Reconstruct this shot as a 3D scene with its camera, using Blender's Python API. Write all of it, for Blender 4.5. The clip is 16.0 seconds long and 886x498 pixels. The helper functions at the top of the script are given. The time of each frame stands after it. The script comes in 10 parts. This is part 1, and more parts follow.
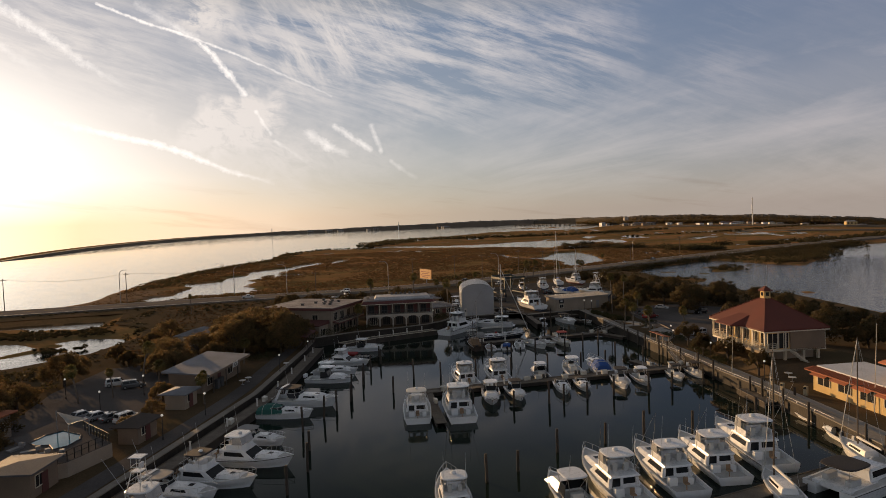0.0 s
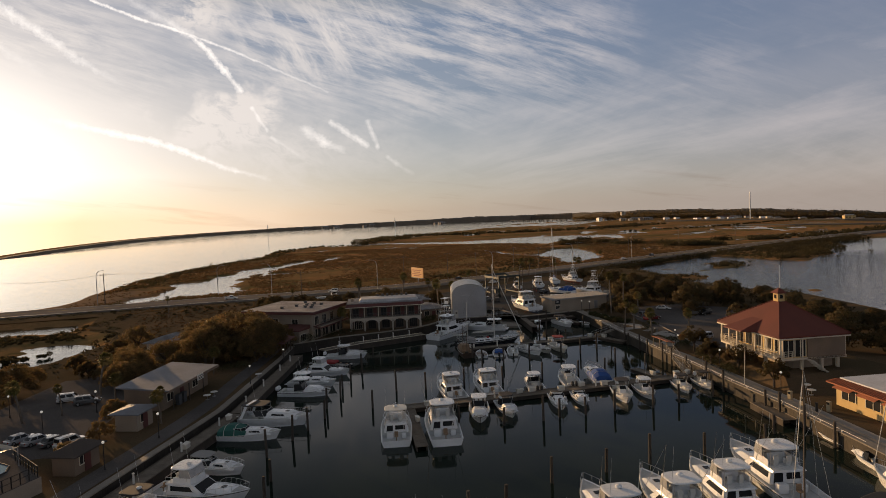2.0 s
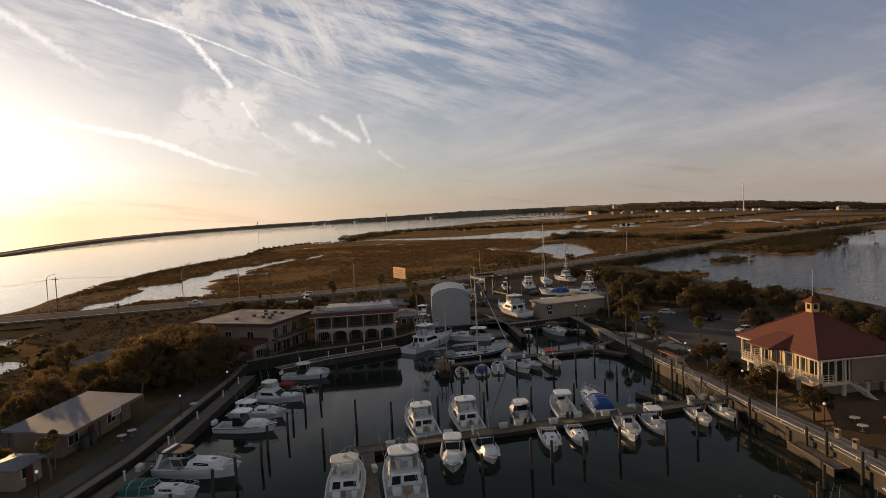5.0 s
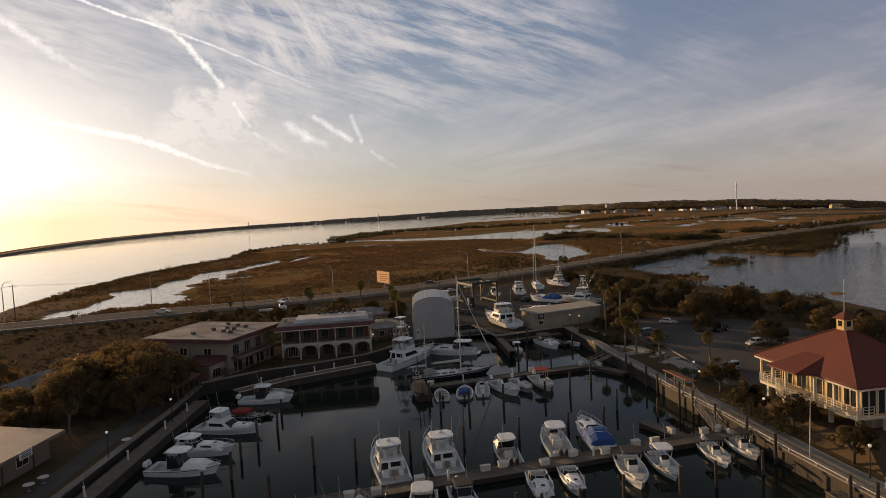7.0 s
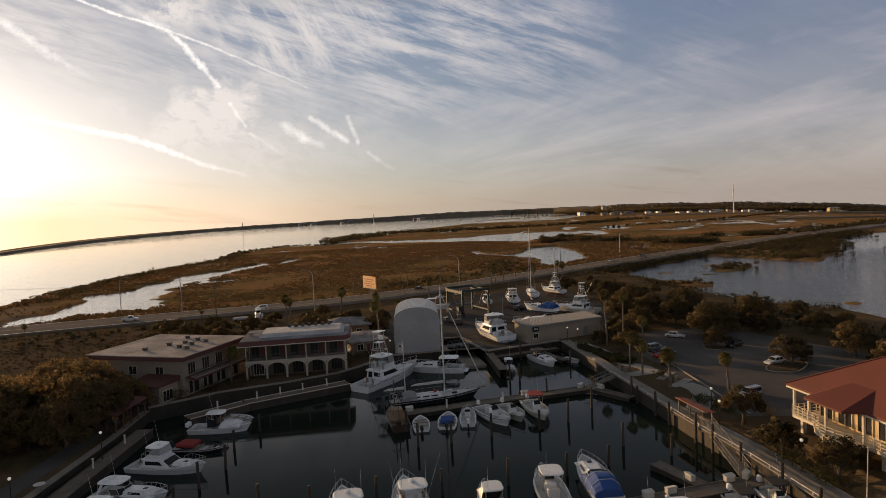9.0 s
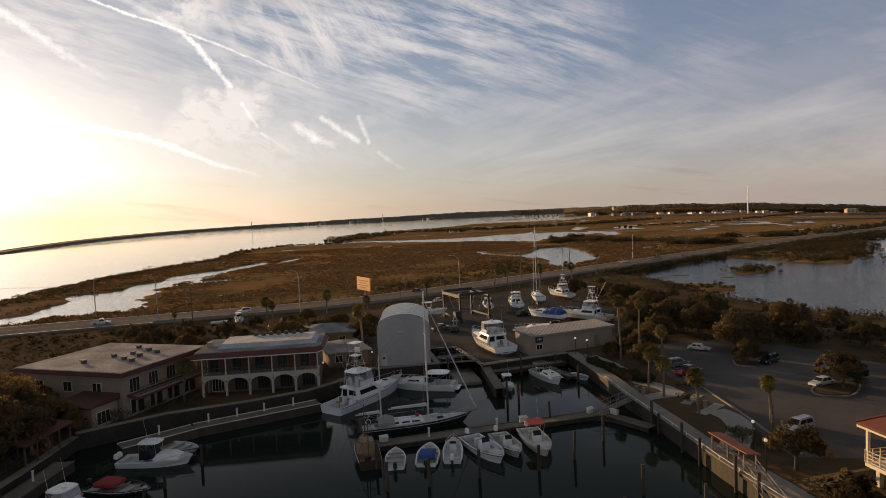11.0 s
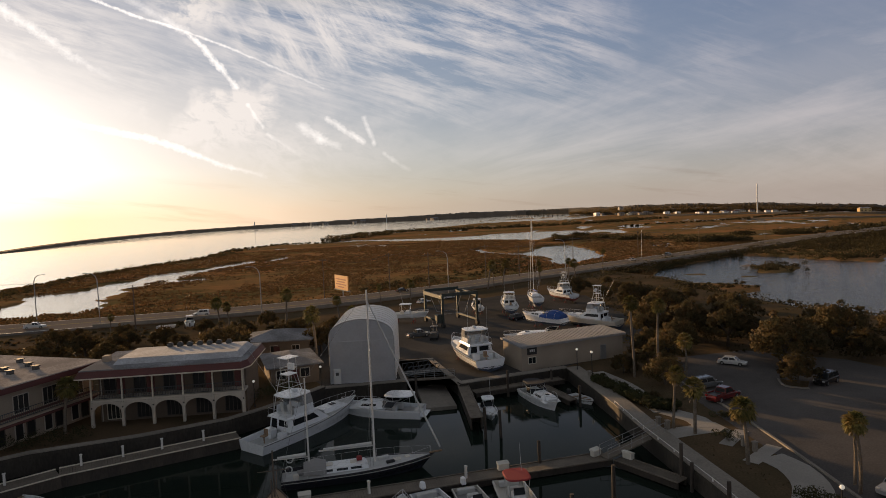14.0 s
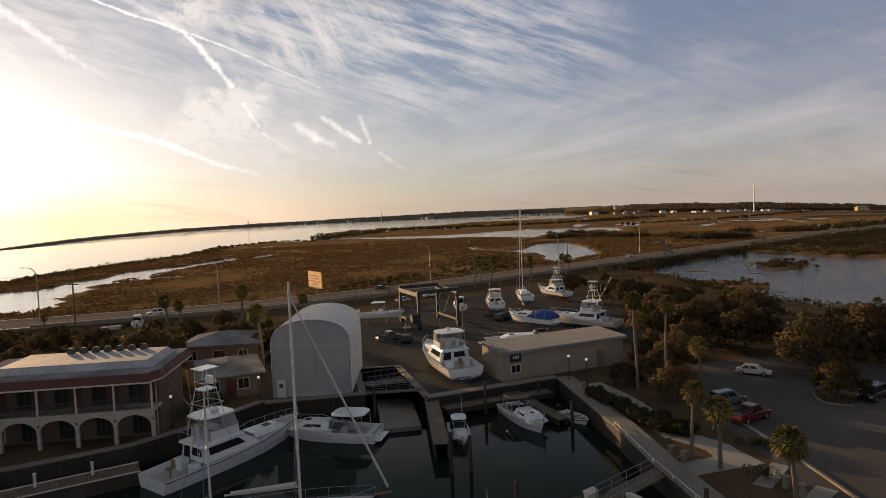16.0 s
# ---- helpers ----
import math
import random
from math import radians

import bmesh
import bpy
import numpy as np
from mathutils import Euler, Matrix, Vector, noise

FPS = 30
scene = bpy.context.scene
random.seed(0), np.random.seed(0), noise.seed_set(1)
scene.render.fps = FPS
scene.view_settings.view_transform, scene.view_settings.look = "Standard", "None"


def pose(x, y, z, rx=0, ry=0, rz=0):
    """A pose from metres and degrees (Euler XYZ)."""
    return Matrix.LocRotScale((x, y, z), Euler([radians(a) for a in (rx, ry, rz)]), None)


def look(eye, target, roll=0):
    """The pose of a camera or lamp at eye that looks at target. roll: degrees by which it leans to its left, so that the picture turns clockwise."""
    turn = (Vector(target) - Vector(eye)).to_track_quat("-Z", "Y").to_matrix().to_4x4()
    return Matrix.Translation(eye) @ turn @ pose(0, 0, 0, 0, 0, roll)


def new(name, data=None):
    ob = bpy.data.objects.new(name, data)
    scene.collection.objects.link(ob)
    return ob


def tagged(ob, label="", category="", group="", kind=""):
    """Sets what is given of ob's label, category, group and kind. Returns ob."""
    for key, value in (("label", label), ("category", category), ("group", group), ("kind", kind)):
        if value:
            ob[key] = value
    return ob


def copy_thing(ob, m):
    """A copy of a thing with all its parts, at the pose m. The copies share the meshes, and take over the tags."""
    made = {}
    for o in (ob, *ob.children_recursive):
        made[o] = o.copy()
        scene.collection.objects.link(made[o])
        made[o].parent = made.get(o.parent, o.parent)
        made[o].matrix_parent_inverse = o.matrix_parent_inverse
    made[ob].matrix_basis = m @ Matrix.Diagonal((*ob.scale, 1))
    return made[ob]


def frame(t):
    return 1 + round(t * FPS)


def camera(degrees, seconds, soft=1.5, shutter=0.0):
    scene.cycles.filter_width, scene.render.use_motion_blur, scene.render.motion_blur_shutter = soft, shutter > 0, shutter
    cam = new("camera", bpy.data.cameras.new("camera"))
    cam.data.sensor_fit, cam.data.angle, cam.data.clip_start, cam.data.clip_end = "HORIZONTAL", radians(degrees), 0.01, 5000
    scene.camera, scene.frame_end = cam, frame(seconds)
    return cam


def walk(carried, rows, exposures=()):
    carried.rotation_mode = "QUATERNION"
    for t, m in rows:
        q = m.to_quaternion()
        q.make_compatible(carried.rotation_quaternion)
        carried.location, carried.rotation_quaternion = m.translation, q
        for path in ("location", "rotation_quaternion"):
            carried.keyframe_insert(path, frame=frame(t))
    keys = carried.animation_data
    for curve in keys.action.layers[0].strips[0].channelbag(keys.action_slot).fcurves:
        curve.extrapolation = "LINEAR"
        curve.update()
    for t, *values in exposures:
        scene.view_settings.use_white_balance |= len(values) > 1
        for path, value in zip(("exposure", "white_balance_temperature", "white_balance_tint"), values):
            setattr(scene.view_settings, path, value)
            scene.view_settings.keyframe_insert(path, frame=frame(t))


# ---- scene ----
cam = camera(70.9, 16.0, soft=0.6)
PATH = [
    (0, (0.833, -3.258, 26.961), (1.314, -1.319, 26.873), -2.0),
    (0.5, (1.828, -1.345, 27.077), (2.309, 0.594, 26.984), -2.1),
    (1, (2.864, 0.673, 27.149), (3.346, 2.611, 27.053), -2.2),
    (1.5, (3.927, 2.802, 27.191), (4.412, 4.74, 27.093), -2.2),
    (2, (5.006, 5.048, 27.21), (5.495, 6.985, 27.108), -2.3),
    (2.5, (6.096, 7.403, 27.207), (6.588, 9.339, 27.102), -2.3),
    (3, (7.216, 9.835, 27.204), (7.711, 11.77, 27.096), -2.4),
    (3.5, (8.383, 12.326, 27.218), (8.882, 14.26, 27.107), -2.4),
    (6, (15.054, 25.81, 27.656), (15.574, 27.737, 27.532), -3.1),
    (6.5, (16.405, 28.549, 27.702), (16.932, 30.474, 27.579), -3.1),
    (7, (17.738, 31.276, 27.748), (18.27, 33.199, 27.625), -3.0),
    (7.5, (18.964, 33.906, 27.822), (19.504, 35.828, 27.699), -2.9),
    (8, (20.157, 36.526, 27.869), (20.702, 38.446, 27.747), -2.9),
    (8.5, (21.444, 39.258, 27.841), (21.991, 41.178, 27.721), -2.8),
    (11, (29.887, 55.097, 26.463), (30.401, 57.026, 26.346), -2.5),
    (11.5, (31.547, 58.198, 26.031), (32.045, 60.132, 25.915), -2.6),
    (12, (33.207, 61.29, 25.548), (33.703, 63.224, 25.433), -2.6),
    (12.5, (34.872, 64.383, 25.035), (35.368, 66.317, 24.921), -2.6),
    (13, (36.536, 67.472, 24.518), (37.034, 69.406, 24.405), -2.6),
    (13.5, (38.187, 70.548, 24.0), (38.687, 72.481, 23.886), -2.6),
    (14, (39.827, 73.609, 23.476), (40.325, 75.543, 23.362), -2.5),
    (14.5, (41.457, 76.664, 22.938), (41.96, 78.596, 22.823), -2.5),
    (15, (43.084, 79.721, 22.376), (43.588, 81.653, 22.261), -2.5),
    (15.5, (44.715, 82.798, 21.781), (45.218, 84.73, 21.665), -2.4),
    (16, (46.366, 85.918, 21.143), (46.877, 87.849, 21.027), -2.4),
]
# the plan below is drawn at 1 : 1.3; the path and, at the end, every thing are brought to true metres
SCALE = 1.3
walk(cam, [(t, look(Vector(eye) * SCALE, Vector(target) * SCALE, roll)) for t, eye, target, roll in PATH], exposures=[(0.0, 0.0), (8.5, 0.03), (11.0, 0.13), (16.0, 0.13)])

# light of the late afternoon
scene.view_settings.exposure = 0.0
SKY_STRENGTH, SUN_POWER = 0.05, 5.0
VEIL_COLOUR, CLOUD_COLOUR = (0.195, 0.262, 0.415), (0.88, 0.80, 0.75)
HIGH_COLOUR = (0.485, 0.495, 0.51)
SKY_AXES = [(0.9696, -0.2421, -0.035), (0.0447, 0.0344, 0.9984), (0.2405, 0.9696, -0.0442)]
TRAILS = [
    (-0.557, 0.394, -0.399, 0.338, 0.0030, 0.95, 0.95),
    (-0.399, 0.338, -0.311, 0.304, 0.0026, 0.85, 0.60),
    (-0.311, 0.304, -0.180, 0.245, 0.0022, 0.60, 0.20),
    (-0.490, 0.395, -0.399, 0.338, 0.0075, 0.25, 0.55),
    (-0.399, 0.338, -0.371, 0.312, 0.0050, 1.00, 1.00),
    (-0.371, 0.312, -0.350, 0.287, 0.0062, 1.00, 1.00),
    (-0.350, 0.287, -0.317, 0.248, 0.0058, 1.00, 0.70),
    (-0.300, 0.222, -0.275, 0.186, 0.0036, 0.65, 0.40),
    (-0.268, 0.174, -0.219, 0.140, 0.0040, 0.35, 0.10),
    (-0.730, 0.400, -0.640, 0.342, 0.0100, 0.60, 0.60),
    (-0.640, 0.342, -0.577, 0.298, 0.0085, 0.60, 0.45),
    (-0.577, 0.298, -0.508, 0.257, 0.0060, 0.45, 0.05),
    (-0.720, 0.330, -0.640, 0.280, 0.0080, 0.35, 0.05),
    (-0.620, 0.204, -0.530, 0.184, 0.0060, 0.30, 0.75),
    (-0.530, 0.184, -0.434, 0.159, 0.0064, 0.85, 0.95),
    (-0.434, 0.159, -0.376, 0.139, 0.0060, 0.95, 0.85),
    (-0.376, 0.139, -0.328, 0.120, 0.0050, 0.85, 0.55),
    (-0.328, 0.120, -0.274, 0.105, 0.0036, 0.55, 0.10),
    (-0.216, 0.186, -0.186, 0.166, 0.0095, 0.45, 0.70),
    (-0.186, 0.166, -0.156, 0.152, 0.0070, 0.70, 0.20),
    (-0.175, 0.198, -0.118, 0.158, 0.0056, 0.55, 0.55),
    (-0.116, 0.197, -0.101, 0.157, 0.0050, 0.35, 0.40),
    (-0.085, 0.142, -0.045, 0.115, 0.0040, 0.30, 0.08),
]

# ---------------------------------------------------------------- sky and sun
SUN_DIR = Vector((-0.46, 0.885, 0.125)).normalized()


def link(tree, a, b):
    tree.links.new(a, b)


def vmath(tree, op, a, b=None):
    n = tree.nodes.new("ShaderNodeVectorMath")
    n.operation = op
    for k, v in enumerate((a, b)):
        if v is None:
            continue
        if isinstance(v, (tuple, list, Vector)):
            n.inputs[k].default_value = tuple(v)
        elif isinstance(v, (int, float)):
            n.inputs["Scale"].default_value = v
        elif op == "SCALE" and k == 1:
            link(tree, v, n.inputs["Scale"])
        else:
            link(tree, v, n.inputs[k])
    return n.outputs["Value"] if op in ("DOT_PRODUCT", "LENGTH", "DISTANCE") else n.outputs["Vector"]


def fmath(tree, op, a, b=0.0, c=0.0, clamp=False):
    n = tree.nodes.new("ShaderNodeMath")
    n.operation, n.use_clamp = op, clamp
    for k, v in enumerate((a, b, c)):
        if isinstance(v, (int, float)):
            n.inputs[k].default_value = v
        else:
            link(tree, v, n.inputs[k])
    return n.outputs[0]


def ramp(tree, value, stops):
    n = tree.nodes.new("ShaderNodeValToRGB")
    e = n.color_ramp.elements
    while len(e) < len(stops):
        e.new(0.5)
    for k, (p, col) in enumerate(stops):
        e[k].position = p
        e[k].color = (*col, 1) if isinstance(col, (tuple, list)) else (col, col, col, 1)
    link(tree, value, n.inputs[0])
    return n.outputs[0]


def mixc(tree, fac, a, b, mode="MIX"):
    n = tree.nodes.new("ShaderNodeMix")
    n.data_type, n.blend_type = "RGBA", mode
    for socket, v in ((n.inputs[0], fac), (n.inputs[6], a), (n.inputs[7], b)):
        if isinstance(v, (int, float)):
            socket.default_value = v
        elif isinstance(v, (tuple, list)):
            socket.default_value = (*v, 1)
        else:
            link(tree, v, socket)
    return n.outputs[2]


def noise_node(tree, vec, scale, detail=4.0, rough=0.55, distortion=0.0):
    n = tree.nodes.new("ShaderNodeTexNoise")
    n.inputs["Scale"].default_value = scale
    n.inputs["Detail"].default_value = detail
    n.inputs["Roughness"].default_value = rough
    n.inputs["Distortion"].default_value = distortion
    if vec is not None:
        link(tree, vec, n.inputs["Vector"])
    return n.outputs["Fac"]


def build_sky():
    world = bpy.data.worlds.new("evening_sky")
    scene.world = world
    world.use_nodes = True
    t = world.node_tree
    t.nodes.clear()
    out = t.nodes.new("ShaderNodeOutputWorld")
    back = t.nodes.new("ShaderNodeBackground")
    link(t, back.outputs[0], out.inputs[0])
    way = t.nodes.new("ShaderNodeTexCoord").outputs["Generated"]
    sep = t.nodes.new("ShaderNodeSeparateXYZ")
    link(t, way, sep.inputs[0])
    height = fmath(t, "MAXIMUM", sep.outputs[2], 0.012)
    com = t.nodes.new("ShaderNodeCombineXYZ")
    link(t, sep.outputs[0], com.inputs[0]), link(t, sep.outputs[1], com.inputs[1]), link(t, height, com.inputs[2])
    up_way = vmath(t, "NORMALIZE", com.outputs[0])
    sky = t.nodes.new("ShaderNodeTexSky")
    sky.sky_type, sky.sun_disc = "NISHITA", False
    sky.sun_elevation = math.asin(SUN_DIR.z)
    sky.sun_rotation = math.atan2(SUN_DIR.x, SUN_DIR.y) % (2 * math.pi)
    sky.air_density, sky.dust_density, sky.ozone_density = 1.0, 1.0, 2.0
    link(t, up_way, sky.inputs["Vector"])
    base = vmath(t, "MULTIPLY", vmath(t, "SCALE", sky.outputs[0], SKY_STRENGTH), (0.97, 0.91, 0.91))
    # haze that brightens and pales towards the low sun
    squash = (1.0, 1.0, 1.9)
    level_sun = Vector((SUN_DIR.x, SUN_DIR.y, 0.085 * squash[2])).normalized()
    toward = fmath(t, "MAXIMUM", vmath(t, "DOT_PRODUCT", vmath(t, "NORMALIZE", vmath(t, "MULTIPLY", up_way, squash)), tuple(level_sun)), 0.0)
    glow_wide = fmath(t, "POWER", toward, 10.0)
    glow_near = fmath(t, "POWER", toward, 62.0)
    low = fmath(t, "POWER", fmath(t, "SUBTRACT", 1.0, height, clamp=True), 7.0)
    high = ramp(t, height, [(0.30, 1.0), (0.40, 0.46), (0.75, 0.54)])
    pale = vmath(t, "SCALE", (1.04, 0.98, 0.90), vmath(t, "DOT_PRODUCT", base, (0.34, 0.40, 0.26)))
    base = mixc(t, fmath(t, "MULTIPLY", glow_wide, 0.85, clamp=True), base, pale)
    base = vmath(t, "SCALE", base, ramp(t, height, [(0.31, 1.0), (0.5, 0.35)]))
    tone = mixc(t, ramp(t, height, [(0.30, 0.0), (0.37, 1.0)]), VEIL_COLOUR, HIGH_COLOUR)
    veil = vmath(t, "SCALE", tone, fmath(t, "MULTIPLY", high, fmath(t, "SUBTRACT", 0.54, fmath(t, "MULTIPLY", low, 0.30))))
    base = vmath(t, "ADD", base, veil)
    base = vmath(t, "ADD", base, vmath(t, "SCALE", (0.61, 0.51, 0.385), fmath(t, "MULTIPLY", low, fmath(t, "ADD", 0.43, fmath(t, "MULTIPLY", glow_wide, 0.75)))))
    haze = ramp(t, height, [(0.012, 0.16), (0.05, 0.45), (0.11, 1.0)])
    base = vmath(t, "ADD", base, vmath(t, "SCALE", (1.0, 0.92, 0.78), fmath(t, "MULTIPLY", haze, fmath(t, "ADD", fmath(t, "MULTIPLY", glow_near, 0.46), fmath(t, "MULTIPLY", fmath(t, "POWER", toward, 500.0), 18.0)))))
    base = vmath(t, "ADD", base, vmath(t, "SCALE", (1.0, 0.90, 0.74), fmath(t, "MULTIPLY", fmath(t, "MULTIPLY", glow_wide, 0.09), ramp(t, height, [(0.22, 1.0), (0.34, 0.3)]))))
    axes = [Vector(v) for v in SKY_AXES]
    across, upward, ahead = (vmath(t, "DOT_PRODUCT", way, tuple(a)) for a in axes)
    depth = fmath(t, "MAXIMUM", fmath(t, "ABSOLUTE", ahead), 0.15)
    flatway = t.nodes.new("ShaderNodeCombineXYZ")
    link(t, fmath(t, "DIVIDE", across, depth), flatway.inputs[0]), link(t, fmath(t, "DIVIDE", upward, depth), flatway.inputs[1])
    # thin cirrus drawn out by the wind, mottled sheets and soft bands lower down
    def drawn(angle, scale, size, detail, rough, twist):
        m = t.nodes.new("ShaderNodeMapping")
        m.vector_type = "TEXTURE"
        m.inputs["Rotation"].default_value = (0, 0, radians(-angle))
        m.inputs["Scale"].default_value = tuple(1 / k for k in scale)
        link(t, flatway.outputs[0], m.inputs["Vector"])
        return noise_node(t, m.outputs[0], size, detail, rough, twist)

    wander = noise_node(t, flatway.outputs[0], 5.0, 5, 0.6)

    def sheet(u, v, ru, rv, edge=0.9):
        """A ragged patch of the sky, 1 in its middle."""
        off = vmath(t, "MULTIPLY", vmath(t, "SUBTRACT", flatway.outputs[0], (u, v, 0)), (1 / ru, 1 / rv, 0))
        d = fmath(t, "ADD", vmath(t, "LENGTH", off), fmath(t, "MULTIPLY", fmath(t, "SUBTRACT", wander, 0.5), 1.6))
        return ramp(t, d, [(0.25, 1.0), (edge, 0.0)])

    feathers = ramp(t, drawn(17, (1.0, 7.0, 1.0), 4.6, 11, 0.70, 0.25), [(0.42, 0.0), (0.60, 1.0)])
    combs = ramp(t, drawn(52, (1.0, 4.0, 1.0), 6.5, 9, 0.72, 0.25), [(0.46, 0.0), (0.62, 1.0)])
    mottle = ramp(t, drawn(20, (1.0, 1.9, 1.0), 24.0, 10, 0.68, 0.5), [(0.38, 0.15), (0.54, 1.0)])
    ribs = ramp(t, drawn(-12, (0.8, 4.5, 1.0), 2.2, 9, 0.62, 0.3), [(0.42, 0.0), (0.62, 1.0)])
    patch = ramp(t, noise_node(t, flatway.outputs[0], 2.6, 5, 0.55, 0.6), [(0.38, 0.0), (0.62, 1.0)])

    def over(*layers):
        total = layers[0]
        for layer in layers[1:]:
            total = fmath(t, "SUBTRACT", 1.0, fmath(t, "MULTIPLY", fmath(t, "SUBTRACT", 1.0, total), fmath(t, "SUBTRACT", 1.0, layer)))
        return total

    def both(a, b, k=1.0):
        return fmath(t, "MULTIPLY", fmath(t, "MULTIPLY", a, b), k, clamp=True)

    veil_edge = vmath(t, "DOT_PRODUCT", vmath(t, "SUBTRACT", flatway.outputs[0], (0.085, 0.225, 0.0)), (0.19, -0.98, 0.0))
    veil_edge = ramp(t, fmath(t, "ADD", fmath(t, "ADD", veil_edge, 0.5), fmath(t, "MULTIPLY", fmath(t, "SUBTRACT", wander, 0.5), 0.10)), [(0.485, 0.0), (0.53, 1.0)])
    cirrus = over(
        both(feathers, sheet(-0.10, 0.33, 0.46, 0.16, 1.2), 0.70),
        both(combs, sheet(-0.20, 0.36, 0.20, 0.12, 1.0), 0.85),
        both(mottle, sheet(-0.335, 0.195, 0.20, 0.13, 0.48), 1.5),
        both(mottle, sheet(-0.40, 0.37, 0.12, 0.08, 0.8), 1.0),
        both(mottle, sheet(-0.26, 0.15, 0.20, 0.07, 1.0), 0.65),
        both(feathers, sheet(-0.62, 0.33, 0.30, 0.13, 1.1), 0.6),
        both(ribs, both(veil_edge, ramp(t, across, [(0.02, 0.0), (0.14, 1.0)])), 0.34),
        fmath(t, "MULTIPLY", both(veil_edge, ramp(t, across, [(0.02, 0.0), (0.14, 1.0)])), 0.10),
        both(feathers, patch, 0.22),
        both(ribs, ramp(t, upward, [(0.02, 0.2), (0.12, 0.9), (0.30, 0.2)]), 0.26),
        fmath(t, "MULTIPLY", sheet(-0.30, 0.16, 0.42, 0.14, 1.2), 0.22),
    )
    # thin dusky bars of cloud low over the horizon
    bars = ramp(t, drawn(5, (1.0, 15.0, 1.0), 2.6, 8, 0.60, 0.2), [(0.54, 0.0), (0.64, 1.0)])
    bars = both(bars, ramp(t, height, [(0.0, 0.5), (0.03, 1.0), (0.075, 0.0)]), 0.8)
    base = mixc(t, bars, base, vmath(t, "MULTIPLY", base, (0.84, 0.79, 0.76)))
    # the bright sheet that lies below the long low trail, towards the sun
    under = vmath(t, "DOT_PRODUCT", vmath(t, "SUBTRACT", flatway.outputs[0], (-0.53, 0.184, 0.0)), (-0.29, -0.957, 0.0))
    under = fmath(t, "ADD", under, fmath(t, "MULTIPLY", fmath(t, "SUBTRACT", wander, 0.5), 0.03))
    under = both(ramp(t, fmath(t, "ADD", under, 0.5), [(0.494, 0.0), (0.506, 1.0)]), ramp(t, fmath(t, "ADD", across, 1.0), [(0.36, 1.0), (0.60, 0.0)]), 0.9)
    cirrus = over(cirrus, under)
    cirrus = fmath(t, "MULTIPLY", cirrus, ramp(t, height, [(0.0, 0.10), (0.06, 0.7), (0.16, 1.0), (0.32, 1.0), (0.44, 0.35)]))
    # trails of aircraft: lines on the tangent plane of the view to the north
    waver = noise_node(t, flatway.outputs[0], 9.0, 4, 0.6)
    waver = vmath(t, "SCALE", (0.012, 0.012, 0.0), fmath(t, "SUBTRACT", waver, 0.5))
    flutter = noise_node(t, flatway.outputs[0], 42.0, 4, 0.65)
    spot = vmath(t, "ADD", vmath(t, "ADD", flatway.outputs[0], waver), vmath(t, "SCALE", (0.0032, -0.0024, 0.0), fmath(t, "SUBTRACT", flutter, 0.5)))
    ragged = ramp(t, noise_node(t, flatway.outputs[0], 62.0, 6, 0.7), [(0.30, 0.0), (0.70, 1.0)])
    trails = None
    for ax, ay, bx, by, width, fade_a, fade_b in TRAILS:
        a, b = Vector((ax, ay, 0)), Vector((bx, by, 0))
        d = b - a
        off = vmath(t, "SUBTRACT", spot, tuple(a))
        run = fmath(t, "MULTIPLY", vmath(t, "DOT_PRODUCT", off, tuple(d)), 1 / d.length_squared, clamp=True)
        gap = vmath(t, "LENGTH", vmath(t, "SUBTRACT", off, vmath(t, "SCALE", tuple(d), run)))
        core = fmath(t, "SUBTRACT", 1.0, fmath(t, "DIVIDE", gap, fmath(t, "MULTIPLY", fmath(t, "ADD", 0.45, fmath(t, "MULTIPLY", ragged, 1.1)), width)), clamp=True)
        core = fmath(t, "MULTIPLY", fmath(t, "POWER", core, 0.8), fmath(t, "ADD", fade_a, fmath(t, "MULTIPLY", run, fade_b - fade_a)))
        core = fmath(t, "MULTIPLY", core, fmath(t, "ADD", 0.35, fmath(t, "MULTIPLY", ragged, 1.2)), clamp=True)
        trails = core if trails is None else fmath(t, "MAXIMUM", trails, core)
    front = fmath(t, "GREATER_THAN", ahead, 0.2)
    trails = fmath(t, "MULTIPLY", trails, front)
    cloud = vmath(t, "ADD", CLOUD_COLOUR, vmath(t, "SCALE", (1.0, 0.90, 0.74), fmath(t, "ADD", fmath(t, "MULTIPLY", glow_wide, 0.16), fmath(t, "MULTIPLY", fmath(t, "MULTIPLY", haze, glow_near), 0.55))))
    cirrus = fmath(t, "MULTIPLY", cirrus, ramp(t, across, [(0.05, 1.0), (0.5, 0.72)]))
    sky_all = mixc(t, fmath(t, "MULTIPLY", cirrus, 0.85), base, vmath(t, "SCALE", cloud, high))
    sky_all = mixc(t, fmath(t, "MULTIPLY", trails, 0.85), sky_all, vmath(t, "ADD", vmath(t, "SCALE", cloud, 0.9), (0.42, 0.40, 0.38)))
    sky_all = mixc(t, ramp(t, across, [(0.0, 0.0), (0.5, 1.0)]), sky_all, vmath(t, "MULTIPLY", sky_all, (1.01, 0.955, 0.965)))
    golden = both(ramp(t, height, [(0.012, 1.0), (0.075, 0.0)]), ramp(t, glow_wide, [(0.30, 0.0), (0.75, 1.0)]))
    sky_all = mixc(t, golden, sky_all, vmath(t, "MULTIPLY", sky_all, (0.62, 0.57, 0.46)))
    link(t, sky_all, back.inputs["Color"])
    back.inputs["Strength"].default_value = 0.95


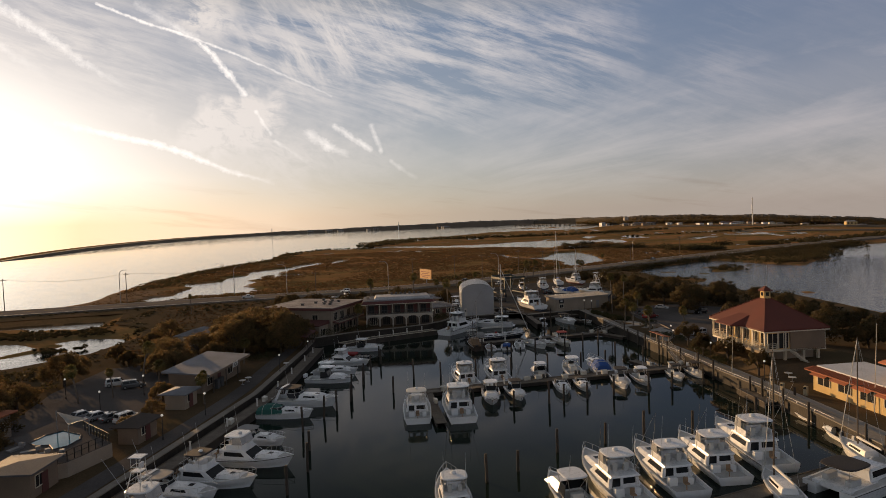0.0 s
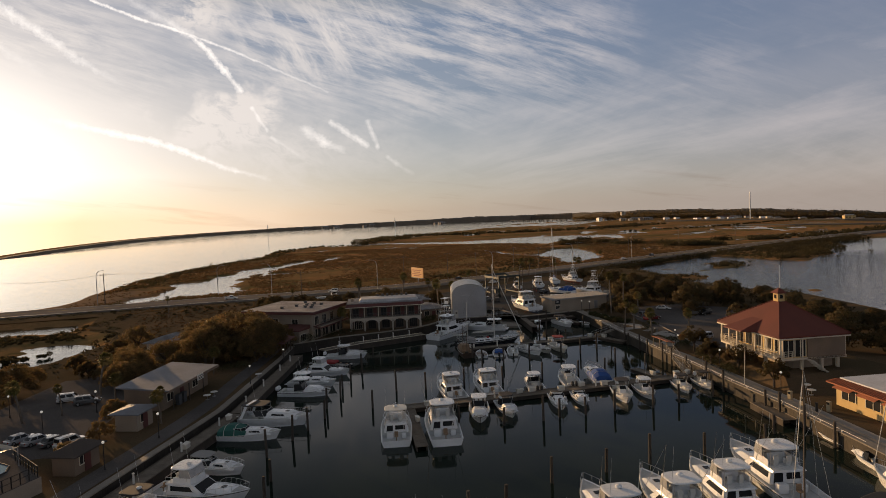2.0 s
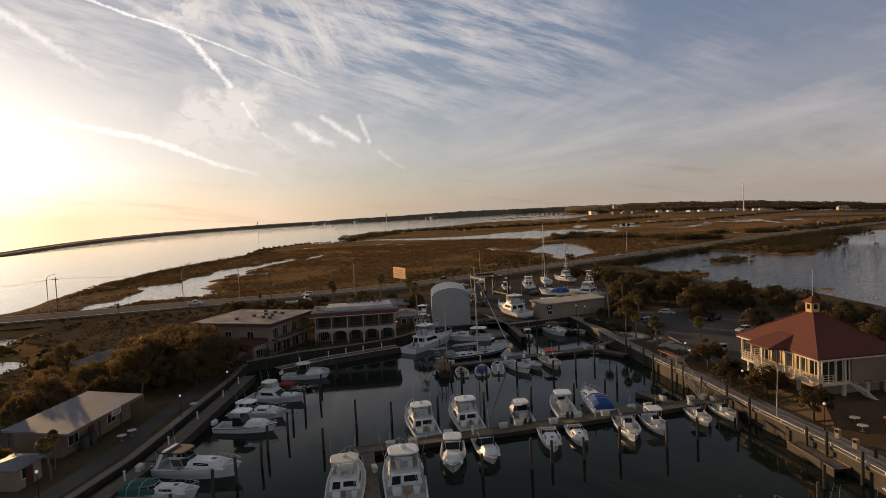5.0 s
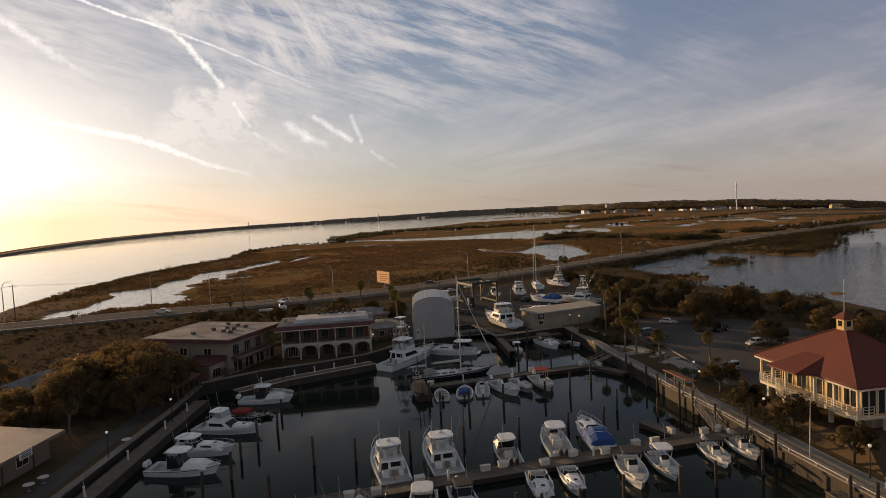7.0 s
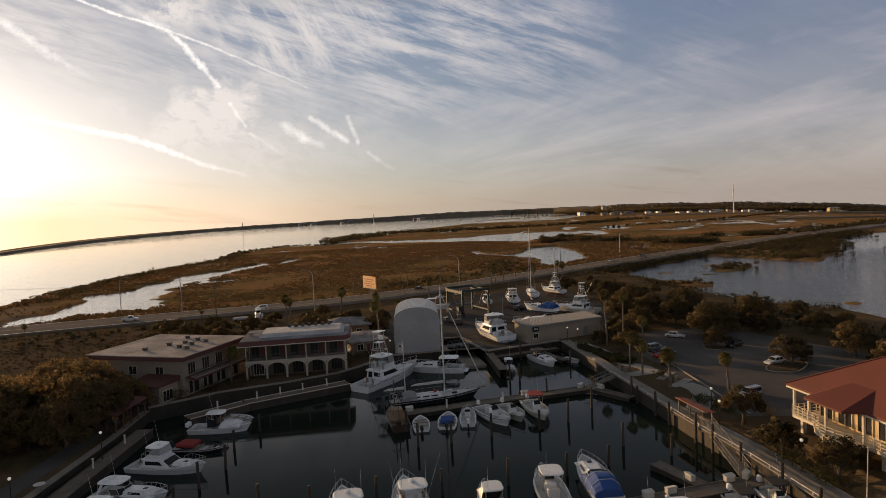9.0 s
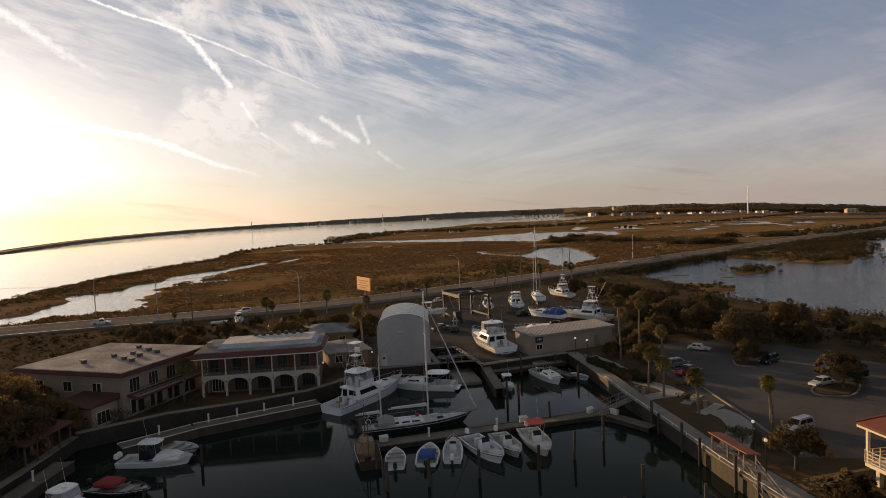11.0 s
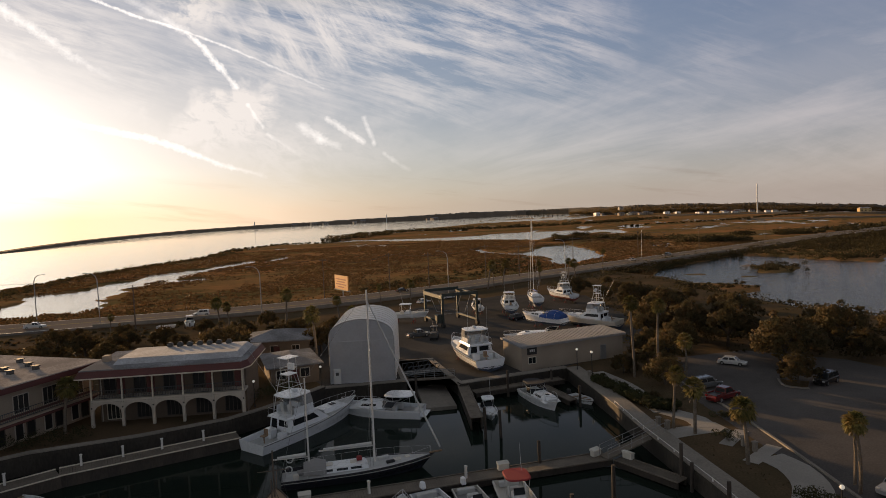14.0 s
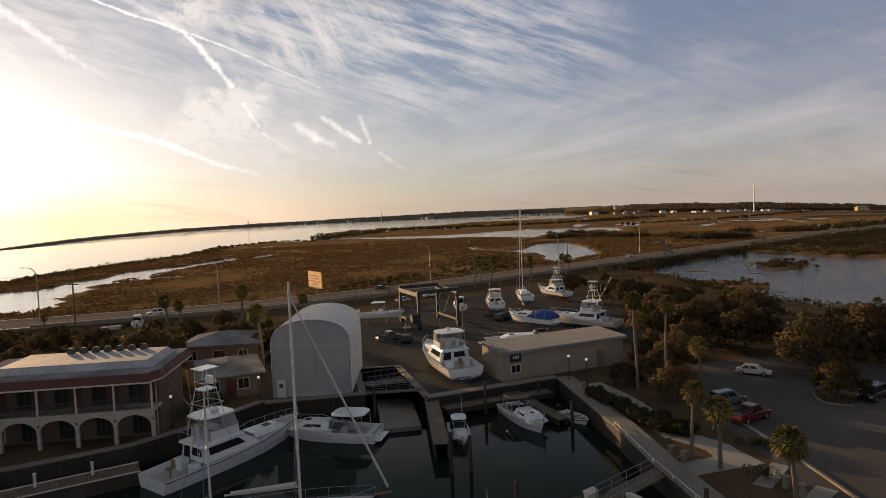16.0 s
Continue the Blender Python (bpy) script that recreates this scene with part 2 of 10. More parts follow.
build_sky()
sun_data = bpy.data.lights.new("sun", "SUN")
sun_data.energy, sun_data.angle, sun_data.color = SUN_POWER, radians(0.8), (1.0, 0.61, 0.29)
sun = new("sun", sun_data)
sun.matrix_world = look(SUN_DIR * 300, (0, 0, 0))

# ---------------------------------------------------------------- materials
MATS = {}


def mat(name, colour, other=None, rough=0.6, metal=0.0, coarse=0.25, fine=6.0, vary=0.5, bump=0.15, spread=0.0, alpha=1.0, coat=0.0, stretch=(1, 1, 1)):
    """A two-scale procedural surface: colour drifts to other over patches, with fine grain and relief. spread: drift from piece to piece."""
    if name in MATS:
        return MATS[name]
    m = bpy.data.materials.new(name)
    m.use_nodes = True
    t = m.node_tree
    p = t.nodes["Principled BSDF"]
    other = other or tuple(c * 0.72 for c in colour)
    place = t.nodes.new("ShaderNodeTexCoord").outputs["Object"]
    mapping = t.nodes.new("ShaderNodeMapping")
    mapping.inputs["Scale"].default_value = stretch
    link(t, place, mapping.inputs["Vector"])
    place = mapping.outputs[0]
    info = t.nodes.new("ShaderNodeObjectInfo")
    shift = vmath(t, "ADD", place, vmath(t, "SCALE", (37.0, 91.0, 53.0), info.outputs["Random"]))
    patches = noise_node(t, shift, coarse, 5, 0.6)
    grain = noise_node(t, place, fine, 5, 0.65)
    fac = fmath(t, "ADD", fmath(t, "MULTIPLY", patches, 1.1), fmath(t, "MULTIPLY", fmath(t, "SUBTRACT", grain, 0.5), 0.9))
    fac = fmath(t, "MULTIPLY", ramp(t, fac, [(0.32, 0.0), (0.72, 1.0)]), vary * 1.6, clamp=True)
    col = mixc(t, fac, colour, other)
    if spread:
        level = fmath(t, "ADD", 1 - spread, fmath(t, "MULTIPLY", info.outputs["Random"], 2 * spread))
        col = vmath(t, "SCALE", col, level)
    link(t, col, p.inputs["Base Color"])
    p.inputs["Roughness"].default_value = rough
    link(t, fmath(t, "ADD", rough - 0.08, fmath(t, "MULTIPLY", grain, 0.16), clamp=True), p.inputs["Roughness"])
    p.inputs["Metallic"].default_value = metal
    p.inputs["Coat Weight"].default_value = coat
    p.inputs["Alpha"].default_value = alpha
    if bump:
        b = t.nodes.new("ShaderNodeBump")
        b.inputs["Strength"].default_value = bump
        b.inputs["Distance"].default_value = 0.03
        link(t, grain, b.inputs["Height"])
        link(t, b.outputs[0], p.inputs["Normal"])
    MATS[name] = m
    return m


def island_mat(name, dark, light, warm, rough=0.7, through_light=0.25, dome=0.0):
    """Foliage: each leaf or blade takes its own shade, with drier patches. dome: leaves lean outward from that height, as crowns do."""
    m = bpy.data.materials.new(name)
    m.use_nodes = True
    t = m.node_tree
    p = t.nodes["Principled BSDF"]
    geo = t.nodes.new("ShaderNodeNewGeometry")
    info = t.nodes.new("ShaderNodeObjectInfo")
    col = mixc(t, geo.outputs["Random Per Island"], dark, light)
    dry = ramp(t, noise_node(t, vmath(t, "ADD", t.nodes.new("ShaderNodeTexCoord").outputs["Object"], vmath(t, "SCALE", (31.0, 17.0, 5.0), info.outputs["Random"])), 0.55, 3), [(0.45, 0.0), (0.7, 1.0)])
    col = mixc(t, fmath(t, "MULTIPLY", dry, 0.75), col, warm)
    col = vmath(t, "SCALE", col, fmath(t, "ADD", 0.75, fmath(t, "MULTIPLY", info.outputs["Random"], 0.5)))
    link(t, col, p.inputs["Base Color"])
    p.inputs["Roughness"].default_value = rough
    p.inputs["Specular IOR Level"].default_value = 0.15
    out = t.nodes["Material Output"]
    leafy = t.nodes.new("ShaderNodeBsdfTranslucent")
    link(t, col, leafy.inputs[0])
    both = t.nodes.new("ShaderNodeMixShader")
    both.inputs[0].default_value = through_light
    link(t, p.outputs[0], both.inputs[1]), link(t, leafy.outputs[0], both.inputs[2]), link(t, both.outputs[0], out.inputs[0])
    if dome:
        outward = vmath(t, "NORMALIZE", vmath(t, "SUBTRACT", t.nodes.new("ShaderNodeTexCoord").outputs["Object"], (0.0, 0.0, dome)))
        turn = t.nodes.new("ShaderNodeVectorTransform")
        turn.vector_type, turn.convert_from, turn.convert_to = "NORMAL", "OBJECT", "WORLD"
        link(t, outward, turn.inputs[0])
        lean = vmath(t, "NORMALIZE", vmath(t, "ADD", vmath(t, "SCALE", turn.outputs[0], 1.0), vmath(t, "SCALE", geo.outputs["Normal"], 0.55)))
        link(t, lean, p.inputs["Normal"])
    MATS[name] = m
    return m


def glass_mat(name, tint, rough=0.06, gloss=0.6):
    m = bpy.data.materials.new(name)
    m.use_nodes = True
    t = m.node_tree
    p = t.nodes["Principled BSDF"]
    grain = noise_node(t, t.nodes.new("ShaderNodeTexCoord").outputs["Object"], 0.8, 3)
    col = mixc(t, grain, tint, tuple(c * 1.8 + 0.004 for c in tint))
    link(t, col, p.inputs["Base Color"])
    p.inputs["Roughness"].default_value = rough
    p.inputs["Specular IOR Level"].default_value = gloss
    MATS[name] = m
    return m


def water_mat():
    m = bpy.data.materials.new("water")
    m.use_nodes = True
    t = m.node_tree
    p = t.nodes["Principled BSDF"]
    place = t.nodes.new("ShaderNodeTexCoord").outputs["Object"]
    silt = noise_node(t, place, 0.02, 4)
    link(t, mixc(t, silt, (0.008, 0.016, 0.013), (0.015, 0.022, 0.017)), p.inputs["Base Color"])
    p.inputs["Roughness"].default_value = 0.03
    ruffle = ramp(t, noise_node(t, place, 0.008, 4, 0.6), [(0.40, 0.12), (0.62, 1.0)])
    stretch = t.nodes.new("ShaderNodeMapping")
    stretch.inputs["Rotation"].default_value = (0, 0, radians(20))
    stretch.inputs["Scale"].default_value = (0.55, 1.3, 1.0)
    link(t, place, stretch.inputs["Vector"])
    small = noise_node(t, stretch.outputs[0], 1.7, 4, 0.6)
    swell = noise_node(t, stretch.outputs[0], 0.18, 3, 0.5)
    b = t.nodes.new("ShaderNodeBump")
    b.inputs["Distance"].default_value = 0.11
    open_water = ramp(t, fmath(t, "MULTIPLY", vmath(t, "DISTANCE", place, (35.0, 95.0, 0.0)), 0.005), [(0.42, 0.0), (0.60, 1.0)])
    link(t, fmath(t, "ADD", 1.17, fmath(t, "MULTIPLY", open_water, 0.16)), p.inputs["IOR"])
    windy = ramp(t, fmath(t, "MULTIPLY", vmath(t, "DISTANCE", place, (225.0, 190.0, 0.0)), 0.005), [(0.42, 0.9), (0.62, 0.0)])
    link(t, fmath(t, "ADD", windy, fmath(t, "ADD", fmath(t, "MULTIPLY", ruffle, 0.07), fmath(t, "MULTIPLY", open_water, 0.45))), b.inputs["Strength"])
    link(t, fmath(t, "ADD", small, fmath(t, "MULTIPLY", swell, 2.0)), b.inputs["Height"])
    link(t, b.outputs[0], p.inputs["Normal"])
    MATS["water"] = m
    return m


water_mat()
GEL = mat("white_gelcoat", (0.80, 0.83, 0.86), (0.68, 0.70, 0.72), rough=0.28, coarse=0.6, fine=3, vary=0.35, bump=0.03, spread=0.05, coat=0.2)
GELWARM = mat("cream_gelcoat", (0.66, 0.64, 0.58), (0.52, 0.50, 0.44), rough=0.35, coarse=0.6, fine=4, vary=0.4, bump=0.03, spread=0.06)
DECK = mat("nonskid_deck", (0.52, 0.535, 0.54), (0.38, 0.39, 0.39), rough=0.7, coarse=0.9, fine=14, vary=0.5, bump=0.12, spread=0.1)
TEAK = mat("teak", (0.30, 0.20, 0.12), (0.20, 0.14, 0.09), rough=0.6, coarse=0.8, fine=9, bump=0.1, stretch=(0.3, 3, 1))
HULLDARK = mat("dark_hull", (0.02, 0.022, 0.032), (0.035, 0.035, 0.04), rough=0.25, coat=0.3, bump=0.02)
HULLBLUE = mat("navy_hull", (0.03, 0.05, 0.10), (0.04, 0.06, 0.10), rough=0.25, coat=0.3, bump=0.02)
BOTTOM = mat("bottom_paint", (0.03, 0.05, 0.10), (0.05, 0.06, 0.07), rough=0.7)
BOTTOMRED = mat("red_bottom_paint", (0.20, 0.04, 0.03), (0.12, 0.04, 0.03), rough=0.7)
TINT = glass_mat("tinted_glass", (0.012, 0.014, 0.016), 0.16, 0.22)
PANE = glass_mat("window_glass", (0.022, 0.022, 0.022), 0.10, 0.35)
CHROME = mat("brushed_alloy", (0.62, 0.62, 0.62), (0.5, 0.5, 0.5), rough=0.3, metal=0.9, vary=0.3, bump=0)
TUBE = mat("white_tube", (0.72, 0.72, 0.70), (0.6, 0.6, 0.58), rough=0.35, bump=0)
CANVAS_BLUE = mat("blue_canvas", (0.02, 0.09, 0.34), (0.02, 0.06, 0.22), rough=0.8, fine=20, bump=0.3)
CANVAS_DARK = mat("black_canvas", (0.018, 0.018, 0.02), (0.035, 0.035, 0.04), rough=0.8, fine=20, bump=0.3)
CANVAS_GREEN = mat("green_canvas", (0.02, 0.12, 0.10), (0.015, 0.08, 0.07), rough=0.8, fine=20, bump=0.3)
CANVAS_RED = mat("red_canvas", (0.32, 0.03, 0.03), (0.22, 0.03, 0.03), rough=0.8, fine=20, bump=0.3)
CANVAS_GREY = mat("grey_canvas", (0.30, 0.30, 0.30), (0.22, 0.22, 0.22), rough=0.8, fine=20, bump=0.3)
VINYL = mat("white_vinyl", (0.58, 0.59, 0.58), (0.47, 0.475, 0.46), rough=0.5, fine=8, bump=0.05)
BLACK = mat("black_plastic", (0.015, 0.015, 0.016), (0.03, 0.03, 0.03), rough=0.4, bump=0.05)
RUBBER = mat("tyre_rubber", (0.018, 0.018, 0.018), (0.03, 0.03, 0.03), rough=0.85)
CONCRETE = mat("concrete", (0.28, 0.252, 0.215), (0.175, 0.158, 0.134), rough=0.85, coarse=0.18, fine=5, vary=0.55, bump=0.3)
CONCRETE_WET = mat("stained_concrete", (0.135, 0.114, 0.092), (0.062, 0.053, 0.043), rough=0.8, coarse=0.3, fine=5, vary=0.6, bump=0.3, stretch=(1, 1, 0.35))
ASPHALT = mat("asphalt", (0.165, 0.146, 0.130), (0.225, 0.198, 0.174), rough=0.9, coarse=0.07, fine=9, vary=0.5, bump=0.06)
LOT = mat("worn_asphalt", (0.150, 0.138, 0.132), (0.092, 0.086, 0.084), rough=0.9, coarse=0.09, fine=7, vary=0.6, bump=0.06)
YARD = mat("yard_paving", (0.100, 0.096, 0.092), (0.062, 0.060, 0.058), rough=0.9, coarse=0.12, fine=6, vary=0.6, bump=0.08)
PLANK = mat("weathered_plank", (0.20, 0.17, 0.135), (0.11, 0.094, 0.075), rough=0.85, coarse=0.7, fine=8, vary=0.6, bump=0.35, spread=0.2, stretch=(1, 1, 1))
PILE = mat("timber_pile", (0.075, 0.06, 0.048), (0.035, 0.03, 0.026), rough=0.9, coarse=0.6, fine=7, bump=0.5, spread=0.2, stretch=(1, 1, 0.3))
STUCCO = mat("cream_stucco", (0.52, 0.47, 0.40), (0.39, 0.35, 0.30), rough=0.9, coarse=0.3, fine=10, vary=0.5, bump=0.25)
STUCCO_TAN = mat("tan_stucco", (0.36, 0.30, 0.235), (0.27, 0.225, 0.18), rough=0.9, coarse=0.3, fine=10, vary=0.5, bump=0.25)
STUCCO_YELLOW = mat("yellow_stucco", (0.62, 0.45, 0.20), (0.50, 0.36, 0.17), rough=0.9, coarse=0.3, fine=10, vary=0.4, bump=0.2)
TRIM = mat("cream_trim", (0.66, 0.60, 0.48), (0.55, 0.50, 0.41), rough=0.6, bump=0.05)
MAROON = mat("maroon_fascia", (0.12, 0.035, 0.03), (0.08, 0.03, 0.028), rough=0.7, fine=8)
ROOFGREY = mat("grey_roofing", (0.351, 0.358, 0.378), (0.189, 0.189, 0.196), rough=0.85, coarse=0.22, fine=5, vary=0.8, bump=0.06)
ROOFWHITE = mat("pale_roof_coating", (0.559, 0.505, 0.466), (0.310, 0.279, 0.256), rough=0.8, coarse=0.25, fine=4, vary=0.7, bump=0.04)
ROOFMETAL = mat("ribbed_metal_roof", (0.27, 0.28, 0.30), (0.20, 0.205, 0.215), rough=0.55, metal=0.1, coarse=0.3, fine=6)
REDROOF = mat("red_metal_roof", (0.128, 0.027, 0.016), (0.098, 0.023, 0.015), rough=0.75, coarse=0.3, fine=6, bump=0.06)
CLAY = mat("orange_clay_tile", (0.42, 0.14, 0.06), (0.30, 0.10, 0.05), rough=0.75, coarse=0.6, fine=8, spread=0.2)
BROWNWALL = mat("brown_render", (0.24, 0.180, 0.130), (0.17, 0.130, 0.098), rough=0.9, coarse=0.3, fine=10, vary=0.5, bump=0.25)
# shed front: the same fabric as the roof, its shade put into blue-grey
FABRIC_SHADED = mat("tarpaulin", (0.60, 0.625, 0.67), (0.50, 0.52, 0.56), rough=0.6, coarse=0.25, fine=3, vary=0.5, bump=0.06)
GREYTRIM = mat("grey_hem", (0.40, 0.41, 0.43), (0.32, 0.33, 0.34), rough=0.7)
# wall face much darker than the concrete of its cap
SEAWALL = mat("dark_seawall_face", (0.056, 0.047, 0.037), (0.030, 0.026, 0.021), rough=0.85, coarse=0.35, fine=5, vary=0.7, bump=0.35, stretch=(1, 1, 0.35))
# brown lodge wall, darkened further for the shade of its gallery
STUCCO_SHADE = mat("shaded_brown_stucco", (0.150, 0.112, 0.082), (0.105, 0.080, 0.060), rough=0.9, coarse=0.3, fine=10, vary=0.5, bump=0.25)
DARKTRIM = mat("dark_brown_trim", (0.075, 0.060, 0.048), (0.05, 0.04, 0.034), rough=0.55, bump=0.05)
FABRIC = mat("shed_fabric", (0.88, 0.89, 0.90), (0.80, 0.81, 0.83), rough=0.55, coarse=0.2, fine=3, vary=0.4, bump=0.05)


def let_through(m, share):
    """Thin cloth that lets some light through."""
    t = m.node_tree
    p, out = t.nodes["Principled BSDF"], t.nodes["Material Output"]
    thin = t.nodes.new("ShaderNodeBsdfTranslucent")
    thin.inputs[0].default_value = (0.88, 0.88, 0.87, 1)
    both = t.nodes.new("ShaderNodeMixShader")
    both.inputs[0].default_value = share
    link(t, p.outputs[0], both.inputs[1]), link(t, thin.outputs[0], both.inputs[2]), link(t, both.outputs[0], out.inputs[0])


let_through(FABRIC, 0.14)
BARK = mat("bark", (0.10, 0.078, 0.06), (0.05, 0.04, 0.032), rough=0.95, coarse=1.2, fine=9, bump=0.7, stretch=(1, 1, 0.3))
PALMBARK = mat("palm_bark", (0.20, 0.165, 0.13), (0.11, 0.09, 0.07), rough=0.95, coarse=2, fine=9, bump=0.7, stretch=(1, 1, 2.5))
STEEL = mat("galvanised_steel", (0.36, 0.36, 0.36), (0.26, 0.26, 0.26), rough=0.5, metal=0.6)
STEELDARK = mat("painted_steel", (0.06, 0.075, 0.09), (0.09, 0.08, 0.07), rough=0.6, metal=0.2, fine=5)
WOODPOLE = mat("pole_timber", (0.14, 0.11, 0.085), (0.09, 0.07, 0.055), rough=0.9, stretch=(1, 1, 0.3))
WHITEPAINT = mat("white_paint", (0.72, 0.71, 0.68), (0.58, 0.57, 0.54), rough=0.5, fine=8, bump=0.08)
YELLOWPAINT = mat("yellow_road_paint", (0.5, 0.36, 0.06), (0.4, 0.3, 0.08), rough=0.8)
# oak leaves lightened for the sun's glare, then a darker copy of them
OAK = island_mat("oak_leaves", (0.090, 0.070, 0.032), (0.185, 0.134, 0.058), (0.27, 0.156, 0.070), through_light=0.46, dome=3.2)
DARKOAK = island_mat("darker_oak_leaves", (0.056, 0.047, 0.021), (0.112, 0.086, 0.037), (0.180, 0.106, 0.045), through_light=0.28, dome=3.2)
PALMLEAF = island_mat("palm_fronds", (0.06, 0.065, 0.02), (0.17, 0.145, 0.05), (0.32, 0.21, 0.08))
HEDGE = island_mat("hedge_leaves", (0.030, 0.036, 0.015), (0.062, 0.066, 0.027), (0.082, 0.066, 0.033))
SHRUB = island_mat("marsh_shrub_leaves", (0.036, 0.033, 0.015), (0.070, 0.058, 0.025), (0.100, 0.066, 0.030), through_light=0.35)
REED = island_mat("marsh_grass_blades", (0.115, 0.063, 0.027), (0.170, 0.094, 0.040), (0.095, 0.078, 0.032), through_light=0.3)
LAWNBLADE = island_mat("lawn_grass_blades", (0.070, 0.060, 0.032), (0.105, 0.084, 0.046), (0.125, 0.092, 0.052), through_light=0.2)
LAWN = mat("dry_lawn", (0.140, 0.098, 0.062), (0.086, 0.068, 0.042), rough=0.95, coarse=0.12, fine=5, vary=0.7, bump=0.12)
for dull in (ASPHALT, LOT, YARD, LAWN, ROOFWHITE, ROOFGREY):
    dull.node_tree.nodes["Principled BSDF"].inputs["Specular IOR Level"].default_value = 0.0


# ---------------------------------------------------------------- shaping
def box(bm, c, s, rz=0.0, bevel=0.0, taper=1.0):
    """A box of size s round c, turned by rz degrees; taper narrows its top."""
    made = bmesh.ops.create_cube(bm, size=1)["verts"]
    m = Matrix.Translation(c) @ Matrix.Rotation(radians(rz), 4, "Z")
    for v in made:
        k = taper if v.co.z > 0 else 1.0
        v.co = m @ Vector((v.co.x * s[0] * k, v.co.y * s[1] * k, v.co.z * s[2]))
    if bevel:
        edges = list({e for v in made for e in v.link_edges})
        bmesh.ops.bevel(bm, geom=edges, offset=bevel, segments=1, affect="EDGES")
    return bm


def tube(bm, p, q, r, r2=None, n=6):
    p, q = Vector(p), Vector(q)
    d = q - p
    if d.length < 1e-6:
        return bm
    m = Matrix.Translation((p + q) / 2) @ d.to_track_quat("Z", "Y").to_matrix().to_4x4()
    bmesh.ops.create_cone(bm, cap_ends=True, segments=n, radius1=r, radius2=r if r2 is None else r2, depth=d.length, matrix=m)
    return bm


def pipe(bm, points, r, n=6):
    """One bent bar through the points."""
    pts = [Vector(p) for p in points]
    rings = []
    for k, p in enumerate(pts):
        d = (pts[min(k + 1, len(pts) - 1)] - pts[max(k - 1, 0)]).normalized()
        side = d.cross(Vector((0, 0, 1)))
        side = side.normalized() if side.length > 0.05 else Vector((1, 0, 0))
        up = side.cross(d)
        rings.append([p + (side * math.cos(2 * math.pi * j / n) + up * math.sin(2 * math.pi * j / n)) * r for j in range(n)])
    return loft(bm, rings)


def ball(bm, c, r, seg=10, squash=1.0):
    bmesh.ops.create_uvsphere(bm, u_segments=seg, v_segments=max(4, seg // 2), radius=r, matrix=Matrix.Translation(c) @ Matrix.Diagonal((1, 1, squash, 1)))
    return bm


def prism(bm, outline, z0, z1):
    """A solid of that outline (x, y) from z0 to z1; z may be a number or a list."""
    n = len(outline)
    low = [bm.verts.new((x, y, z0 if isinstance(z0, (int, float)) else z0[k])) for k, (x, y) in enumerate(outline)]
    top = [bm.verts.new((x, y, z1 if isinstance(z1, (int, float)) else z1[k])) for k, (x, y) in enumerate(outline)]
    faces = [bm.faces.new(top), bm.faces.new(low[::-1])]
    for k in range(n):
        faces.append(bm.faces.new((low[k], low[(k + 1) % n], top[(k + 1) % n], top[k])))
    bmesh.ops.recalc_face_normals(bm, faces=faces)
    return bm


def loft(bm, rings, close=True, caps=True):
    rows = [[bm.verts.new(p) for p in ring] for ring in rings]
    faces = []
    for a, b in zip(rows, rows[1:]):
        n = len(a)
        for k in range(n if close else n - 1):
            faces.append(bm.faces.new((a[k], a[(k + 1) % n], b[(k + 1) % n], b[k])))
    if caps:
        faces += [bm.faces.new(rows[0][::-1]), bm.faces.new(rows[-1])]
    bmesh.ops.recalc_face_normals(bm, faces=faces)
    return bm


def frustum(bm, x0, x1, w0, z0, x2, x3, w1, z1, bevel=0.0):
    """A cabin: base from x0 to x1 and w0 wide at z0; top from x2 to x3 and w1 wide at z1."""
    ring = [[(x0, -w0 / 2, z0), (x1, -w0 / 2, z0), (x1, w0 / 2, z0), (x0, w0 / 2, z0)], [(x2, -w1 / 2, z1), (x3, -w1 / 2, z1), (x3, w1 / 2, z1), (x2, w1 / 2, z1)]]
    before = set(bm.edges)
    loft(bm, ring)
    if bevel:
        bmesh.ops.bevel(bm, geom=[e for e in bm.edges if e not in before], offset=bevel, segments=2, affect="EDGES")
    return [Vector(p) for r in ring for p in r]


def patch(bm, a, b, c, d, u0, u1, v0, v1, off=0.015, thick=0.03):
    """A pane on the four-cornered face a, b, c, d (along the bottom, then the top), from u0 to u1 and v0 to v1."""
    a, b, c, d = (Vector(p) for p in (a, b, c, d))
    at = lambda u, v: (a.lerp(b, u)).lerp(d.lerp(c, u), v)  # noqa: E731
    normal = (b - a).cross(d - a).normalized()
    quad = [at(u0, v0), at(u1, v0), at(u1, v1), at(u0, v1)]
    low, top = [bm.verts.new(p + normal * (off - thick)) for p in quad], [bm.verts.new(p + normal * off) for p in quad]
    bm.faces.new(top), bm.faces.new(low[::-1])
    for k in range(4):
        bm.faces.new((low[k], low[(k + 1) % 4], top[(k + 1) % 4], top[k]))
    return bm


def part(name, bm, material, parent, label="", smooth=False):
    me = bpy.data.meshes.new(name)
    bm.normal_update()
    bm.to_mesh(me)
    bm.free()
    me.materials.append(material)
    if smooth:
        for f in me.polygons:
            f.use_smooth = True
    ob = new(name, me)
    ob.parent = parent
    if label:
        ob["label"] = label
    return ob


def thing(name, m, label, category, group="", kind=""):
    ob = new(name)
    ob.empty_display_size = 0.5
    ob.matrix_world = m
    return tagged(ob, label, category, group, kind)


def solid(name, bm, material, label, category, kind="", group="", smooth=False):
    """A thing of one mesh, at the world's origin unless moved."""
    return tagged(part(name, bm, material, None, smooth=smooth), label, category, group, kind)


def B():
    return bmesh.new()


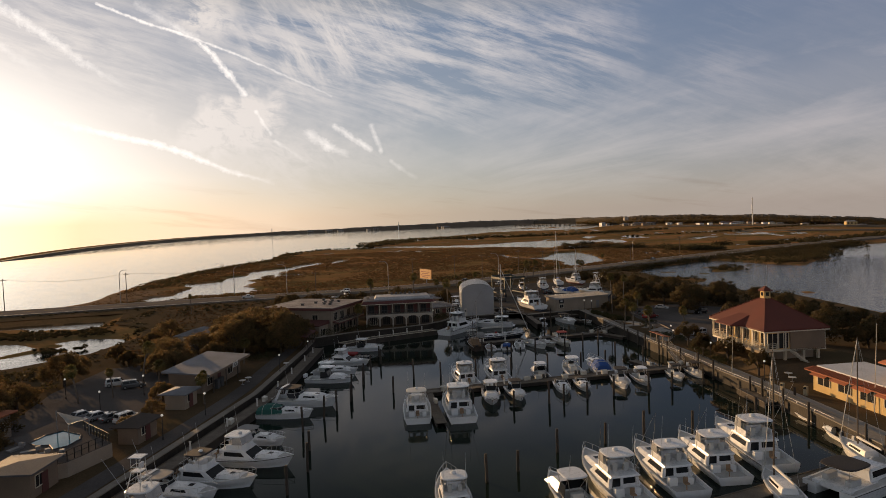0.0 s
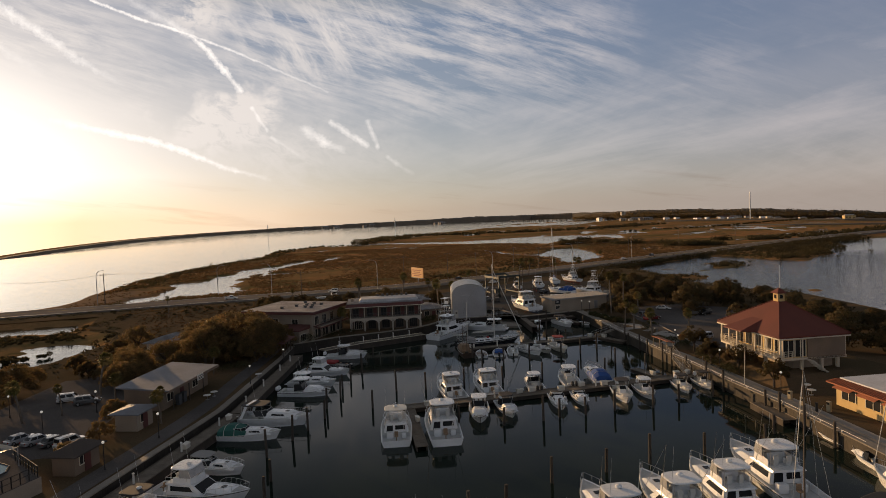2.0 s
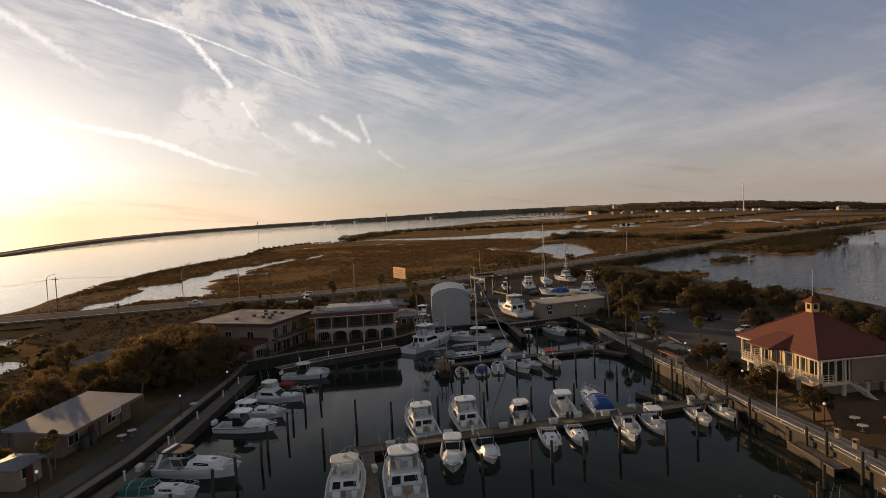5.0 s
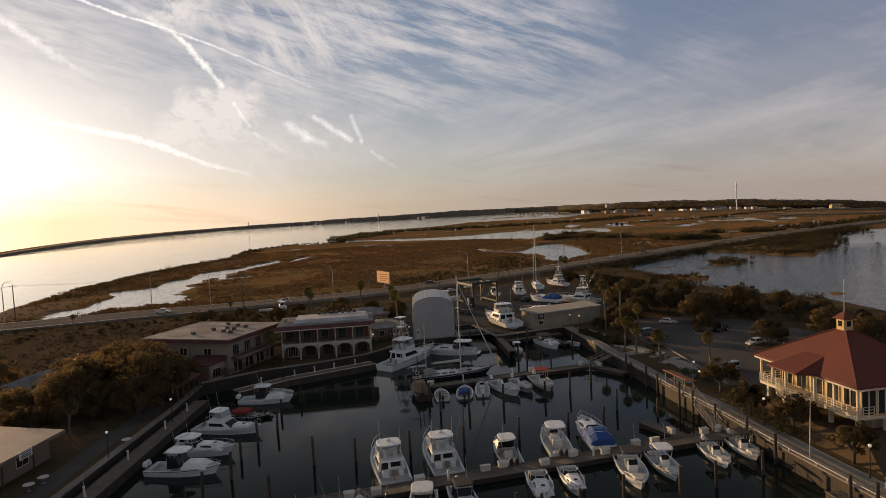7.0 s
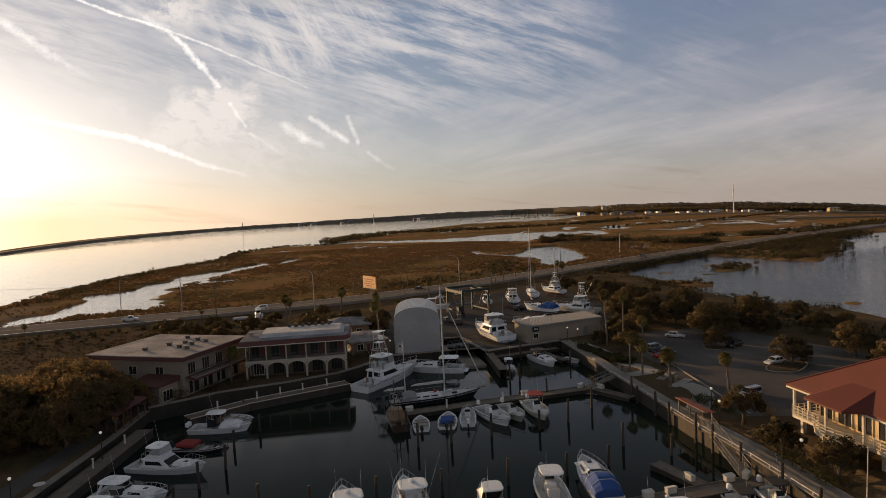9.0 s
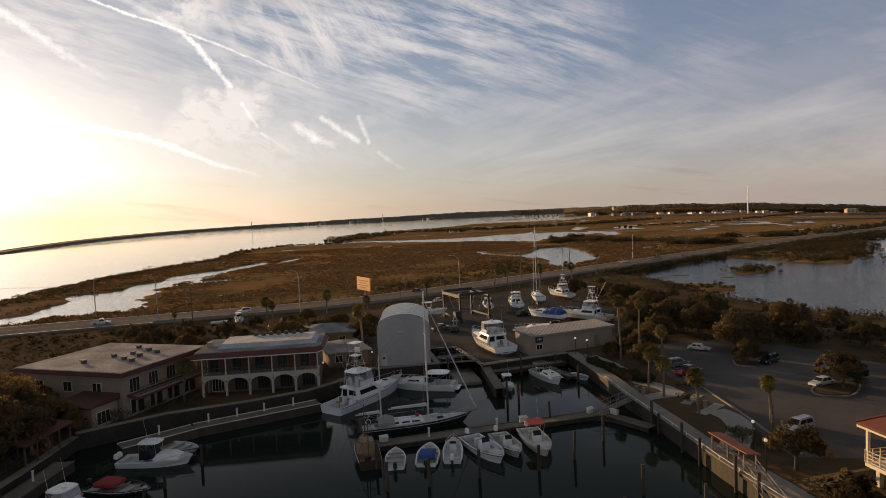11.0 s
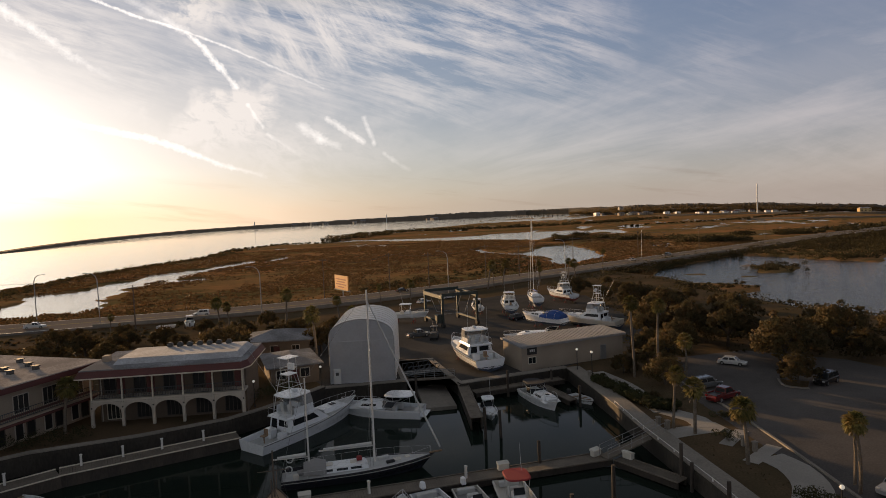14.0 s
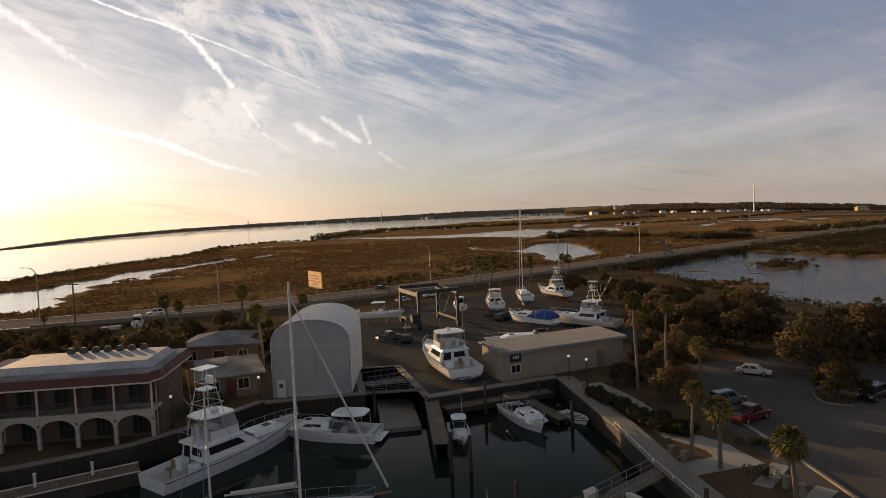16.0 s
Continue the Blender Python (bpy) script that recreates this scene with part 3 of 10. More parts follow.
def heading(p, q):
    """The pose at the middle of p and q whose x axis runs from p to q, and their distance."""
    p, q = Vector((*p, 0)), Vector((*q, 0))
    d = q - p
    c = (p + q) / 2
    return c, math.degrees(math.atan2(d.y, d.x)), d.length

# ---------------------------------------------------------------- water, ground and marsh
LAND_Z = 1.6
BASIN = [(-64, -60), (-43, 5), (-18.9, 60), (-4.9, 95.2), (-0.5, 112), (3.2, 126), (5.5, 137), (15, 141), (24.7, 142.2), (33, 144.4), (37, 147), (44, 153.6), (54.6, 152.8), (55.4, 165), (60.2, 164.2), (60.6, 148.6), (76.3, 150.4), (74.1, 134), (72.6, 126), (71.0, 114), (69.5, 104.5), (68.2, 92.5), (66.4, 81), (65.1, 70), (62.4, 56), (60, 45), (52, 0), (44, -60)]
NORTH_EDGE = [(145, 272), (105, 257), (85, 247), (55, 237), (35, 232), (10, 231), (-20, 232), (-60, 233), (-130, 238)]
WEST_EDGE = [(-130, 214), (-90, 208), (-50, 210), (-47, 186), (-37, 176), (-35, 160), (-41, 142), (-52, 132), (-80, 126), (-130, 118), (-130, -60)]
EAST_EDGE = [(130, -60), (132, 60), (136, 112), (142, 130), (147, 152), (139, 174), (141, 195), (141, 214), (150, 236)]
MARSH_MAIN = [(-130, 240), (-90, 250), (-77, 262), (-75, 284), (-76, 303), (-71, 337), (-67, 370), (-57, 412), (-45, 457), (-25, 501), (-15, 522), (-10, 575), (-4, 629), (13, 662), (36, 705), (57, 682), (85, 672), (109, 676), (137, 639), (160, 613), (181, 588), (197, 555), (216, 533), (230, 519), (252, 542), (291, 572), (330, 596), (420, 680), (700, 760), (1500, 1100), (1500, 400), (620, 440), (425, 362), (376, 362), (330, 330), (290, 322), (256, 311), (220, 296), (170, 270), (152, 246), (100, 240), (-130, 220)]
MARSH_WEST = [(-130, 100), (-60, 118), (-46, 128), (-36, 150), (-34, 178), (-44, 205), (-60, 220), (-130, 224)]
MARSH_POINT = [(92, 766), (88, 726), (121, 717), (145, 682), (183, 662), (232, 658), (263, 686), (310, 672), (327, 650), (360, 642), (520, 650), (800, 760), (1500, 1060), (1700, 1500), (1200, 1900), (991, 1690), (777, 1449), (624, 1238), (511, 1272), (423, 1276), (353, 1171), (292, 1103), (254, 1110), (182, 972), (220, 930), (176, 870), (146, 880), (120, 854)]
FAR_ISLE = [(482, 1485), (588, 1525), (741, 1610), (871, 1610), (842, 1690), (700, 1665), (588, 1580)]
SPIT = [(140, 212), (152, 236), (160, 226), (166, 215), (158, 208), (140, 206)]
MANGROVE = [(228, 298), (236, 268), (239, 244), (254, 255), (270, 268), (282, 270), (290, 282), (318, 304), (350, 330), (330, 337), (256, 318)]
ISLAND = [(186, 240), (197, 252), (212, 263), (210, 252), (208, 244), (196, 236)]
BARS = [[(198, 265), (204, 262), (203, 258), (198, 261)], [(167, 253), (173, 250), (172, 246), (167, 249)], [(177, 238), (181, 236), (180, 233), (176, 235)], [(159, 164), (165, 166), (166, 162), (160, 160)], [(153, 163.5), (156, 163), (155, 160), (152, 161)]]
# tidal ponds and pools of the marsh
LONG_POND = [(-56, 254), (-53, 271), (-47, 276), (-44, 296), (-49, 326), (-40, 329), (-33, 338), (-35, 360), (-24, 368), (-23, 391), (-8, 412), (1, 417), (7, 434), (21, 462), (23, 442), (11, 415), (3, 396), (-3, 376), (-6, 360), (-14, 350), (-15, 338), (-18, 328), (-16, 297), (-12, 279), (-18, 268), (-26, 271), (-30, 265), (-37, 266), (-41, 254), (-50, 250)]
INNER_POND = [(151, 446), (159, 446), (156, 410), (160, 394), (169, 391), (186, 417), (200, 436), (215, 436), (204, 386), (190, 342), (180, 328), (167, 320), (154, 308), (151, 321), (164, 352), (160, 366), (154, 392), (150, 410)]
NORTH_STRIPS = [[(30, 484), (26, 492), (34, 490)], [(30, 440), (36, 452), (44, 474), (40, 478), (33, 458)], [(52, 546), (58, 552), (60, 544)], [(108, 545), (117, 562), (122, 556), (114, 542)], [(118, 516), (122, 520), (129, 512), (124, 508)], [(150, 574), (156, 580), (160, 572)], [(184, 502), (190, 506), (192, 498)]]
FAR_STRIPS = [[(350, 905), (404, 826), (410, 806), (372, 850)], [(360, 735), (372, 728), (366, 712)], [(302, 566), (313, 570), (328, 556), (316, 548)], [(390, 594), (412, 556), (404, 548), (386, 580)], [(432, 584), (450, 572), (446, 564), (430, 574)], [(515, 655), (552, 646), (548, 630), (512, 640)], [(518, 552), (530, 540), (524, 528), (512, 540)], [(418, 436), (450, 452), (466, 444), (462, 434), (440, 438), (420, 428)]]
WEST_PONDS = [[(-72, 194), (-70, 204), (-64, 200), (-66, 213), (-57, 216), (-53, 193), (-58, 191), (-63, 197)], [(-72, 200), (-110, 205), (-110, 216), (-68, 213)], [(-60, 142), (-59, 154), (-56, 157), (-53, 163), (-50, 163), (-56, 169), (-50, 172), (-46, 171), (-39, 166), (-37, 158), (-39, 151), (-44, 145), (-53, 141)], [(-66, 150), (-110, 160), (-110, 178), (-66, 172), (-60, 164)], [(-75, 128), (-70, 146), (-62, 146), (-60, 132)]]
INLETS = [[(288, 296), (302, 315), (309, 311), (294, 295)], [(-13, 334), (-4, 344), (10, 345), (7, 359), (-5, 357)], [(560, 790), (620, 780), (600, 745), (545, 760)]]
FAR_POOLS = [[(408, 705), (395, 653), (408, 647), (435, 707), (443, 746)], [(332, 597), (319, 552), (334, 564), (357, 618)], [(364, 724), (359, 693), (399, 749), (405, 790)], [(411, 576), (416, 560), (436, 570), (443, 599)], [(444, 592), (456, 586), (478, 611), (464, 614)], [(569, 703), (586, 684), (612, 713), (603, 741)], [(556, 592), (558, 568), (587, 598), (578, 612)], [(442, 455), (444, 444), (477, 465), (506, 472), (494, 487)]]
PONDS = [LONG_POND, INNER_POND, *NORTH_STRIPS, *FAR_STRIPS, *FAR_POOLS, *WEST_PONDS, *INLETS]
GROUND_OUTLINE = BASIN + EAST_EDGE + NORTH_EDGE + WEST_EDGE


def signed(px, py, poly):
    """Distance to the outline of a polygon, positive inside."""
    best = np.full(px.shape, 1e9)
    inside = np.zeros(px.shape, bool)
    n = len(poly)
    for k in range(n):
        ax, ay = poly[k]
        bx, by = poly[(k + 1) % n]
        dx, dy = bx - ax, by - ay
        s = np.clip(((px - ax) * dx + (py - ay) * dy) / (dx * dx + dy * dy), 0, 1)
        best = np.minimum(best, np.hypot(px - ax - s * dx, py - ay - s * dy))
        cross = (ay > py) != (by > py)
        with np.errstate(divide="ignore", invalid="ignore"):
            inside ^= cross & (px < (bx - ax) * (py - ay) / (by - ay if by != ay else 1e-9) + ax)
    return np.where(inside, best, -best)


def wavy(px, py, size, seed=0.0):
    """Cheap smooth noise between about -1 and 1."""
    out = np.zeros(px.shape)
    for k, (a, b, w) in enumerate(((1.0, 0.3, 1.0), (-0.6, 1.1, 0.8), (1.7, -1.3, 0.55), (2.6, 2.1, 0.4), (-3.7, 2.9, 0.3), (5.3, 4.1, 0.22), (-7.9, 6.3, 0.16))):
        out += w * np.sin((a * px + b * py) / size + 1.7 * k + seed + 1.3 * np.sin((b * px - a * py) / size * 0.7 + k + seed))
    return out / 2.2


# centre and heading of the camera's view, from which far things are set out
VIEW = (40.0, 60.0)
VIEW_HEADING = math.atan2(0.2405, 0.9696)


def horizon_bow(phi, r):
    """Bends far land and water down at the sides, to fit the camera's bowed horizon."""
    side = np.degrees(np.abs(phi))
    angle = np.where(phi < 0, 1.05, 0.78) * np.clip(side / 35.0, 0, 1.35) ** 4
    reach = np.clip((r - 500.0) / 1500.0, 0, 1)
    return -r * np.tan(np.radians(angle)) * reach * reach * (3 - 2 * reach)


def polar(name, radii, angles, heights, material, closed, label, category):
    rr, aa = np.meshgrid(radii, angles, indexing="ij")
    x, y = VIEW[0] + rr * np.sin(aa + VIEW_HEADING), VIEW[1] + rr * np.cos(aa + VIEW_HEADING)
    z = heights(x, y, aa, rr)
    n, m = rr.shape
    verts = np.stack([x.ravel(), y.ravel(), z.ravel()], 1)
    i, j = np.meshgrid(np.arange(n - 1), np.arange(m if closed else m - 1), indexing="ij")
    k = (j + 1) % m
    faces = np.stack([i * m + j, (i + 1) * m + j, (i + 1) * m + k, i * m + k], -1).reshape(-1, 4)[:, ::-1]
    me = bpy.data.meshes.new(name)
    me.from_pydata(verts.tolist(), [], faces.tolist())
    me.materials.append(material)
    for f in me.polygons:
        f.use_smooth = True
    return tagged(new(name, me), label, category, kind="structure")


radii = np.concatenate([[0.5], np.geomspace(40, 3780, 60)])
polar("water", radii, np.linspace(-math.pi, math.pi, 180, endpoint=False), lambda x, y, a, r: horizon_bow(np.where(np.abs(a) > 1.2, 1.2 * np.sign(a), a), r) * 1.0, MATS["water"], True, "calm dark harbour and river water mirroring the evening sky", "water")


def marsh_height(x, y, a, r):
    wob = wavy(x, y, 26.0) * np.clip(r / 60, 2.0, 9.0) * 0.55
    home = signed(x, y, GROUND_OUTLINE)
    inner = signed(x, y, BASIN)
    h = np.full(x.shape, 1.45)
    h = np.where(home < 0, np.clip(home / 4.5 + 1.4, -1.2, 1.4), h)
    h = np.where(inner > -7.0, -1.5, h)
    fray = wavy(x, y, 4.2, 7.0) * 1.6 + wavy(x, y, 9.0, 2.5) * 1.4
    for poly, top in ((MARSH_MAIN, 0.55), (MARSH_WEST, 0.5), (MARSH_POINT, 0.6), (FAR_ISLE, 0.6), (SPIT, 0.5), (MANGROVE, 0.8), (ISLAND, 0.6), *((bar, 0.35) for bar in BARS)):
        calm = 0.0 if poly in BARS else 0.45 if poly in (SPIT, ISLAND) else 0.6
        sd = signed(x, y, poly) + wob * calm + fray * calm
        h = np.maximum(h, np.clip(sd / 4.0, -1.2, 1) * top)
    for k, poly in enumerate(PONDS):
        sd = signed(x, y, poly) + wob * 0.25 + (wavy(x, y, 2.8, 3.0) * 2.2 + wavy(x, y, 7.0, 6.0) * 3.0 if k == 0 else wavy(x, y, 5.0, 3.0) * 1.5 if k == 1 else 0.8)
        wet = np.clip(sd / 3.0, -1, 1)
        h = np.where((sd > -3.0) & (home < -1.5), np.minimum(h, -wet * 0.5 + 0.02), h)
    # winding creeks across the marsh
    thread = np.abs(wavy(x, y, 75.0, 2.0)) + np.clip(300 - r, 0, 300) / 260
    far = (home < -40) & (thread < 0.055 * np.clip(r / 420, 0.6, 2.2)) & (r > 290)
    h = np.where(far, np.minimum(h, -0.15), h)
    pools = wavy(x / 2.6, y, 11.0, 9.0) + 0.5 * wavy(x, y, 60.0, 3.0)
    h = np.where((home < -60) & (r > 360) & (pools > 0.86), np.minimum(h, -0.08), h)
    rill = np.abs(wavy(x, y, 38.0, 5.0))
    h = np.where((home < -60) & (rill < 0.030 * np.clip(r / 420, 0.6, 2.0)) & (r > 330) & (wavy(x, y, 120.0, 8.0) > 0.1), np.minimum(h, -0.1), h)
    beyond = np.clip((signed(x, y, [(560, 900), (1500, 640), (3600, 900), (3900, 3300), (2300, 3300), (1900, 2100), (1250, 1500)]) + wob) / 20, -1.2, 1) * 1.2
    h = np.maximum(h, beyond)
    across = np.clip((signed(x, y, [(-1600, 2000), (-900, 2300), (-300, 2650), (420, 2850), (1300, 3100), (2300, 3200), (2600, 4600), (-1800, 4600)]) + wob * 2) / 25, -1.2, 1) * 1.0
    h = np.maximum(h, across)
    rough = 0.10 * wavy(x, y, 3.1, 4.0) + 0.08 * wavy(x, y, 9.0, 1.0)
    h = h + np.where((h > 0.25) & (home < -2), rough, 0)
    return h + horizon_bow(a, r)


def marsh_mat():
    m = bpy.data.materials.new("marsh_ground")
    m.use_nodes = True
    t = m.node_tree
    p = t.nodes["Principled BSDF"]
    place = t.nodes.new("ShaderNodeTexCoord").outputs["Object"]
    stretch = t.nodes.new("ShaderNodeMapping")
    stretch.inputs["Rotation"].default_value = (0, 0, radians(12))
    stretch.inputs["Scale"].default_value = (0.35, 1.0, 1.0)
    link(t, place, stretch.inputs["Vector"])
    big = noise_node(t, stretch.outputs[0], 0.018, 6, 0.62, 0.8)
    mid = noise_node(t, stretch.outputs[0], 0.10, 6, 0.68, 0.5)
    streak = noise_node(t, stretch.outputs[0], 0.045, 7, 0.7, 1.2)
    wide = t.nodes.new("ShaderNodeMapping")
    wide.inputs["Rotation"].default_value = (0, 0, radians(14))
    wide.inputs["Scale"].default_value = (0.16, 1.0, 1.0)
    link(t, place, wide.inputs["Vector"])
    bands = noise_node(t, wide.outputs[0], 0.022, 7, 0.68, 0.6)
    fine = noise_node(t, place, 1.1, 4, 0.7)
    col = mixc(t, ramp(t, big, [(0.38, 0.0), (0.60, 1.0)]), (0.360, 0.174, 0.076), (0.205, 0.142, 0.066))
    col = mixc(t, ramp(t, mid, [(0.50, 0.0), (0.70, 0.7)]), col, (0.405, 0.208, 0.092))
    col = mixc(t, ramp(t, streak, [(0.53, 0.0), (0.60, 0.85)]), col, (0.115, 0.096, 0.042))
    col = mixc(t, ramp(t, bands, [(0.52, 0.0), (0.60, 0.8)]), col, (0.095, 0.092, 0.040))
    col = mixc(t, ramp(t, fine, [(0.32, 0.6), (0.56, 0.0)]), col, (0.185, 0.115, 0.052))
    sandy = fmath(t, "ADD", fmath(t, "MULTIPLY", vmath(t, "DISTANCE", vmath(t, "MULTIPLY", place, (1.6, 1.0, 0.0)), (-107.0, 274.0, 0.0)), 0.02), fmath(t, "MULTIPLY", fmath(t, "SUBTRACT", mid, 0.5), 1.2))
    col = mixc(t, ramp(t, sandy, [(0.40, 0.9), (0.75, 0.0)]), col, (0.25, 0.175, 0.115))
    link(t, col, p.inputs["Base Color"])
    p.inputs["Roughness"].default_value = 0.95
    p.inputs["Specular IOR Level"].default_value = 0.0
    b = t.nodes.new("ShaderNodeBump")
    b.inputs["Strength"].default_value = 0.5
    b.inputs["Distance"].default_value = 0.35
    link(t, fmath(t, "ADD", fine, mid), b.inputs["Height"])
    link(t, b.outputs[0], p.inputs["Normal"])
    return m


MARSH = marsh_mat()
polar("marsh", np.concatenate([np.geomspace(62, 180, 30)[:-1], np.geomspace(180, 1700, 190)[:-1], np.geomspace(1700, 3760, 26)]), np.radians(np.concatenate([np.linspace(-62, -38, 40)[:-1], np.linspace(-38, 38, 620)[:-1], np.linspace(38, 62, 40)])), marsh_height, MARSH, False, "flat salt marsh of rust-brown grass cut by tidal creeks", "marsh")

# the flat ground round the basin, one sheet
bm = B()
loop = [bm.verts.new((x, y, LAND_Z)) for x, y in GROUND_OUTLINE]
bmesh.ops.triangulate(bm, faces=[bm.faces.new(loop)])
bm.normal_update()
if sum(f.normal.z for f in bm.faces) < 0:
    bmesh.ops.reverse_faces(bm, faces=bm.faces)
solid("ground", bm, LAWN, "dry brown-green winter lawn and bare earth round the harbour", "ground", "structure")


def strip(name, points, width, z, material, label, category, thick=0.12, kind="structure", parent=None):
    """A flat band of that width along a line of points."""
    bm = B()
    rows = []
    for k, p in enumerate(points):
        a, b = Vector(points[max(k - 1, 0)]), Vector(points[min(k + 1, len(points) - 1)])
        d = (b - a).normalized()
        side = Vector((-d.y, d.x)) * width / 2
        p = Vector(p)
        zz = z if isinstance(z, (int, float)) else z[k]
        l, r = p + side, p - side
        rows.append([(l.x, l.y, zz), (r.x, r.y, zz), (r.x, r.y, zz - thick), (l.x, l.y, zz - thick)])
    loft(bm, rows)
    return solid(name, bm, material, label, category, kind)


def smooth_line(points, step=4.0):
    """A rounded line through the points."""
    pts = [Vector((*p, 0)) for p in points]
    out = []
    for k in range(len(pts) - 1):
        p0, p1, p2, p3 = pts[max(k - 1, 0)], pts[k], pts[k + 1], pts[min(k + 2, len(pts) - 1)]
        n = max(2, int((p2 - p1).length / step))
        for i in range(n):
            s = i / n
            q = 0.5 * ((2 * p1) + (p2 - p0) * s + (2 * p0 - 5 * p1 + 4 * p2 - p3) * s * s + (3 * p1 - p0 - 3 * p2 + p3) * s ** 3)
            out.append((q.x, q.y))
    out.append((pts[-1].x, pts[-1].y))
    return out


ROAD = smooth_line([(-150, 226), (-60, 229), (-20, 231), (10, 231.5), (35, 232.5), (55, 236.5), (85, 247), (105, 256.5), (145, 274), (208, 303), (262, 327), (345, 364), (520, 425), (760, 500)], 6)
strip("road", ROAD, 15.0, 2.05, ASPHALT, "two-lane asphalt causeway road running past the marsh", "road", 2.2)


def offset_line(points, d):
    out = []
    for k in range(len(points)):
        a, b = Vector(points[max(k - 1, 0)]), Vector(points[min(k + 1, len(points) - 1)])
        t = (b - a).normalized()
        out.append((points[k][0] - t.y * d, points[k][1] + t.x * d))
    return out


strip("road_marking", offset_line(ROAD, -7.1), 0.35, 2.065, WHITEPAINT, "white painted edge line along the road", "road marking", 0.012)
strip("road_marking", offset_line(ROAD, 7.1), 0.25, 2.065, WHITEPAINT, "white painted edge line along the road", "road marking", 0.012)
strip("road_marking", offset_line(ROAD, 0.15), 0.18, 2.065, YELLOWPAINT, "worn yellow centre line of the road", "road marking", 0.012)
strip("road_barrier", offset_line(ROAD[24:62], -8.6), 0.5, 2.75, CONCRETE, "low pale concrete barrier beside the road", "barrier", 0.75)

# paved places
for outline, z, m, name, label in (
    ([(76.5, 103), (79.5, 116), (83.5, 134), (86, 141), (92, 150), (104, 150), (112, 140), (116, 112), (106, 96), (92, 96)], 1.612, LOT, "parking_lot", "worn grey asphalt car park"),
    ([(44, 155), (54.5, 154), (55.2, 166), (60.4, 165.4), (61.2, 150), (76, 151.6), (92, 158), (104, 176), (112, 214), (96, 226), (70, 216), (50, 206), (38, 178)], 1.614, YARD, "boatyard_paving", "oil-stained grey paving of the boatyard"),
    ([(-37, 84), (-21, 84), (-18, 104), (-20, 126), (-33, 124), (-37, 108)], 1.613, LOT, "west_car_park", "dark asphalt car park among trees"),
):
    bm = B()
    f = bm.faces.new([bm.verts.new((x, y, z)) for x, y in outline])
    bm.normal_update()
    if f.normal.z < 0:
        f.normal_flip()
    bmesh.ops.triangulate(bm, faces=[f])
    solid(name, bm, m, label, "paving", "structure")
PATHWAY = mat("pale_walkway", (0.35, 0.33, 0.30), (0.26, 0.245, 0.22), rough=0.85, coarse=0.3, fine=6, vary=0.5, bump=0.2)
for level, (pts, w) in enumerate((
    (smooth_line([(78.9, 147.5), (79.2, 141), (78.3, 134.5), (77.8, 130.4)], 1.0), 2.4),
    (smooth_line([(73.6, 124.5), (76, 124.7), (80.3, 124.6)], 1.0), 2.3),
    (smooth_line([(78.6, 124.8), (79.2, 127.2), (78.0, 130.6)], 1.0), 2.4),
    ([(77.3, 120.5), (81.2, 123.0)], 1.2),
    ([(76.6, 116.6), (81.0, 118.8)], 1.3),
    (smooth_line([(78.9, 117.0), (79.0, 114.6), (78.0, 112.0), (76.6, 110.2), (74.6, 108.4), (72.4, 106.4)], 1.0), 2.8),
    (smooth_line([(71.6, 104), (70.6, 92), (68.9, 80.4), (67.6, 70), (65.2, 56), (62.8, 45)], 2.0), 1.3),
)):
    strip("footpath", pts, w, 1.632 + 0.006 * level, PATHWAY, "pale concrete footpath across the lawn", "footpath", 0.03)

strip("west_quay_path", smooth_line([(-22.4, 58), (-8.6, 94), (-4.0, 112), (-0.4, 126), (2.0, 136)], 3.0), 2.6, 1.63, LOT, "dark worn path along the west quay", "footpath", 0.03)


def seawall(points, name, label, cap=1.0, rise=0.32):
    """A concrete wall down into the water with a broad cap."""
    bm = B()
    rows = []
    for k, p in enumerate(points):
        a, b = Vector(points[max(k - 1, 0)]), Vector(points[min(k + 1, len(points) - 1)])
        d = (b - a).normalized()
        n = Vector((-d.y, d.x))
        p = Vector(p)
        prof = [(0.0, -2.0), (0.0, LAND_Z - 0.05), (0.18, LAND_Z - 0.05), (0.18, LAND_Z + rise), (-cap, LAND_Z + rise), (-cap, LAND_Z - 0.6), (-0.4, LAND_Z - 0.6), (-0.4, -2.0)]
        rows.append([(p.x + n.x * u, p.y + n.y * u, z) for u, z in prof])
    loft(bm, rows)
    strip(name + "_cap", offset_line(points, (0.18 - cap) / 2), cap + 0.24, LAND_Z + rise + 0.05, CONCRETE, "pale worn concrete cap of the seawall", "seawall", 0.12)
    return solid(name, bm, SEAWALL, label, "seawall", "structure")


seawall([(-43, 5), (-18.9, 60), (-4.9, 95.2), (-0.5, 112), (3.2, 126), (5.5, 137)][::-1], "seawall_west", "weathered concrete seawall along the west bank", 0.7, 0.12)
seawall([(5.5, 137), (15, 141), (24.7, 142.2), (33, 144.4), (37, 147), (44, 153.6)][::-1], "seawall_north", "weathered concrete seawall below the lodge", 0.6, 0.5)
seawall([(44, 153.6), (54.6, 152.8)][::-1], "seawall_shed", "dark concrete seawall below the fabric shed", 0.8, 0.25)
seawall([(60.6, 148.6), (76.3, 150.4)][::-1], "seawall_yard", "dark concrete seawall below the boatyard", 0.9, 0.3)
seawall([(76.3, 150.4), (74.1, 134), (72.6, 126), (71.0, 114), (69.5, 104.5), (68.2, 92.5), (66.4, 81), (65.1, 70), (62.4, 56), (60, 45), (52, 0)][::-1], "seawall_east", "long concrete seawall with broad cap along the east bank", 1.7, 0.3)
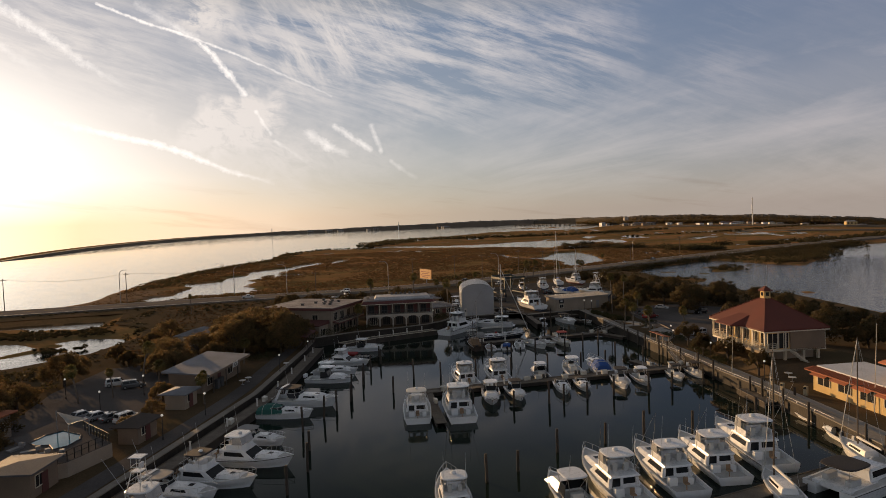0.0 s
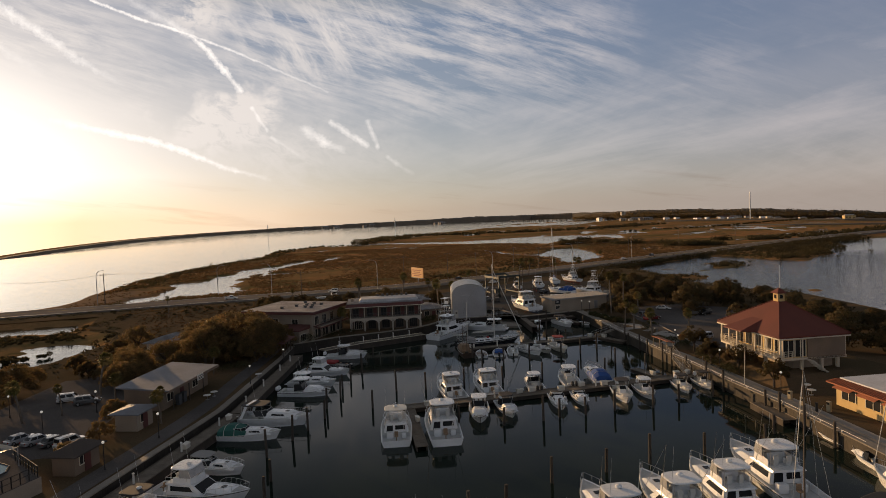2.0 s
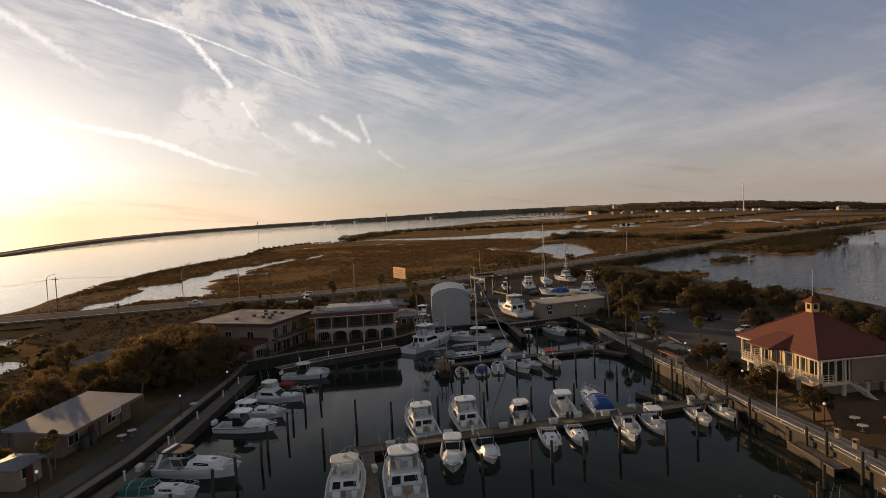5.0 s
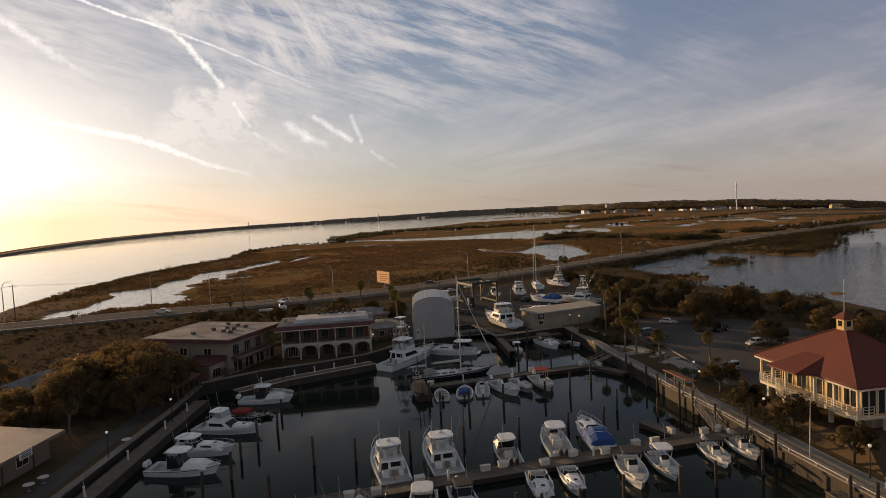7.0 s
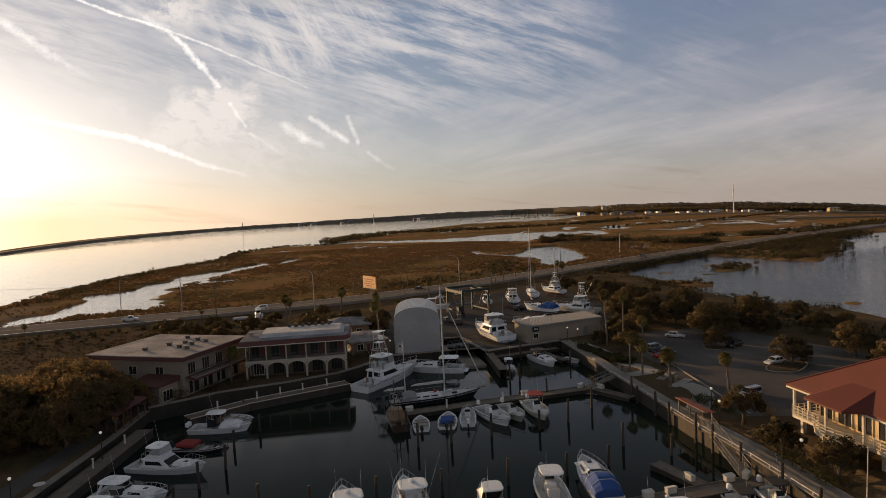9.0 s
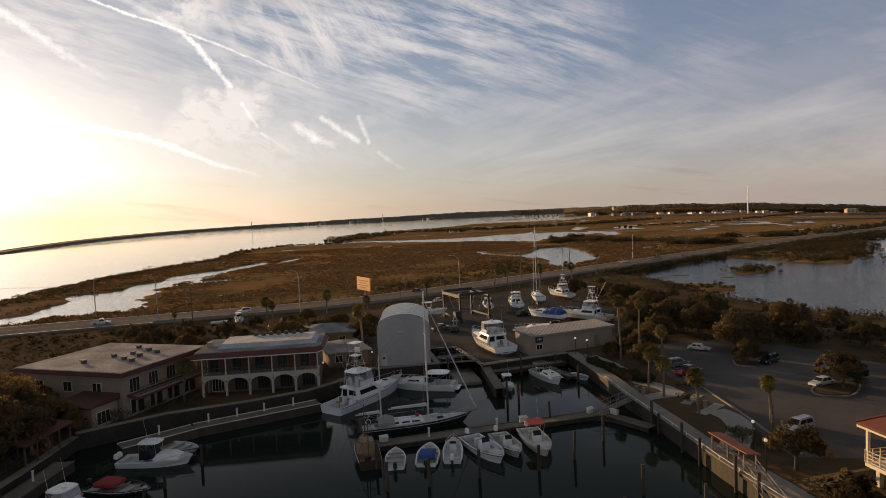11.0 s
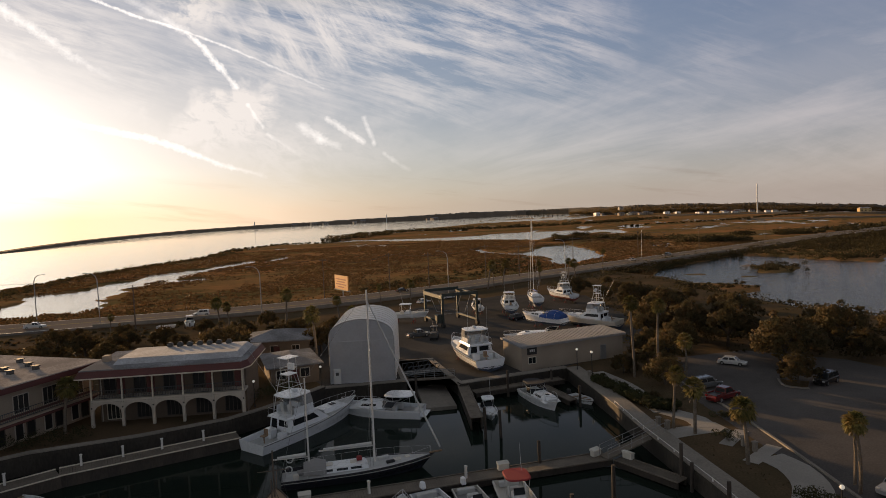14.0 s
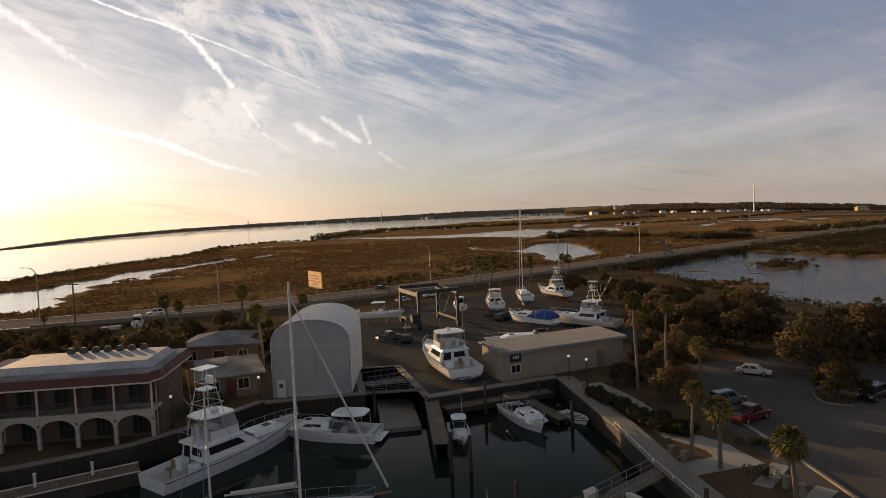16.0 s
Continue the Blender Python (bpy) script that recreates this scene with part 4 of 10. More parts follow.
seawall([(54.6, 152.8), (55.4, 165), (60.2, 164.2), (60.6, 148.6)][::-1], "seawall_slip", "dark concrete walls of the boat lift slip", 0.6, 0.1)

# the lawn rises to a low bank under the clubhouse
bm = B()
foot = [(70.0, 74.0), (72.4, 99.0), (94.0, 99.0), (93.0, 74.0)]
crest = [(72.2, 77.4), (73.9, 96.2), (91.0, 96.2), (90.0, 77.4)]
loft(bm, [[(x, y, LAND_Z - 0.3) for x, y in foot], [(x, y, LAND_Z + 0.02) for x, y in foot], [(x, y, LAND_Z + 1.25) for x, y in crest]])
solid("lawn_bank", bm, LAWN, "low grassy bank under the clubhouse", "ground", "structure")

# ---------------------------------------------------------------- docks and piles
def dock(name, a, b, width, z, label, group="docks", float_depth=0.5, board=0.22):
    """A pier of cross boards on two stringers, from a to b."""
    c, rz, length = heading(a, b)
    top = thing(name, pose(c.x, c.y, 0, 0, 0, rz), label, "dock", group)
    bm = B()
    n = max(2, int(length / board))
    step = length / n
    rnd = random.Random(int(length * 100))
    for k in range(n):
        x = -length / 2 + (k + 0.5) * step
        box(bm, (x, rnd.uniform(-0.02, 0.02), z - 0.025 + rnd.uniform(-0.006, 0.006)), (step - 0.022, width, 0.05))
    decking = part("decking", bm, PLANK, top)
    decking["kind"] = "stuff"
    for side in (-1, 1):
        bm = B()
        box(bm, (0, side * (width / 2 - 0.06), z - 0.06 - float_depth / 2), (length, 0.16, float_depth), bevel=0.02)
        part("stringer", bm, PILE, top)
        bm = B()
        box(bm, (0, side * (width / 2 + 0.03), z + 0.05), (length, 0.12, 0.1), bevel=0.02)
        part("edge_rail", bm, TRIM if name == "lodge_wharf" else PLANK, top)
    m = max(2, int(length / 5))
    for k in range(m):
        bm = B()
        box(bm, (-length / 2 + (k + 0.5) * length / m, 0, z - 0.09 - float_depth / 2), (1.6, width * 0.8, float_depth))
        part("float", bm, CONCRETE_WET, top)
    return top


LINES = [
    ("main_dock", (19.0, 90.6), (67.0, 90.2), 2.0, 0.62, "long grey timber floating dock between two rows of boats", 0.5),
    ("finger_pier", (20.6, 89.6), (19.2, 75.0), 1.3, 0.62, "narrow grey timber finger pier", 0.5),
    ("finger_pier", (60.4, 97.4), (61.4, 91.3), 1.3, 0.62, "narrow grey timber finger pier", 0.5),
    ("inner_dock", (39.2, 124.0), (67.6, 124.2), 1.8, 0.62, "grey timber floating dock with small boats", 0.5),
    ("finger_pier", (68.2, 123.4), (70.6, 117.4), 1.3, 0.62, "narrow grey timber finger pier", 0.5),
    ("near_dock", (14.0, 40.4), (55.0, 47.4), 1.8, 0.62, "grey timber floating dock behind the large fishing boats", 0.5),
    ("west_dock", (-16.6, 61.0), (-2.8, 94.9), 1.9, 1.1, "fixed timber dock along the west seawall", 1.3),
    ("west_dock", (-2.7, 95.2), (6.2, 130.4), 1.9, 1.1, "fixed timber dock along the west seawall", 1.3),
    ("lodge_wharf", (11.0, 133.2), (18.6, 137.2), 2.2, 1.1, "timber wharf with pale rails below the lodge", 1.3),
    ("lodge_wharf", (18.6, 137.3), (34.2, 141.6), 2.2, 1.1, "timber wharf with pale rails below the lodge", 1.3),
    ("lift_pier", (61.2, 149.6), (58.9, 136.4), 1.25, 1.5, "dark timber pier of the boat lift", 1.3),
    ("yard_walkway", (62.0, 147.2), (74.6, 148.6), 1.3, 1.0, "narrow timber walkway below the boatyard wall", 0.5),
    ("finger_pier", (71.4, 147.6), (72.2, 140.6), 1.1, 0.62, "narrow grey timber finger pier", 0.5),
    ("east_pier", (65.0, 74.6), (63.6, 67.4), 1.7, 0.8, "short timber pier by the east seawall", 0.8),
]
for name, a, b, w, z, label, deep in LINES:
    dock(name, a, b, w, z, label, float_depth=deep)

# the grey float in the lift slip
c, rz, length = heading((57.0, 144.6), (58.0, 154.6))
slip_float = thing("slip_float", pose(c.x, c.y, 0, 0, 0, rz), "flat grey concrete float moored in the lift slip", "float")
bm = B()
box(bm, (0, 0, 0.25), (length, 3.9, 0.5), bevel=0.05)
part("deck", bm, CONCRETE, slip_float)
for x in (-4, 4):
    for y in (-1.8, 1.8):
        bm = B()
        box(bm, (x, y, 0.58), (0.35, 0.09, 0.14), bevel=0.03)
        part("cleat", bm, STEEL, slip_float)


def pile_mesh(height, r, capped):
    bm = B()
    tube(bm, (0, 0, -2), (0, 0, height), r * 1.12, r, n=10)
    me = bpy.data.meshes.new("pile")
    bm.to_mesh(me)
    bm.free()
    me.materials.append(PILE)
    return me


pile_base = pile_mesh(2.9, 0.15, False)
PILES = [(25.2, 80.4), (31.2, 80.2), (36.6, 80.0), (39.2, 80.6), (42.8, 80.2), (47.2, 80.4), (52.6, 79.6), (57.2, 80.4), (63.2, 81.0), (25.4, 100.6), (31.6, 100.0), (38.0, 99.6), (44.8, 99.4), (51.2, 99.2), (56.4, 99.8), (20.8, 101.4), (16.0, 94.0), (60.8, 104.0), (64.0, 99.6)]
PILES += [(-0.4, 60.5), (1.8, 65.8), (2.2, 72.4), (1.6, 79.6), (4.6, 84.2), (6.6, 87.6), (9.0, 91.6), (9.6, 96.2), (12.0, 101.0), (12.8, 106.4), (14.6, 110.8), (17.0, 115.0), (17.6, 121.6), (20.6, 126.6)]
PILES += [(38.8, 113.0), (42.8, 112.6), (48.0, 112.8), (54.2, 112.4), (58.8, 113.6), (64.2, 117.2), (70.9, 116.6), (38.6, 118.6), (61.2, 124.9), (19.6, 57.0), (23.6, 58.6), (29.8, 62.2), (36.2, 62.8), (41.6, 63.2), (48.2, 63.0), (55.6, 62.4), (60.0, 66.0), (66.8, 66.6), (72.8, 139.8), (59.0, 133.8), (60.6, 133.6), (55.2, 150.0), (73.2, 148.6), (66.4, 146.9)]
for k, (x, y) in enumerate(PILES):
    ob = new("mooring_post", pile_base)
    rnd = random.Random(k)
    ob.matrix_world = pose(x, y, rnd.uniform(-0.7, 0.5), rnd.uniform(-1.5, 1.5), rnd.uniform(-1.5, 1.5), rnd.uniform(0, 360))
    tagged(ob, "dark weathered timber mooring pile in the water", "pile", "mooring piles")


def dock_box():
    top = thing("dock_box", pose(0, 0, 0), "white fibreglass dock box with a sloped lid", "dock box", "dock boxes")
    bm = B()
    box(bm, (0, 0, 0.28), (1.0, 0.5, 0.5), bevel=0.03)
    part("body", bm, GELWARM, top)
    bm = B()
    prism(bm, [(-0.53, -0.28), (0.53, -0.28), (0.53, 0.28), (-0.53, 0.28)], 0.535, [0.60, 0.60, 0.72, 0.72])
    part("lid", bm, GELWARM, top)
    return top


def pedestal():
    top = thing("power_pedestal", pose(0, 0, 0), "slim white power pedestal on the dock", "pedestal", "power pedestals")
    bm = B()
    box(bm, (0, 0, 0.5), (0.22, 0.2, 1.0), bevel=0.02, taper=0.85)
    part("post", bm, WHITEPAINT, top)
    bm = B()
    box(bm, (0, 0, 1.06), (0.26, 0.24, 0.12), bevel=0.03)
    part("cap", bm, WHITEPAINT, top)
    return top


first_box, first_post = dock_box(), pedestal()
first_box.matrix_world = pose(26.0, 90.0, 0.62)
first_post.matrix_world = pose(-11.4, 74.0, 1.1, 0, 0, 20)
for x, y, z, rz in [(30.6, 91.1, 0.62, 0), (37.6, 91.1, 0.62, 180), (39.6, 91.2, 0.62, 0), (47.6, 91.0, 0.62, 10), (55.2, 90.9, 0.62, 0), (57.6, 90.9, 0.62, 180), (61.0, 92.6, 0.62, 90), (64.2, 91.0, 0.62, 0), (66.2, 91.0, 0.62, 30), (20.6, 84.0, 0.62, 90), (23.4, 90.2, 0.62, 0), (43.8, 90.0, 0.62, 0), (51.0, 90.2, 0.62, 0), (66.6, 124.6, 0.62, 20), (69.0, 123.0, 0.62, 110), (57.6, 124.7, 0.62, 0), (40.4, 124.5, 0.62, 0), (-3.6, 92.6, 1.1, 70), (-7.6, 83.0, 1.1, 70), (27.6, 42.8, 0.62, 10), (34.0, 43.9, 0.62, 10), (46.0, 45.9, 0.62, 10)]:
    copy_thing(first_box, pose(x, y, z, 0, 0, rz))
for x, y, z in [(-14.6, 66.0, 1.1), (-8.0, 82.0, 1.1), (-4.6, 90.2, 1.1), (-1.8, 99.6, 1.1), (0.4, 108.6, 1.1), (2.9, 118.4, 1.1), (4.7, 125.6, 1.1), (20.2, 138.4, 1.1), (23.6, 139.4, 1.1), (27.0, 140.2, 1.1), (30.8, 141.2, 1.1), (14.8, 135.8, 1.1), (33.4, 90.3, 0.62), (49.6, 90.2, 0.62), (45.6, 124.0, 0.62), (54.0, 124.1, 0.62)]:
    copy_thing(first_post, pose(x, y, z, 0, 0, 15))


def rail_line(name, points, z, height, material, label, post_gap=2.2, rails=2):
    """A railing of posts and bars along a line."""
    top = thing(name, pose(0, 0, 0), label, "railing")
    for a, b in zip(points, points[1:]):
        a, b = Vector((*a, z)), Vector((*b, z))
        n = max(1, round((b - a).length / post_gap))
        for k in range(n):
            p = a.lerp(b, k / n)
            bm = B()
            box(bm, (p.x, p.y, z + height / 2), (0.09, 0.09, height))
            part("post", bm, material, top)
        for r in range(rails):
            bm = B()
            h = height * (r + 1) / rails
            tube(bm, a + Vector((0, 0, h)), b + Vector((0, 0, h)), 0.035, n=6)
            part("rail", bm, material, top)
    return top


rail_line("dock_railing", [(74.0, 134), (72.5, 126), (70.9, 114), (69.4, 104.5)], 1.9, 0.3, WHITEPAINT, "white railing along the east seawall", 3.0, 1)
rail_line("dock_railing", [(69.4, 104.5), (68.1, 92.5), (66.3, 81), (65.0, 70), (62.3, 56)], 1.9, 0.3, WHITEPAINT, "pale railing along the east seawall", 3.2, 1)


def gangway(a, za, b, zb, width, label):
    a, b = Vector((*a, za)), Vector((*b, zb))
    top = thing("gangway", pose(0, 0, 0), label, "gangway")
    d = (b - a).normalized()
    side = Vector((-d.y, d.x, 0)).normalized() * width / 2
    bm = B()
    loft(bm, [[p + side, p - side, p - side - Vector((0, 0, 0.12)), p + side - Vector((0, 0, 0.12))] for p in (a, b)])
    part("ramp", bm, PLANK, top)
    for s in (-1, 1):
        bm = B()
        up = Vector((0, 0, 0.95))
        n = 5
        for k in range(n + 1):
            p = a.lerp(b, k / n) + side * s
            tube(bm, p, p + up, 0.025)
        tube(bm, a + side * s + up, b + side * s + up, 0.03)
        tube(bm, a + side * s + up * 0.5, b + side * s + up * 0.5, 0.02)
        part("handrail", bm, STEEL, top)
    return top


gangway((73.6, 124.9), 1.95, (67.0, 123.8), 0.75, 1.2, "aluminium gangway with handrails down to the inner dock")
gangway((70.2, 101.6), 1.95, (66.4, 91.4), 0.75, 1.2, "aluminium gangway with handrails down to the main dock")
gangway((54.4, 153.4), 1.82, (60.9, 152.2), 1.82, 0.9, "light steel footbridge across the lift slip")
# lattice trusses folded at the end of the lift slip
truss = thing("truss_ramp", pose(57.6, 157.4, 1.5, 0, 0, 8), "dark steel lattice ramp above the lift slip", "ramp")
for y in (-1.2, 1.2):
    bm = B()
    pipe(bm, [(-2.4, y, 0.2), (2.4, y, 0.2)], 0.06), pipe(bm, [(-2.4, y, 1.3), (2.4, y, 1.3)], 0.06)
    for k in range(6):
        x = -2.4 + k * 0.8
        tube(bm, (x, y, 0.2), (x + 0.8, y, 1.3), 0.04)
        tube(bm, (x, y, 0.2), (x, y, 1.3), 0.04)
    part("side_truss", bm, STEELDARK, truss)
bm = B()
box(bm, (0, 0, 0.14), (4.8, 2.4, 0.08))
part("tread", bm, STEELDARK, truss)

# ---------------------------------------------------------------- buildings
def window(parent, origin, along, up, w, h, frame=TRIM, bars=1, name="window", glass=None):
    """A framed window on a wall: origin is its lower left corner on the wall's outer face."""
    o, a, u = Vector(origin), Vector(along).normalized(), Vector(up).normalized()
    n = a.cross(u)
    bm = B()
    f = 0.09

    def bar(p, q, wide, tall):
        c = (p + q) / 2
        m = Matrix((a, n, u)).transposed().to_4x4()
        made = bmesh.ops.create_cube(bm, size=1, matrix=Matrix.Translation(c) @ m @ Matrix.Diagonal((wide, 0.12, tall, 1)))

    bar(o, o + a * w, w, f), bar(o + u * h, o + u * h + a * w, w, f)
    bar(o, o + u * h, f, h), bar(o + a * w, o + a * w + u * h, f, h)
    for k in range(bars):
        p = o + a * w * (k + 1) / (bars + 1)
        bar(p, p + u * h, 0.05, h)
    win = part(name, bm, frame, parent)
    bm = B()
    patch(bm, o, o + a * w, o + a * w + u * h, o + u * h, 0.02, 0.98, 0.02, 0.98, off=0.02, thick=0.04)
    part("pane", bm, glass or PANE, win)
    return win


def lodge():
    """Two-storey lodge: an arcade below, a gallery above, a deep maroon fascia."""
    c, rz, length = heading((18.6, 148.6), (34.6, 146.2))
    top = thing("lodge", pose(18.6, 148.6, LAND_Z, 0, 0, rz), "two-storey cream stucco lodge with arcade, gallery and maroon fascia", "building")
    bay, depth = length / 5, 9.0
    # recessed wall, with the gallery shade in its colour
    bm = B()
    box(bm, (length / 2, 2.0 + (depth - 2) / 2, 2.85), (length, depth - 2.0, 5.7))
    part("wall", bm, STUCCO_SHADE, top)
    bm = B()
    box(bm, (length / 2, 1.0, 2.93), (length + 0.3, 2.2, 0.25))
    part("gallery_floor", bm, STUCCO, top)
    for k in range(5):
        bm = B()
        x0, x1, spring, crown, head = k * bay, (k + 1) * bay, 1.62, 2.6, 2.8
        n = 12
        arch = []
        for i in range(n + 1):
            a = math.pi * (1 - i / n)
            arch.append(((x0 + x1) / 2 + (bay / 2 - 0.16) * math.cos(a), spring + (crown - spring) * math.sin(a)))
        loft(bm, [[(xa, -0.15, za), (xa, 0.15, za), (xa, 0.15, head), (xa, -0.15, head)] for xa, za in arch])
        part("arch", bm, STUCCO, top)
    for k in range(6):
        bm = B()
        box(bm, (k * bay, 0, 1.4), (0.32, 0.32, 2.8), bevel=0.03)
        part("pier", bm, STUCCO, top)
        bm = B()
        box(bm, (k * bay, 0, 4.35), (0.16, 0.16, 2.6), bevel=0.01)
        part("post", bm, TRIM, top)
    for k in range(5):
        bm = B()
        x0 = k * bay
        box(bm, (x0 + bay / 2, 0, 4.05), (bay - 0.16, 0.06, 0.08)), box(bm, (x0 + bay / 2, 0, 3.2), (bay - 0.16, 0.05, 0.06))
        for i in range(18):
            box(bm, (x0 + 0.16 + i * (bay - 0.32) / 17, 0, 3.6), (0.03, 0.03, 0.85))
        part("balustrade", bm, STEELDARK, top)
        # gallery shade put into dark frames; only the first lower one stays pale
        window(top, (x0 + 0.75, 1.99, 0.25), (1, 0, 0), (0, 0, 1), 1.75, 1.9, frame=TRIM if k == 0 else DARKTRIM, bars=3)
        window(top, (x0 + 0.55, 1.99, 3.2), (1, 0, 0), (0, 0, 1), 1.3, 1.75, frame=DARKTRIM, bars=1)
        bm = B()
        box(bm, (x0 + 2.4, 1.97, 4.05), (0.85, 0.08, 2.0))
        part("door", bm, MAROON, top)
    eave = [(-1.1, -1.3), (length + 0.2, -1.3), (length + 1.0, 0.2), (length + 1.0, depth + 0.4), (-1.1, depth + 0.6)]
    bm = B()
    prism(bm, eave, 5.66, 5.8)
    part("soffit", bm, TRIM, top)
    bm = B()
    inner = [(-0.75, -0.85), (length + 0.1, -0.85), (length + 0.6, 0.4), (length + 0.6, depth + 0.1), (-0.75, depth + 0.2)]
    loft(bm, [[(x, y, 5.8) for x, y in eave], [(x, y, 6.45) for x, y in inner]], caps=True)
    part("fascia", bm, MAROON, top)
    bm = B()
    prism(bm, inner, 6.46, 6.58)
    part("roof", bm, ROOFGREY, top)
    bm = B()
    loft(bm, [[(2.0, 1.2, 6.58), (length - 0.2, 1.2, 6.58), (length - 0.2, depth - 1, 6.58), (2.0, depth - 1, 6.58)], [(2.4, 1.8, 7.15), (length - 0.8, 1.8, 7.15), (length - 0.8, depth - 1.4, 7.15), (2.4, depth - 1.4, 7.15)]])
    part("raised_roof", bm, mat("silver_roof_coating", (0.52, 0.53, 0.56), (0.34, 0.345, 0.36), rough=0.75, coarse=0.4, fine=4, vary=0.7, bump=0.05), top)
    for k in range(7):
        bm = B()
        box(bm, (6.4 + k * 1.15, depth - 2.0, 7.35), (0.6, 0.6, 0.4), bevel=0.05)
        box(bm, (6.4 + k * 1.15, depth - 2.0, 7.62), (0.4, 0.4, 0.12))
        part("air_conditioner", bm, STEELDARK, top)
    for k in range(6):
        bm = B()
        ball(bm, (k * bay + 0.05, -0.24, 2.2), 0.09, seg=8), tube(bm, (k * bay, -0.14, 2.2), (k * bay, -0.24, 2.2), 0.03)
        part("wall_lamp", bm, BLACK, top)
    for x in (0.25, length - 0.25):
        bm = B()
        tube(bm, (x, 1.9, 0.1), (x, 1.9, 5.6), 0.06)
        part("rain_pipe", bm, STUCCO, top)
    bm = B()
    box(bm, (0.4, 3.6, 6.9), (0.7, 0.9, 0.7))
    part("chimney", bm, STUCCO_TAN, top)
    return top


def lodge_wing():
    """The older wing with a flat pale roof."""
    origin, rz = (9.6, 142.2), 57.0
    top = thing("lodge_wing", pose(*origin, LAND_Z, 0, 0, rz), "two-storey tan stucco wing with flat pale roof and small vents", "building")
    length, depth = 14.2, 16.5
    bm = B()
    box(bm, (length / 2, depth / 2, 2.9), (length, depth, 5.8))
    part("wall", bm, STUCCO_TAN, top)
    roof = [(-1.0, -1.1), (length + 0.9, -1.1), (length + 0.9, depth + 0.8), (-1.0, depth + 0.8)]
    bm = B()
    prism(bm, roof, 5.7, 6.3)
    part("fascia", bm, MAROON, top)
    bm = B()
    prism(bm, [(x * 0.995, y * 0.995) for x, y in roof], 6.31, 6.42)
    part("roof", bm, ROOFWHITE, top)
    for k, (x, y) in enumerate([(4.5, 2.6), (5.2, 4.6), (7.4, 4.0), (8.2, 6.0), (6.4, 7.6), (9.6, 3.0), (10.6, 5.4), (2.6, 9.0), (12.0, 8.6)]):
        bm = B()
        box(bm, (x, y, 6.62), (0.5, 0.6, 0.42), bevel=0.03), box(bm, (x, y, 6.86), (0.7, 0.8, 0.08))
        part("roof_vent", bm, STEELDARK, top)
    bm = B()
    box(bm, (length / 2 + 0.6, -0.75, 2.78), (length - 1.2, 1.5, 0.22))
    part("balcony_floor", bm, STUCCO_TAN, top)
    bm = B()
    box(bm, (length / 2 + 0.6, -1.45, 3.85), (length - 1.2, 0.06, 0.07)), box(bm, (length / 2 + 0.6, -1.45, 3.0), (length - 1.2, 0.05, 0.06))
    for i in range(60):
        box(bm, (1.25 + i * (length - 1.3) / 60, -1.45, 3.42), (0.03, 0.03, 0.85))
    part("balustrade", bm, STEELDARK, top)
    bm = B()
    loft(bm, [[(0.6, -1.75, 2.45), (length, -1.75, 2.45), (length, 0, 2.9), (0.6, 0, 2.9)], [(0.6, -1.75, 2.55), (length, -1.75, 2.55), (length, 0, 3.0), (0.6, 0, 3.0)]])
    part("awning_roof", bm, MAROON, top)
    for k in range(4):
        x = 1.2 + k * 3.3
        window(top, (x, -0.01, 0.3), (1, 0, 0), (0, 0, 1), 0.9, 1.9, frame=STUCCO, bars=0), window(top, (x + 1.3, -0.01, 0.3), (1, 0, 0), (0, 0, 1), 0.9, 1.9, frame=DARKTRIM, bars=0)
        window(top, (x, -0.01, 3.1), (1, 0, 0), (0, 0, 1), 1.7, 1.9, frame=STUCCO, bars=2)
    for k in range(3):
        y = depth - 1.6 - k * 5.0
        window(top, (-0.01, y, 3.3), (0, -1, 0), (0, 0, 1), 1.5, 1.3, bars=1), window(top, (-0.01, y, 0.5), (0, -1, 0), (0, 0, 1), 1.5, 1.3, bars=1)
    # low entrance block by the quay
    bm = B()
    box(bm, (-2.1, 3.4, 1.35), (4.0, 5.2, 2.7))
    part("entrance_block", bm, STUCCO_TAN, top)
    bm = B()
    prism(bm, [(-4.6, 0.4), (0.0, 0.4), (0.0, 6.4), (-4.6, 6.4)], 2.7, [2.85, 3.5, 3.5, 2.85])
    part("entrance_roof", bm, MAROON, top)
    window(top, (-3.4, 0.79, 0.3), (1, 0, 0), (0, 0, 1), 2.0, 1.6, bars=2)
    return top


